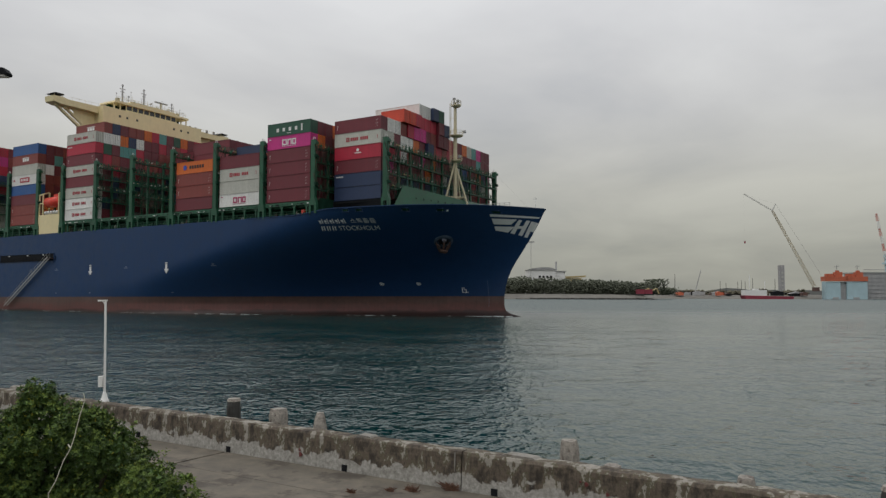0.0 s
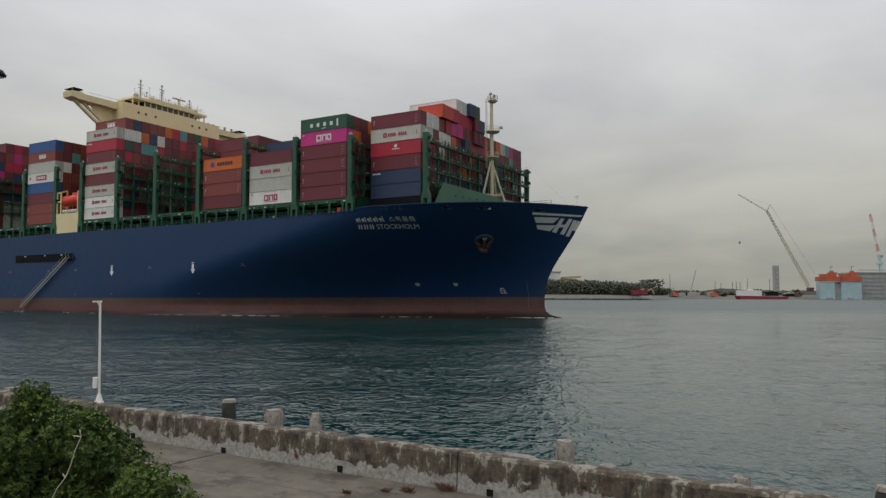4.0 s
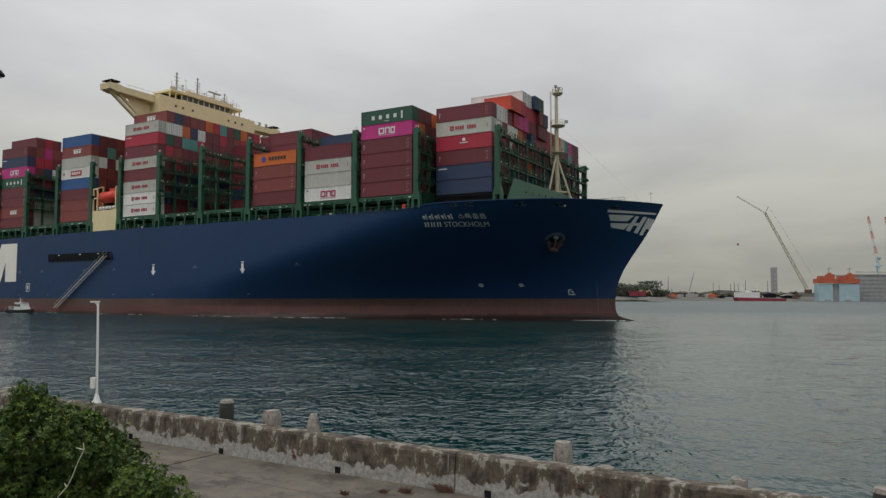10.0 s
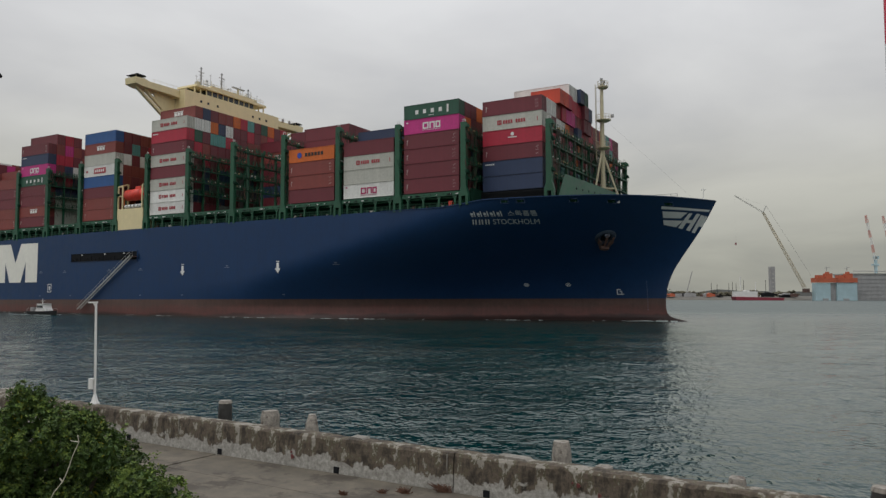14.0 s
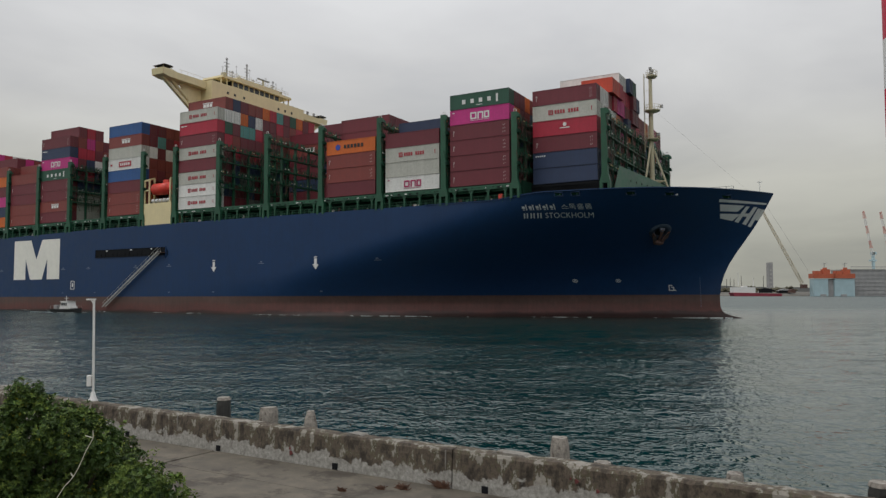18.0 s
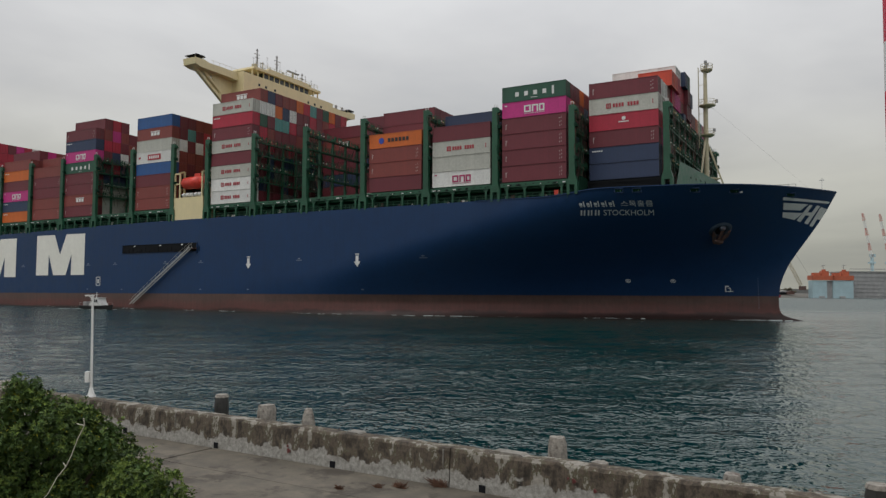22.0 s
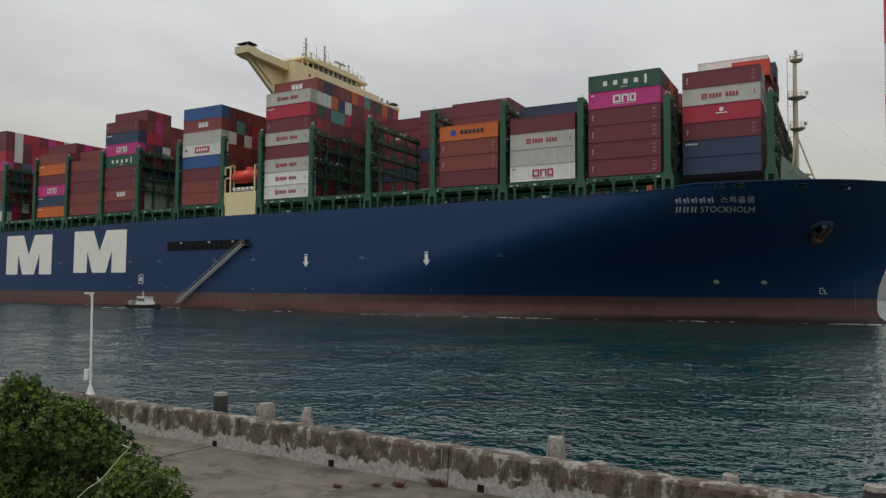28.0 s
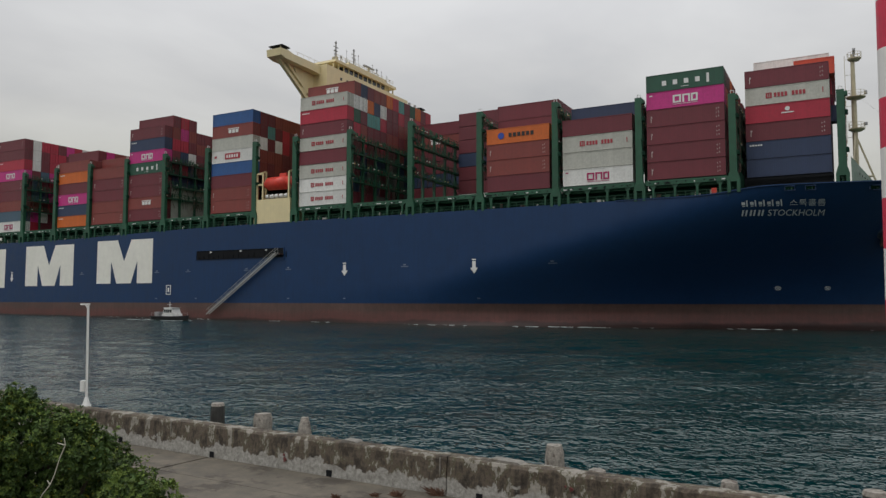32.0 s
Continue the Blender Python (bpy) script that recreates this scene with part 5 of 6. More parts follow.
def wall_material():
    """Whitewash that survives low down and in flakes; bare, mossy, dark concrete above."""
    m = bpy.data.materials.new("parapet_concrete")
    m.use_nodes = True
    t = m.node_tree
    p = t.nodes["Principled BSDF"]
    co = t.nodes.new("ShaderNodeTexCoord")
    sep = t.nodes.new("ShaderNodeSeparateXYZ")
    t.links.new(co.outputs["Object"], sep.inputs[0])
    flake = node(t, "ShaderNodeTexNoise", Scale=1.7, Detail=8.0, Roughness=0.62, Distortion=0.5)
    mp = t.nodes.new("ShaderNodeMapping")
    mp.inputs["Scale"].default_value = (1.5, 1.5, 1.15)
    t.links.new(co.outputs["Object"], mp.inputs["Vector"])
    t.links.new(mp.outputs[0], flake.inputs["Vector"])
    mul = t.nodes.new("ShaderNodeMath")
    mul.operation = "MULTIPLY_ADD"
    mul.inputs[1].default_value, mul.inputs[2].default_value = 0.75, -0.06
    t.links.new(flake.outputs[0], mul.inputs[0])
    less = t.nodes.new("ShaderNodeMath")
    less.operation = "SUBTRACT"
    t.links.new(mul.outputs[0], less.inputs[0])
    t.links.new(sep.outputs[2], less.inputs[1])
    edge = ramp(t, [(0.0, (0, 0, 0)), (0.03, (1, 1, 1))])
    t.links.new(less.outputs[0], edge.inputs[0])
    fine = node(t, "ShaderNodeTexNoise", Scale=14.0, Detail=7.0, Roughness=0.7)
    t.links.new(co.outputs["Object"], fine.inputs["Vector"])
    stain = t.nodes.new("ShaderNodeMapping")
    stain.inputs["Scale"].default_value = (2.0, 2.0, 1.1)
    t.links.new(co.outputs["Object"], stain.inputs["Vector"])
    runs = node(t, "ShaderNodeTexNoise", Scale=1.9, Detail=9.0, Roughness=0.68)
    t.links.new(stain.outputs[0], runs.inputs["Vector"])
    bare = ramp(t, [(0.36, (0.024, 0.019, 0.014)), (0.45, (0.062, 0.050, 0.036)), (0.51, (0.115, 0.090, 0.068)), (0.55, (0.075, 0.070, 0.036)), (0.575, (0.27, 0.25, 0.215))])
    chip = t.nodes.new("ShaderNodeMapRange")   # the top edge is chipped back to pale mortar in places
    for k, v in (("From Min", 0.58), ("From Max", 0.70), ("To Min", 0.0), ("To Max", 0.024)):
        chip.inputs[k].default_value = v
    t.links.new(sep.outputs[2], chip.inputs["Value"])
    worn = t.nodes.new("ShaderNodeMath")
    t.links.new(runs.outputs[0], worn.inputs[0])
    t.links.new(chip.outputs[0], worn.inputs[1])
    t.links.new(worn.outputs[0], bare.inputs[0])
    wash = ramp(t, [(0.3, (0.22, 0.21, 0.185)), (0.7, (0.36, 0.35, 0.32))])
    t.links.new(fine.outputs[0], wash.inputs[0])
    grit = ramp(t, [(0.3, (0.75, 0.75, 0.75)), (0.7, (1.15, 1.15, 1.15))])
    t.links.new(fine.outputs[0], grit.inputs[0])
    col = mix_rgb(t, mix_rgb(t, bare.outputs[0], wash.outputs[0], edge.outputs[0]), grit.outputs[0], 1.0, "MULTIPLY")
    t.links.new(col, p.inputs["Base Color"])
    p.inputs["Roughness"].default_value = 0.9
    bp = node(t, "ShaderNodeBump", Strength=0.5, Distance=0.03)
    t.links.new(fine.outputs[0], bp.inputs["Height"])
    t.links.new(bp.outputs[0], p.inputs["Normal"])
    return m


PARAPET = wall_material()
FLOOR, TOP = 0.88, 1.60
QUAY = pose(-8.38, 18.70, 0, 0, 0, WALL)   # x along the parapet's inner edge, y towards the water


def quay():
    b = Build()
    b.box(-60, 60, -60, 2.4, FLOOR - 3.5, FLOOR)
    thing("ground", "grey-brown worn concrete quay apron", "quay", kind="structure", at=QUAY, build=b, mat=CONCRETE)
    # slabs with open joints
    rows = [(-0.05, -1.42), (-1.432, -5.0), (-5.015, -11.6)]
    sl = tagged(new("pavement"), "worn concrete paving slabs with dark joints", "pavement", kind="structure")
    sl.matrix_basis = QUAY
    for r, (y1, y0) in enumerate(rows):
        x = (-25.38, -21.0, -23.0)[r]
        while x < 24:
            w = 8.1 if r else 9.9
            g = 0.009 if r else 0.03
            part("slab", Build().box(x + g, x + w - g, y0, y1, FLOOR - 0.1, FLOOR + 0.05), CONCRETE, sl)
            x += w
    # parapet in cast lengths, rough along the top edge
    r = random.Random(11)
    wall = tagged(new("parapet_wall"), "low concrete sea wall with flaking whitewash and dark moss", "wall", kind="structure")
    wall.matrix_basis = QUAY @ pose(0, 0, FLOOR)
    x = -30.0
    for length in (9.0, 10.4, 10.43, 10.43, 10.43, 9.0, 9.0):
        bm = bmesh.new()
        nx, prof = int(length / 0.14), [(-0.03, 0.0), (-0.02, 0.18), (-0.01, 0.36), (0.0, 0.54), (0.0, 0.66), (0.035, 0.71), (0.18, 0.72), (0.33, 0.715), (0.37, 0.66), (0.38, 0.4), (0.38, -2.5)]
        grid = []
        for i in range(nx + 1):
            xx = x + 0.012 + (length - 0.024) * i / nx
            line = []
            for j, (y, z) in enumerate(prof):
                k = 0.018 * noise.noise((xx * 2.1, j * 0.9, 5.0)) + 0.012 * noise.noise((xx * 6.3, j * 1.7, 1.0))
                up = 0.02 * noise.noise((xx * 1.1, 2.0, 9.0)) + 0.02 * noise.noise((xx * 4.7, 3.0, j)) if 3 < j < 9 else 0
                line.append(bm.verts.new((xx, y + k, z + up)))
            grid.append(line)
        for a, c in zip(grid, grid[1:]):
            for j in range(len(prof) - 1):
                bm.faces.new((a[j], c[j], c[j + 1], a[j + 1]))
        bm.faces.new(grid[0])
        bm.faces.new(list(reversed(grid[-1])))
        bmesh.ops.recalc_face_normals(bm, faces=bm.faces)
        me = bpy.data.meshes.new("wall_length")
        bm.to_mesh(me)
        bm.free()
        me.materials.append(PARAPET)
        part("wall_length", me, None, wall)
        x += length
    # drain holes at the foot, their inner shade a dark box
    for dx in (-1.9, 1.29, 4.39, 7.63, 10.93, 14.1, 17.3):
        part("drain_hole", Build().box(dx - 0.06, dx + 0.06, -0.045, 0.05, 0.03, 0.17), MAT["dark"], wall, "dark square drain hole")
    for dx, w in ((7.98, 0.2), (11.3, 0.36)):
        part("mortar_lump", Build().prism([(dx - w, 0.70), (dx + w, 0.70), (dx + w * 0.8, 0.745), (dx - w * 0.6, 0.755)], 0.10, 0.34), LIME, wall)
    splash = material("dull_red_paint_splash", (0.12, 0.03, 0.027), 0.8, grain=12.0, vary=0.3)
    for dx, z, s in ((6.50, 0.24, 0.05), (6.47, 0.33, 0.028), (12.6, 0.47, 0.04), (12.95, 0.36, 0.035), (12.5, 0.50, 0.02)):
        part("red_paint_splash", Build().prism([(dx + s * k * math.cos(a), z + s * k * math.sin(a)) for a, k in ((0, 1), (1, 0.7), (2.1, 1.2), (3, 0.8), (4.2, 1.1), (5.3, 0.7))], -0.052, -0.03), splash, wall)
    for dx, z0, w in ((10.14, 0.34, 0.010), (3.05, 0.35, 0.010)):
        part("lime_run", Build().prism([(dx - w, 0.69), (dx + w, 0.70), (dx + w * 0.8, z0 + 0.2), (dx + w * 0.2, z0), (dx - w, z0 + 0.15)], -0.04, -0.022), LIME, wall, "pale lime run down the wall")


quay()


def weeds():
    """Tufts of dry reddish grass rooted at the foot of the parapet."""
    dry = material("dry_red_brown_grass", (0.115, 0.058, 0.036), 0.9, grain=20.0, vary=0.4, bump=0.0)
    r = random.Random(8)
    for x, y, s, n in ((10.12, -0.10, 0.17, 110), (9.6, -0.55, 0.13, 90), (9.25, -0.75, 0.09, 50), (8.75, -1.2, 0.09, 60)):
        b = Build()
        for k in range(n):
            a, d = r.uniform(0, 6.28), r.uniform(0, s * 0.9)
            p = Vector((d * math.cos(a), d * 0.5 * math.sin(a), 0))
            q = p + Vector((r.gauss(0, 0.5), r.gauss(0, 0.4), r.uniform(0.15, 0.9))) * s
            w = Vector((0.006, 0.004, 0))
            b.add([p - w, p + w, p.lerp(q, 0.6) + w * 0.7 + Vector((0, 0, 0.02)), q], [(0, 1, 2, 3)])
        ob = thing("weed_tuft", "dry reddish-brown weeds at the foot of the sea wall", "weeds", "weeds by the wall", at=QUAY @ pose(x, y, FLOOR + 0.05))
        part("grass_tuft", b, dry, ob, kind="stuff")


weeds()


def bollards():
    """Worn concrete bollards beyond the parapet, each on the quay's outer ledge."""
    stone = material("pitted_pale_concrete", (0.25, 0.23, 0.20), 0.9, grain=16.0, vary=0.4, bump=0.7, second=(0.11, 0.09, 0.075))
    dark = material("tarred_bollard", (0.035, 0.035, 0.032), 0.8, grain=8.0, vary=0.4, bump=0.4)
    for x, y, top, w, kind in ((-5.03, 18.04, 1.82, 0.34, "cap"), (-3.78, 17.27, 1.73, 0.36, "block"), (-2.71, 16.6, 1.75, 0.30, "cone"), (2.29, 13.51, 1.77, 0.36, "stub"), (2.92, 12.89, 1.47, 0.34, "low"),
                               (4.75, 11.75, 1.55, 0.27, "disc"), (-12.99, 22.96, 1.52, 0.5, "disc"), (6.38, 10.62, 1.66, 0.34, "cap")):
        bm = bmesh.new()
        n, rings = 14, 9
        grid = []
        for k in range(rings + 1):
            u = k / rings
            z = FLOOR - 0.3 + (top - FLOOR + 0.3) * u
            r = w / 2 * {"cap": 1.0, "block": 1.05 - 0.08 * u, "cone": 1.25 - 0.65 * u ** 3, "stub": 1.12 - 0.2 * u, "low": 1.0, "disc": 1.0}[kind]
            if u > 0.95:
                r *= 0.86
            ring = []
            for i in range(n):
                a = 2 * math.pi * i / n
                q = 1 + 0.10 * noise.noise((math.cos(a) * 2 + x, math.sin(a) * 2, z * 4))
                if kind in ("block", "disc"):
                    q *= 1 / max(abs(math.cos(a + 0.4)), abs(math.sin(a + 0.4))) ** 0.7
                ring.append(bm.verts.new((r * q * math.cos(a), r * q * math.sin(a), z + 0.03 * noise.noise((i * 0.7, k, x)))))
            grid.append(ring)
        for a, c in zip(grid, grid[1:]):
            for i in range(n):
                bm.faces.new((a[i], a[(i + 1) % n], c[(i + 1) % n], c[i]))
        bm.faces.new(grid[-1])
        me = bpy.data.meshes.new("bollard_body")
        bm.to_mesh(me)
        bm.free()
        me.materials.append(dark if kind == "cap" else stone)
        ob = thing("bollard", {"cap": "dark tarred concrete bollard with a pale cap", "cone": "worn tapering concrete bollard", "stub": "pale pitted concrete bollard"}.get(kind, "broken squat concrete bollard") + " beyond the sea wall", "bollard", "bollards along the quay", at=pose(x, y, 0))
        part("bollard_body", me, None, ob)
        if kind == "cap":
            part("bollard_cap", Build().tube((0, 0, top - 0.03), (0, 0, top + 0.035), w * 0.49, w * 0.42, 14), stone, ob, "pale concrete cap")


bollards()


def lamp_post():
    ob = tagged(new("lamp_post"), "slim white painted steel post with a short arm", "post")
    ob.matrix_basis = pose(-8.72, 19.28, TOP, 0, -1.1, 0)
    h = 2.60
    part("post_shaft", Build().tube((0, 0, 0.2), (0, 0, h), 0.031, 0.028, 12), MAT["white"], ob)
    part("post_foot", Build().tube((0, 0, -0.02), (0, 0, 0.03), 0.12, 0.11, 14).tube((0, 0, 0.03), (0, 0, 0.22), 0.095, 0.04, 14), MAT["white"], ob)
    part("arm", Build().box(-0.19, 0.04, -0.03, 0.03, h - 0.035, h + 0.005), MAT["white"], ob)
    part("arm_brace", Build().bar((0, 0, h - 0.14), (-0.07, 0, h - 0.03), 0.025), MAT["white"], ob)
    part("junction_box", Build().box(-0.15, -0.04, -0.06, 0.06, 0.36, 0.64), MAT["white"], ob, bevel=0.012)


lamp_post()


def beacon():
    """Tall mast in broad red and white bands."""
    redb = material("beacon_red_paint", (0.55, 0.02, 0.06), 0.5, grain=3.0)
    ob = tagged(new("striped_mast"), "tall steel mast painted in broad red and white bands", "mast")
    ob.matrix_basis = pose(6.42, 9.90, 0)
    r = 0.21
    for i in range(16):
        part("band", Build().tube((0, 0, FLOOR + 0.07 + (i - 0.0) * 0.693 if i else FLOOR), (0, 0, FLOOR + 0.07 + (i + 1) * 0.693), r, r, 20), MAT["white"] if i % 2 else redb, ob)
    part("mast_base", Build().box(-0.4, 0.4, -0.4, 0.4, FLOOR, FLOOR + 0.1), MAT["grey"], ob)


beacon()


def street_lamp():
    """A tall lamp on the quay whose arm reaches out over the water."""
    ob = tagged(new("street_lamp"), "tall grey street lamp with a dark flat head", "lamp")
    ob.matrix_basis = pose(-9.6, 14.0, FLOOR)
    part("pole", Build().tube((0, 0, 0), (0, 0, 7.9), 0.09, 0.06, 10), MAT["steel"], ob)
    part("arm", Build().bar((0, 0, 7.85), (0.8, 0, 7.85), 0.06), MAT["steel"], ob)
    part("lamp_head", Build().prism([(0.55, 7.72), (1.23, 7.66), (1.25, 7.70), (1.17, 7.80), (0.55, 7.86)], -0.1, 0.1), MAT["dark"], ob)
    part("lamp_glass", Build().box(0.7, 1.2, -0.08, 0.08, 7.64, 7.67), MAT["white"], ob)


street_lamp()


# ---- the shrub by the quay ----
def shrub():
    def leaf_material(name, color, stops):
        m = material(name, color, 0.55, grain=9.0, vary=0.35, bump=0.0)
        t = m.node_tree
        geo = t.nodes.new("ShaderNodeNewGeometry")
        rr = ramp(t, stops)
        t.links.new(geo.outputs["Random Per Island"], rr.inputs[0])
        p = t.nodes["Principled BSDF"]
        p.inputs["Specular IOR Level"].default_value = 0.3
        old = p.inputs["Base Color"].links[0].from_socket
        t.links.new(mix_rgb(t, old, rr.outputs[0], 1.0, "MULTIPLY"), p.inputs["Base Color"])
        return m

    leaf_mat = leaf_material("glossy_green_leaf", (0.052, 0.094, 0.023), [(0.0, (0.55, 0.65, 0.6)), (0.5, (0.95, 0.95, 0.95)), (0.97, (1.5, 1.4, 1.0)), (1.0, (5.0, 2.6, 0.8))])
    # yellow-green tip growth, with top light mixed into its colour
    paler_mat = leaf_material("toplit_green_leaf", (0.105, 0.155, 0.032), [(0.0, (0.7, 0.8, 0.8)), (1.0, (1.3, 1.2, 1.0))])
    bark = material("grey_bark", (0.07, 0.055, 0.04), 0.9, grain=12.0, vary=0.3, bump=0.4)
    r = random.Random(21)
    ob = tagged(new("shrub"), "dense broad-leaved evergreen shrub beside the quay", "shrub")
    ob.matrix_basis = pose(-3.90, 6.6, FLOOR)
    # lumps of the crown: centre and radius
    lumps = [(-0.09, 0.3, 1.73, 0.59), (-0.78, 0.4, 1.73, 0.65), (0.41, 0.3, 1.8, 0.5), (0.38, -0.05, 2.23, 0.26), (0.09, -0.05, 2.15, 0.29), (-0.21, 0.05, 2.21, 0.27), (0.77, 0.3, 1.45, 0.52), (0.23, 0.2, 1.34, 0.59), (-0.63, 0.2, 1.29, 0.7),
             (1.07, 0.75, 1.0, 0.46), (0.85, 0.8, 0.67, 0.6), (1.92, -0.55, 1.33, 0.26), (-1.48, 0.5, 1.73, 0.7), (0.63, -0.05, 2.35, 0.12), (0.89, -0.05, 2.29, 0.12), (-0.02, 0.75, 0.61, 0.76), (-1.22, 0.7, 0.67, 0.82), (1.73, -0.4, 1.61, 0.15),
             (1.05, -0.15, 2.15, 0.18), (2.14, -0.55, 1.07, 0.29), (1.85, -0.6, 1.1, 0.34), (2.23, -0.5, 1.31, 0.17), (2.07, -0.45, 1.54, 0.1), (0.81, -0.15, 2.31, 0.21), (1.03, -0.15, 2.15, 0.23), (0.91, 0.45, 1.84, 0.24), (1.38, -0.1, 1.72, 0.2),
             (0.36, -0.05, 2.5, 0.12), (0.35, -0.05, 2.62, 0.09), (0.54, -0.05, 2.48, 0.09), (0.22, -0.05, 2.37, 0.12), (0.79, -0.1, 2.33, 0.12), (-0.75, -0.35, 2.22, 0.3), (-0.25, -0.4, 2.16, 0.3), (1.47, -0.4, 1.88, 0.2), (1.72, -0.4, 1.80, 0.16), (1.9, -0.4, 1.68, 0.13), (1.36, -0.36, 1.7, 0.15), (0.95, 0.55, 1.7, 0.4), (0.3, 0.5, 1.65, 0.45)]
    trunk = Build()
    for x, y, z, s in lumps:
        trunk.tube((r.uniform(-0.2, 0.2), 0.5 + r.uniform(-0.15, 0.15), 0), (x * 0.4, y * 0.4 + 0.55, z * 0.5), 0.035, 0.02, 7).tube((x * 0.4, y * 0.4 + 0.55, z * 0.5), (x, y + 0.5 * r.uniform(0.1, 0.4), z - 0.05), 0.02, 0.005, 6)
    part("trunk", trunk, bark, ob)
    def leaf(b, c, out, up, l, q):
        w = out.cross(up)
        if w.length < 1e-3:
            return
        w = w.normalized() * q
        fold = up * (0.25 * q)
        b.add([c, c + out * l * 0.35 + w + fold, c + out * l * 0.75 + w * 0.85 + fold, c + out * l - up * l * 0.12, c + out * l * 0.75 - w * 0.85 + fold, c + out * l * 0.35 - w + fold], [(0, 1, 2, 3), (0, 3, 4, 5)])

    def rand():
        return Vector((r.gauss(0, 1), r.gauss(0, 1), r.gauss(0, 1)))

    def tuft(b, paler, c, axis, size, count, paler_share):
        """A rounded tuft of sprigs; paler leaves at its crown paint in light from above."""
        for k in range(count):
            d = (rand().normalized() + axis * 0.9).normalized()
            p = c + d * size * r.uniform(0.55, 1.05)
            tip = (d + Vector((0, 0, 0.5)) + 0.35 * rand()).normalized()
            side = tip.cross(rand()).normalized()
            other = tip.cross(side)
            to = paler if d.dot((axis + Vector((0, 0, 0.8))).normalized()) > 0.72 - 0.4 * (paler_share > 0.6) and r.random() < paler_share else b
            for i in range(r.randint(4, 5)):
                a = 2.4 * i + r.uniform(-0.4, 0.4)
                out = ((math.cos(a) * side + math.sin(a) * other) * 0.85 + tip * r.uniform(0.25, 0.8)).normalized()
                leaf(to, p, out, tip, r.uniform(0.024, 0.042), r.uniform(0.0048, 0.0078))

    b, paler, inner = Build(), Build(), Build()
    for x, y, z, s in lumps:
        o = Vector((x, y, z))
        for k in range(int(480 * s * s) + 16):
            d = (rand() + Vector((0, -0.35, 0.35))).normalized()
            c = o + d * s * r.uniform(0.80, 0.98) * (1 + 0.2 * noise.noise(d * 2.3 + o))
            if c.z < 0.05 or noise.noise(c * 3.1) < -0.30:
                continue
            # free-standing right clumps get more paler leaves, as they catch more light
            tuft(b, paler, c, d, r.uniform(0.045, 0.085), r.randint(8, 13), 0.85 if x > 1.2 and y < -0.2 else 0.55)
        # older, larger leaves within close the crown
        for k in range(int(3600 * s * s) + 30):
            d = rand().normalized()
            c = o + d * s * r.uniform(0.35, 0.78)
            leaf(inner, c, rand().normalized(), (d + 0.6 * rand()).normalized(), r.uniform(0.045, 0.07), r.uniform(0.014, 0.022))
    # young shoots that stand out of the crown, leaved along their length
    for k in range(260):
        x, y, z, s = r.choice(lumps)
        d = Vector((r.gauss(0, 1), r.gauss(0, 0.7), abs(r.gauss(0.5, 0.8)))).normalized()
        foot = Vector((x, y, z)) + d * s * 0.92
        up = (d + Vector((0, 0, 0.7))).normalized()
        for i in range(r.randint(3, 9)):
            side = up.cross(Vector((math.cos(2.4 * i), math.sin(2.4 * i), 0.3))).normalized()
            leaf(paler, foot + up * (0.012 * i), (side + up * 0.7).normalized(), up, r.uniform(0.026, 0.044), r.uniform(0.007, 0.011))
    for name, build, mat, label in (("leaves", b, leaf_mat, "small glossy green leaves"), ("young_leaves", paler, paler_mat, "yellow-green leaves at the tips, paled for light from above"), ("inner_leaves", inner, leaf_mat, "older dark leaves within the crown")):
        me = bpy.data.meshes.new(name)
        me.from_pydata(build.v, [], build.f)
        me.materials.append(mat)
        part(name, me, None, ob, label, kind="stuff")
    # a bare pale runner that sways in the wind, built from its foot
    tw = Build()
    pts = [(0, 0, -0.75), (0, 0, 0.0), (0.05, 0, 0.10), (0.10, 0, 0.257), (0.15, 0, 0.36), (0.175, 0, 0.45), (0.205, 0, 0.60), (0.238, 0, 0.72), (0.228, 0, 0.771)]
    pts = [(x, y, z + 0.75) for x, y, z in pts]
    for q, e in zip(pts, pts[1:]):
        tw.tube(q, e, 0.0033, 0.0028, 6)
    tw.tube(pts[7], (0.185, 0, 1.465), 0.0035, 0.002, 5).tube(pts[4], (0.13, 0, 1.135), 0.006, 0.003, 5)
    twig = part("bare_twig", tw, material("pale_dry_twig", (0.60, 0.58, 0.48), 0.8, grain=20.0), ob, "pale leafless twig")
    SWAY.append(twig)


SWAY = []
shrub()


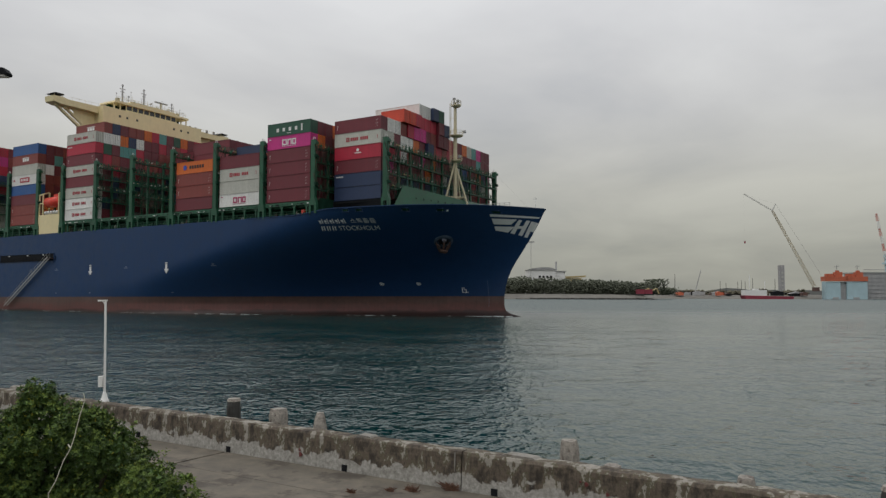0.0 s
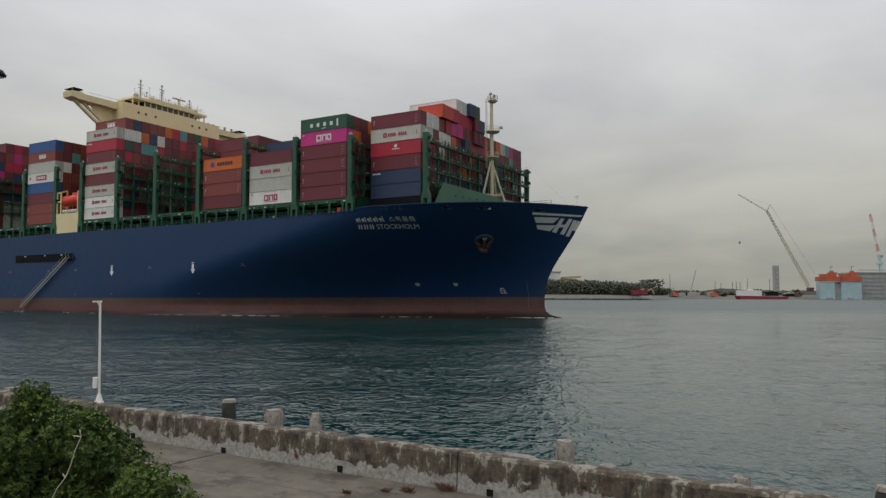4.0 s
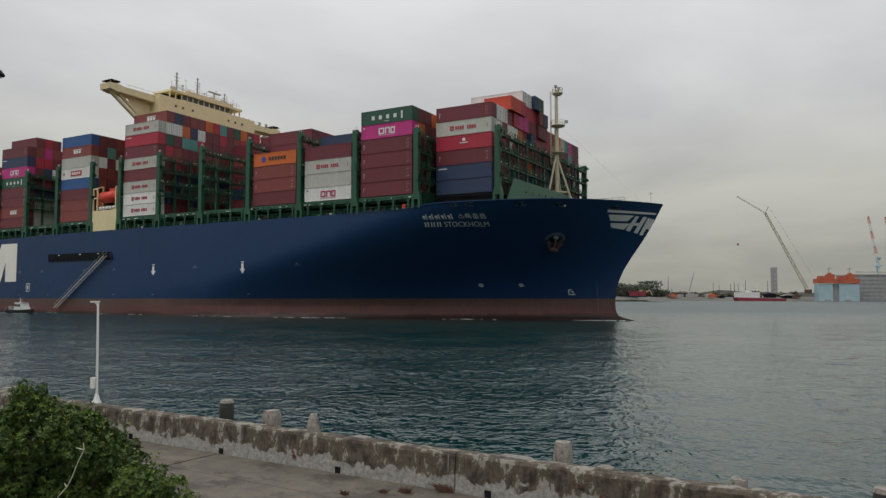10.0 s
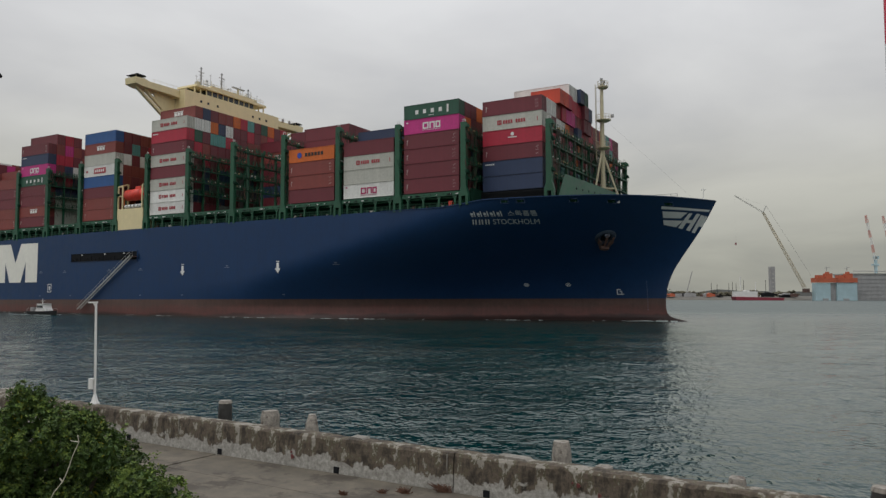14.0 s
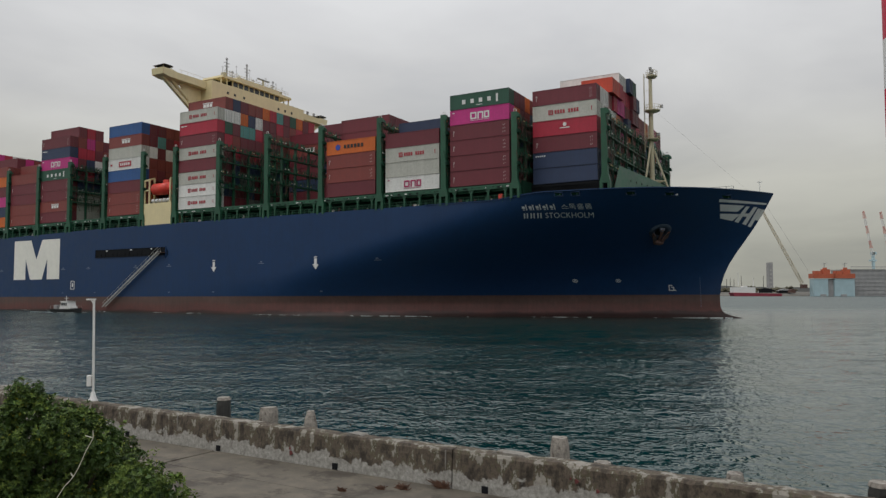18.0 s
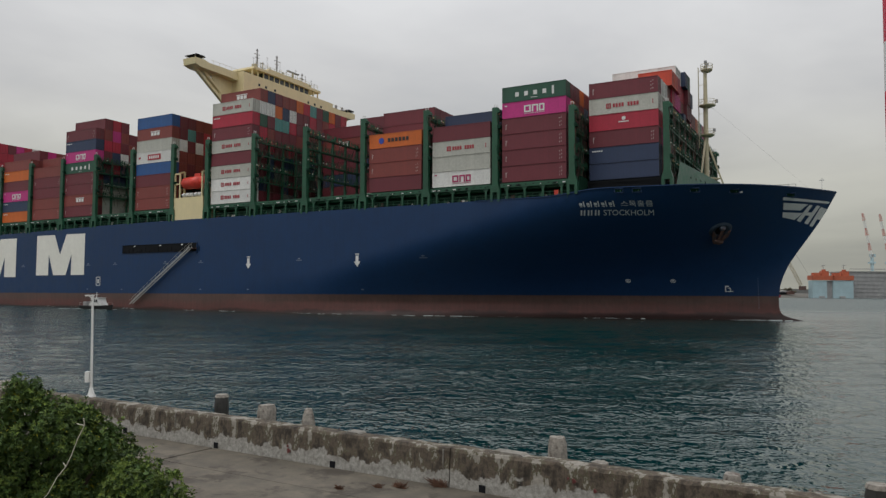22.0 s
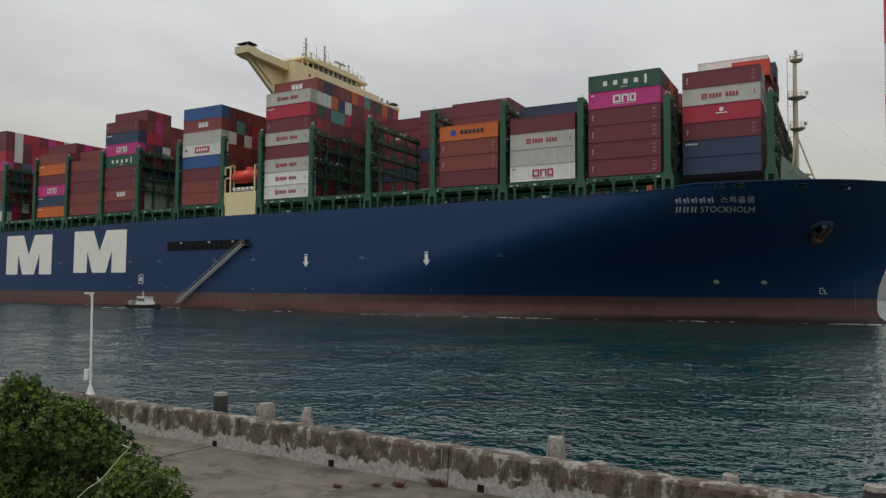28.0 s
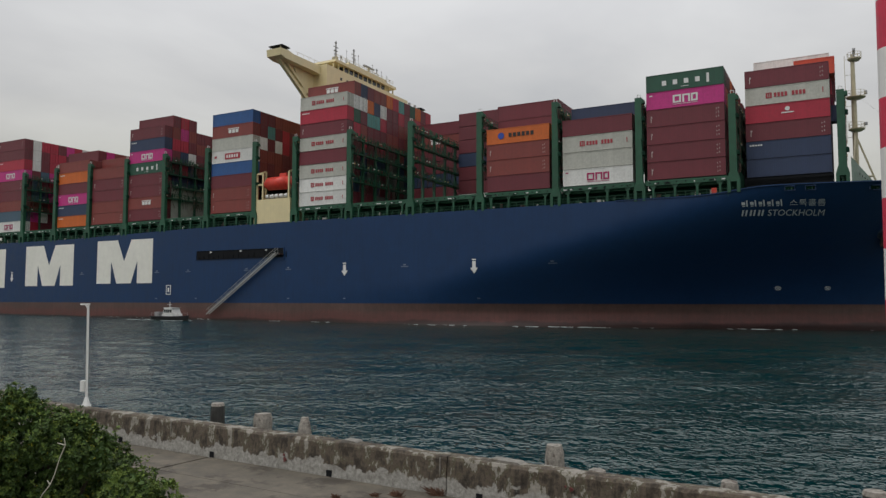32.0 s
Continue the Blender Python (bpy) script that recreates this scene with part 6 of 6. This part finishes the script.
# ---- pilot boat ----
def launch():
    ob = tagged(new("pilot_boat"), "small white pilot launch with a dark hull", "boat")
    hull = Build()
    pts = [(-7, 1.9), (-6.5, 2.1), (0, 2.2), (4, 1.7), (6.2, 0.8), (7.2, 0.05)]
    v = []
    for x, w in pts:
        sheer = 1.1 + 0.03 * max(0, x) ** 1.5 * 0.6
        v += [(x, -w, sheer), (x * 0.94, -w * 0.75, -0.4), (x * 0.94, w * 0.75, -0.4), (x, w, sheer)]
    f = []
    for i in range(len(pts) - 1):
        a = 4 * i
        f += [(a, a + 4, a + 5, a + 1), (a + 1, a + 5, a + 6, a + 2), (a + 2, a + 6, a + 7, a + 3), (a + 3, a + 7, a + 4, a)]
    hull.add(v, f + [(0, 1, 2, 3)])
    part("boat_hull", hull, MAT["black"], ob, "black hull")
    part("fender", Build().bar((-7, -2.15, 1.0), (3.8, -1.95, 1.05), 0.25).bar((-7, 2.15, 1.0), (3.8, 1.95, 1.05), 0.25), MAT["black"], ob)
    cab = part("cabin", Build().prism([(-2.6, 1.1), (2.9, 1.1), (2.6, 1.8), (2.2, 1.95), (1.5, 3.4), (-1.6, 3.4), (-2.0, 1.95)], -1.45, 1.45), MAT["white"], ob, "white wheelhouse")
    for k in range(4):
        x = -1.3 + 0.85 * k
        for s in (-1, 1):
            part("cabin_window", Build().box(x - 0.34, x + 0.34, s * 1.46 - 0.02, s * 1.46 + 0.02, 2.15, 3.0), MAT["glass"], cab)
    part("cabin_roof", Build().box(-1.9, 1.8, -1.55, 1.55, 3.4, 3.52), MAT["white"], ob)
    part("boat_mast", Build().tube((-0.8, 0, 3.4), (-0.9, 0, 5.2), 0.14, 0.06, 6).bar((-0.8, -0.8, 4.4), (-0.8, 0.8, 4.4), 0.08), MAT["white"], ob)
    b = Build()
    for s in (-1, 1):
        for k in range(6):
            b.bar((-6.5 + 2.2 * k, s * 1.8, 1.1), (-6.5 + 2.2 * k, s * 1.8, 2.0), 0.05)
        b.bar((-6.5, s * 1.8, 2.0), (4.5, s * 1.6, 2.0), 0.05)
    part("boat_rail", b, MAT["steel"], ob)
    part("outboard_gear", Build().box(-6.2, -4.4, -0.9, 0.9, 1.1, 2.3), MAT["grey"], ob)
    w = Build()
    r = random.Random(2)
    for k in range(26):
        x, y = r.uniform(-16, 7), r.choice((-1, 1)) * r.uniform(1.8, 2.6)
        w.prism([(x + r.uniform(0.5, 1.5) * math.cos(a), y + 0.12 * math.sin(a)) for a in (0, 1, 2, 3, 4, 5)], -0.05, 0.04, axis="z")
    part("wake_foam", w, MAT["foam"], ob)
    ob.scale = (0.72, 0.74, 0.76)
    return ob


pilot_boat = launch()


# ---- the far shore ----
BEFORE = set(bpy.data.objects)
def lattice(name, p, q, w, n, mat, parent):
    """A square lattice boom of four chords and zigzag lacing."""
    p, q = Vector(p), Vector(q)
    d = (q - p).normalized()
    a = d.cross(Vector((0, 1, 0))).normalized()
    c = a.cross(d).normalized()
    b = Build()
    off = [(-1, -1), (1, -1), (1, 1), (-1, 1)]
    for s, k in off:
        b.bar(p + (s * a + k * c) * w / 2, q + (s * a + k * c) * w * 0.3, w * 0.13)
    for i in range(n):
        for j in range(4):
            s0, s1 = off[j], off[(j + 1) % 4]
            u0, u1 = i / n, (i + 1) / n
            w0, w1 = w / 2 * (1 - 0.4 * u0), w / 2 * (1 - 0.4 * u1)
            b.bar(p.lerp(q, u0) + (s0[0] * a + s0[1] * c) * w0, p.lerp(q, u1) + (s1[0] * a + s1[1] * c) * w1, w * 0.06)
    return part(name, b, mat, parent)


def far_shore():
    sand = material("grey_shore", (0.135, 0.128, 0.110), 0.95, grain=0.15, vary=0.25, bump=0.2)
    rock = material("dark_rubble", (0.06, 0.06, 0.055), 0.9, grain=0.6, vary=0.5, bump=0.4)
    # tree green lightened and greyed to include the haze
    wood = material("hazed_foliage", (0.088, 0.098, 0.068), 0.9, grain=0.25, vary=0.3, bump=0.3)
    # one sheet of land that rises gently from the water's edge
    b = Build()
    xs = [-900 + 30 * i for i in range(100)]
    edge = lambda x: 608 + 195 * smooth_step(165, 235, x) + 30 * smooth_step(400, 1200, x) + 6 * noise.noise((x * 0.02, 0, 0))
    rows = ((0, -2.5), (2, 0.9), (14, 2.2), (34, 4.6), (60, 5.4), (200, 6.0), (1900, 7.0))
    v = [(x, edge(x) + d, z + (0.35 * noise.noise((x * 0.06, d * 0.1, 2)) if d else 0)) for d, z in rows for x in xs]
    n = len(xs)
    b.add(v, [(r * n + i, r * n + i + 1, (r + 1) * n + i + 1, (r + 1) * n + i) for r in range(len(rows) - 1) for i in range(n - 1)])
    thing("far_land", "low grey far shore with bare ground", "shore", kind="structure", build=b, mat=sand, smooth=True)
    r = random.Random(3)
    m = Build()
    for k in range(520):
        u = r.random()
        x, y = 60 + 112 * u, 594 + r.uniform(-5, 9) + 3 * u
        s = r.uniform(0.6, 1.9)
        m.prism([(x + s * r.uniform(0.7, 1.3) * math.cos(a), y + s * r.uniform(0.7, 1.3) * math.sin(a)) for a in (0, 1.1, 2.3, 3.4, 4.5, 5.4)], -1, r.uniform(0.5, 2.0) * (1.0 if u > 0.1 else 0.6), axis="z")
    thing("rubble_mole", "low dark rubble breakwater at the water's edge", "breakwater", kind="stuff", build=m, mat=rock)
    # belt of trees: clumps of leaves, taller to the left
    t = Build()
    for k in range(640):
        u = k / 640
        x = -20 + 225 * u + r.uniform(-2, 2)
        y = 652 + r.uniform(0, 40)
        h = (19 - 8.5 * u) * r.uniform(0.72, 1.06)
        if 0.935 < u < 0.965:
            h = 14.5
        if u > 0.965:
            h *= 0.6
        for j in range(30):
            cx, cy, cz, s = x + r.gauss(0, 2.2), y + r.gauss(0, 2), 5.0 + h * r.uniform(0.0, 0.95) ** 0.8, r.uniform(0.45, 1.0)
            n = 5
            v = [(cx, cy, cz + s * 0.9)] + [(cx + s * r.uniform(0.6, 1.4) * math.cos(2 * math.pi * i / n), cy + s * math.sin(2 * math.pi * i / n), cz + s * r.uniform(-0.4, 0.4)) for i in range(n)] + [(cx, cy, cz - s * 0.9)]
            t.add(v, [(0, 1 + i, 1 + (i + 1) % n) for i in range(n)] + [(n + 1, 1 + (i + 1) % n, 1 + i) for i in range(n)])
    thing("far_woods", "dense dark green belt of trees on the far shore", "trees", kind="stuff", build=t, mat=wood)
    hall = tagged(new("warehouse"), "white far warehouse with a low curved roof", "building")
    hall.matrix_basis = pose(81, 715, 5)
    part("wall", Build().box(0, 26, -12, 12, 0, 23.0), MAT["white"], hall)
    part("side_wall", Build().box(26, 36, -8, 12, 0, 21.5), MAT["white"], hall)
    part("roof", Build().prism([(-1, 23), (27, 23), (24, 24.6), (19, 25.6), (12, 25.4), (3, 24.2)], -13, 13), MAT["grey"], hall)
    part("side_roof", Build().box(27, 37, -9, 13, 21.5, 22.2), MAT["grey"], hall)
    part("chimney", Build().tube((28.5, 0, 22), (28.5, 0, 31.5), 0.8, n=8), MAT["grey"], hall)
    for k in range(4):
        part("window", Build().box(10 + 3.6 * k, 12.2 + 3.6 * k, -12.2, -12, 15.5, 17.5), MAT["dark"], hall)
    annex = tagged(new("yellow_shed"), "low yellow shed beside the far warehouse", "building")
    annex.matrix_basis = pose(118, 715, 5)
    part("wall", Build().box(0, 15, -6, 6, 0, 15.5), MAT["yellow"], annex)
    part("roof", Build().prism([(-1, 15.5), (19, 16.5), (19, 18), (-1, 17)], -7, 7), MAT["yellow"], annex)
    pl = tagged(new("floodlight_mast"), "tall slim floodlight mast on the far shore", "mast")
    pl.matrix_basis = pose(83.5, 700, 5)
    part("pole", Build().tube((0, 0, 0), (0, 0, 49), 0.4, 0.25, 6), MAT["steel"], pl)
    part("lamp_frame", Build().box(-3.2, 3.2, -0.4, 0.4, 48.6, 50), MAT["steel"], pl)


far_shore()


def dockyard():
    D = 800
    # floating dock caissons
    for a, c in ((412.23, 434.86), (434.86, 456.88)):
        ob = tagged(new("floating_dock"), "light blue floating dock tower with an orange upper deck", "dock", "dock towers")
        ob.matrix_basis = pose(a, D, 0)
        w = c - a
        part("dock_wall", Build().box(0, w - 7, -4, 5, -2, 19.75), MAT["lightblue"], ob)
        part("dock_side", Build().box(w - 7, w, -2, 5, -2, 19.75), MAT["grey"], ob) if a < 430 else part("dock_side", Build().box(w - 7, w, -4, 5, -2, 19.75), MAT["lightblue"], ob)
        up = part("upper_deck", Build().box(-0.6, w + 0.2, -5, 6, 20.36, 25.26), MAT["orangepaint"], ob, "orange upper deck")
        part("deck_house", Build().box(w * 0.12, w * 0.4, -3, 4, 25.26, 28.31).box(w * 0.5, w * 0.85, -2, 3, 25.26, 30.15).box(w * 0.58, w * 0.72, -1, 2, 30.15, 31.98), MAT["orangepaint"], up)
        part("dock_crane", Build().bar((w * 0.62, 0, 32.60), (w * 0.62, 0, 37.49), 0.6).bar((w * 0.5, 0, 35.65), (w * 0.78, 0, 36.88), 0.5), MAT["steel"], up)
        part("porch", Build().box(w * 0.3, w * 0.55, -6, -4, -1, 3), MAT["grey"], ob)
    ob = tagged(new("quay_hall"), "long grey corrugated steel wall beside the dock", "building")
    ob.matrix_basis = pose(457.49, D + 4, 0)
    part("wall", Build().box(0, 260, 0, 40, -2, 29.54), MAT["grey"], ob)
    part("eave", Build().box(-0.5, 261, -0.8, 41, 29.54, 30.76), MAT["steel"], ob)
    c = Build()
    for i in range(9):
        c.box(0, 260, -0.35, 0, -1 + i * 4.2, -0.3 + i * 4.2)
    part("rib", c, MAT["grey"], ob)
    # crawler crane with a fly jib
    cr = tagged(new("crawler_crane"), "yellow lattice crawler crane with a long raised boom", "crane")
    foot, head = (404.89, D + 6, 14.25), (360.86, D + 6, 97.43)
    part("crane_body", Build().box(403.06, 407.34, D, D + 8, 9.35, 13.64), MAT["rust"], cr)
    lattice("boom", foot, head, 2.6, 26, MAT["buff"], cr)
    lattice("jib", head, (329.66, D + 6, 115.78), 1.1, 12, MAT["steel"], cr)
    part("jib_strut", Build().bar(head, (364.53, D + 6, 104.77), 0.7), MAT["steel"], cr)
    part("pendant", Build().bar((364.53, D + 6, 104.77), (412.23, D + 6, 27.70), 0.18).bar((364.53, D + 6, 104.77), (329.66, D + 6, 115.78), 0.06), MAT["steel"], cr)
    part("hook_line", Build().bar((329.66, D + 6, 115.78), (329.97, D + 6, 63.18), 0.03), MAT["steel"], cr)
    part("hook_block", Build().box(329.48, 330.52, D + 5, D + 7, 61.34, 63.79), MAT["redhull"], cr)
    # two striped jib cranes beyond
    pale_red = material("pale_red_paint", (0.50, 0.16, 0.13), 0.6, grain=0.4)
    for east, top in ((470.95, 93.76), (489.91, 93.15)):
        tc = tagged(new("harbour_crane"), "pale green harbour crane with a red and white jib", "crane", "harbour cranes")
        d0 = D + 46
        far = d0 / D
        part("tower", Build().box((east + 9.17) * far, (east + 11.31) * far, d0, d0 + 3, 0, 48.50 * far).box((east + 6.73) * far, (east + 12.84) * far, d0 - 1, d0 + 4, 38.71 * far, 40.55 * far).box((east + 7.95) * far, (east + 13.46) * far, d0, d0 + 3, 46.05 * far, 49.11 * far), MAT["lightblue"], tc)
        for j in range(6):
            u, w = j / 6, (j + 1) / 6
            p, q = Vector(((east + 9.17) * far, d0, 44.83 * far)), Vector((east * far, d0, top * far))
            lattice("jib_length", p.lerp(q, u), p.lerp(q, w), 2.2, 4, pale_red if j % 2 else MAT["white"], tc)
    # block tower far behind
    bl = tagged(new("apartment_tower"), "slim grey far tower block", "building")
    bl.matrix_basis = pose(364.53 * 1.15, D + 120, 0)
    w = 369.42 - 363.30
    part("wall", Build().box(0, w, 0, 5, 0, 37.49 * 1.13), MAT["grey"], bl)
    # grey panes: haze over the dark glass is put into the colour
    for i in range(6):
        part("window", Build().box(w * 0.38, w * 0.75, -0.2, 0, 6 + 5.2 * i, 8.0 + 5.2 * i), MAT["steel"], bl)
    # red and white barge along the shore
    bg = tagged(new("work_barge"), "red-hulled work barge with a white deckhouse", "barge")
    bg.matrix_basis = pose(325.38 * 0.97, D - 24, 0)
    part("barge_hull", Build().prism([(0, -1), (48.0, -1), (50.0, 3.6), (-2, 4.6), (-1, 2)], -6, 6), MAT["redhull"], bg)
    part("deckhouse", Build().box(-1, 22, -5, 5, 3.8, 10.2).box(10, 14, -4, 4, 10.2, 11.6), MAT["white"], bg)
    part("deck_mast", Build().tube((6, 0, 12), (6, 0, 26), 0.35, n=6).tube((22, 0, 11), (22, 0, 20), 0.3, n=6), MAT["white"], bg)
    r = random.Random(9)
    # low sheds, machines and stores along the shore
    for i in range(26):
        east = r.uniform(251.38, 407.34)
        w, h = r.uniform(4, 14), r.uniform(2, 5.5)
        ob = tagged(new("shore_shed"), "small far shed or stack of stores on the shore", "shed", "sheds on the far shore")
        ob.matrix_basis = pose(east, D + r.uniform(25, 60), 4.4)
        part("body", Build().prism([(0, 0), (w, 0), (w, h * 0.8), (w * 0.5, h), (0, h * 0.8)], -3, 3), MAT[r.choice(("white", "grey", "rust", "orangepaint", "grey", "grey", "dark"))], ob)
    for east, h in ((266.67, 24.43), (343.12, 17.09), (347.40, 15.86), (355.96, 19.53), (381.65, 19.53), (338.84, 15.86), (325.38, 14.64), (318.65, 16.47)):
        ob = tagged(new("lamp_mast"), "thin far lamp mast", "mast", "far masts")
        ob.matrix_basis = pose(east, D + 50, 4.5)
        part("pole", Build().tube((0, 0, 0), (0, 0, h), 0.32, 0.22, 5), MAT["dark"], ob)
    ob = tagged(new("small_crane"), "small far crane with a raised boom", "crane")
    ob.matrix_basis = pose(286.24, D + 40, 4.5)
    part("crane_body", Build().box(-4, 3, -2, 2, 0, 4), MAT["dark"], ob)
    part("boom", Build().bar((0, 0, 3), (7, 0, 33.21 - 4.5), 0.7), MAT["grey"], ob)
    for east in (169.26, 176.06):
        ob = tagged(new("excavator"), "orange far excavator on the shore", "excavator", "excavators on the shore")
        ob.matrix_basis = pose(east, 634, 4.3)
        part("body", Build().box(-3.5, 3, -2, 2, 1.2, 5.0), MAT["redhull"], ob)
        part("track", Build().box(-4, 4, -2.4, 2.4, 0, 1.2), MAT["black"], ob)
        part("arm", Build().bar((3, 0, 4), (7, 0, 6), 0.9).bar((7, 0, 6), (9, 0, 1.5), 0.8), MAT["yellow"], ob)
    # scrub and heaps behind the shore
    scrub = material("dull_brown_scrub", (0.085, 0.078, 0.050), 0.9, grain=0.3, vary=0.4, bump=0.2)
    b = Build()
    for i in range(900):
        east = r.uniform(205.50, 419.57)
        cx, cy, s = east, D + r.uniform(45, 80), r.uniform(1.0, 2.6)
        cz = 4.5 + r.uniform(0, 1) * (5.0 + 4.0 * noise.noise((east * 0.05, 1, 0)))
        m = 6
        v = [(cx, cy, cz + s * 0.8)] + [(cx + s * r.uniform(0.7, 1.6) * math.cos(2 * math.pi * j / m), cy + s * math.sin(2 * math.pi * j / m), cz + s * r.uniform(-0.3, 0.3)) for j in range(m)] + [(cx, cy, cz - s * 0.8)]
        b.add(v, [(0, 1 + j, 1 + (j + 1) % m) for j in range(m)] + [(m + 1, 1 + (j + 1) % m, 1 + j) for j in range(m)])
    thing("shore_scrub", "low dull brown scrub and heaps on the far shore", "scrub", kind="stuff", build=b, mat=scrub)
    # hills and town behind all, haze mixed into their grey
    hz = material("hazy_far_land", (0.15, 0.155, 0.15), 0.95, grain=0.02, vary=0.2, bump=0.0)
    b = Build()
    v, n = [], 120
    for i in range(n + 1):
        x = -900 + 2900 * i / n
        h = 16 + 7 * noise.noise((i * 0.35, 0, 4)) + 4 * noise.noise((i * 1.7, 2, 0))
        v += [(x, 1500, -2), (x, 1500, h)]
    b.add(v, [(2 * i, 2 * i + 2, 2 * i + 3, 2 * i + 1) for i in range(n)])
    thing("backdrop", "hazy low far shoreline", "shoreline", kind="structure", build=b, mat=hz)


dockyard()

# the far shore is laid out near at hand; set it out to its true distance and size
OUT = Matrix.Translation(EYE) @ Matrix.Scale(1.35, 4) @ Matrix.Translation((-EYE[0], -EYE[1], -EYE[2]))
for ob in [o for o in bpy.data.objects if o not in BEFORE and o.parent is None]:
    ob.matrix_basis = OUT @ ob.matrix_basis


def motions():
    for ob, m in MOVING:
        walk(ob, [(t, ship_pose(t) @ m) for t in (0, 8, 16, 24, 32)])
    walk(water, [(0, pose(0, 0, -0.5)), (32, pose(9.0, -6.0, -0.5))])
    walk(pilot_boat, [(t, ship_pose(t) @ pose(x, -41.5, -0.5 - (x + 80) * 0.0061, 0, TRIM, 0)) for t, x in ((0, -149.0), (7, -148.3), (13, -148.8), (18, -149.6), (23, -148.7), (32, -150.4))])
    # the twig sways in the wind: seconds, lean to the right, lean forward, twist (degrees)
    sway = ((0, 7.6, 12.6, -4), (2, 9.3, 28.2, 4), (6, 14.7, 28, 5), (8, 16.2, 28.9, 4), (10, 18.3, 28.8, 0), (12, 17.4, 28.3, -4), (14, 13.9, 28.8, 4), (17, 20.4, 27.1, 4), (19, 16.5, 23, -2),
            (21, 15.8, 23, 0), (23, 16.1, 22.9, 0), (25, 17.5, 22.8, 0), (28, 29.6, 21.3, 0), (29, 27, 21.5, 0), (30, 25.5, 20, 0), (30.5, 21, 20, 0), (32, 17, 26, -4))
    for twig in SWAY:
        walk(twig, [(t, pose(1.079, -1.196, 1.383, b, a, c)) for t, a, b, c in sway])


motions()
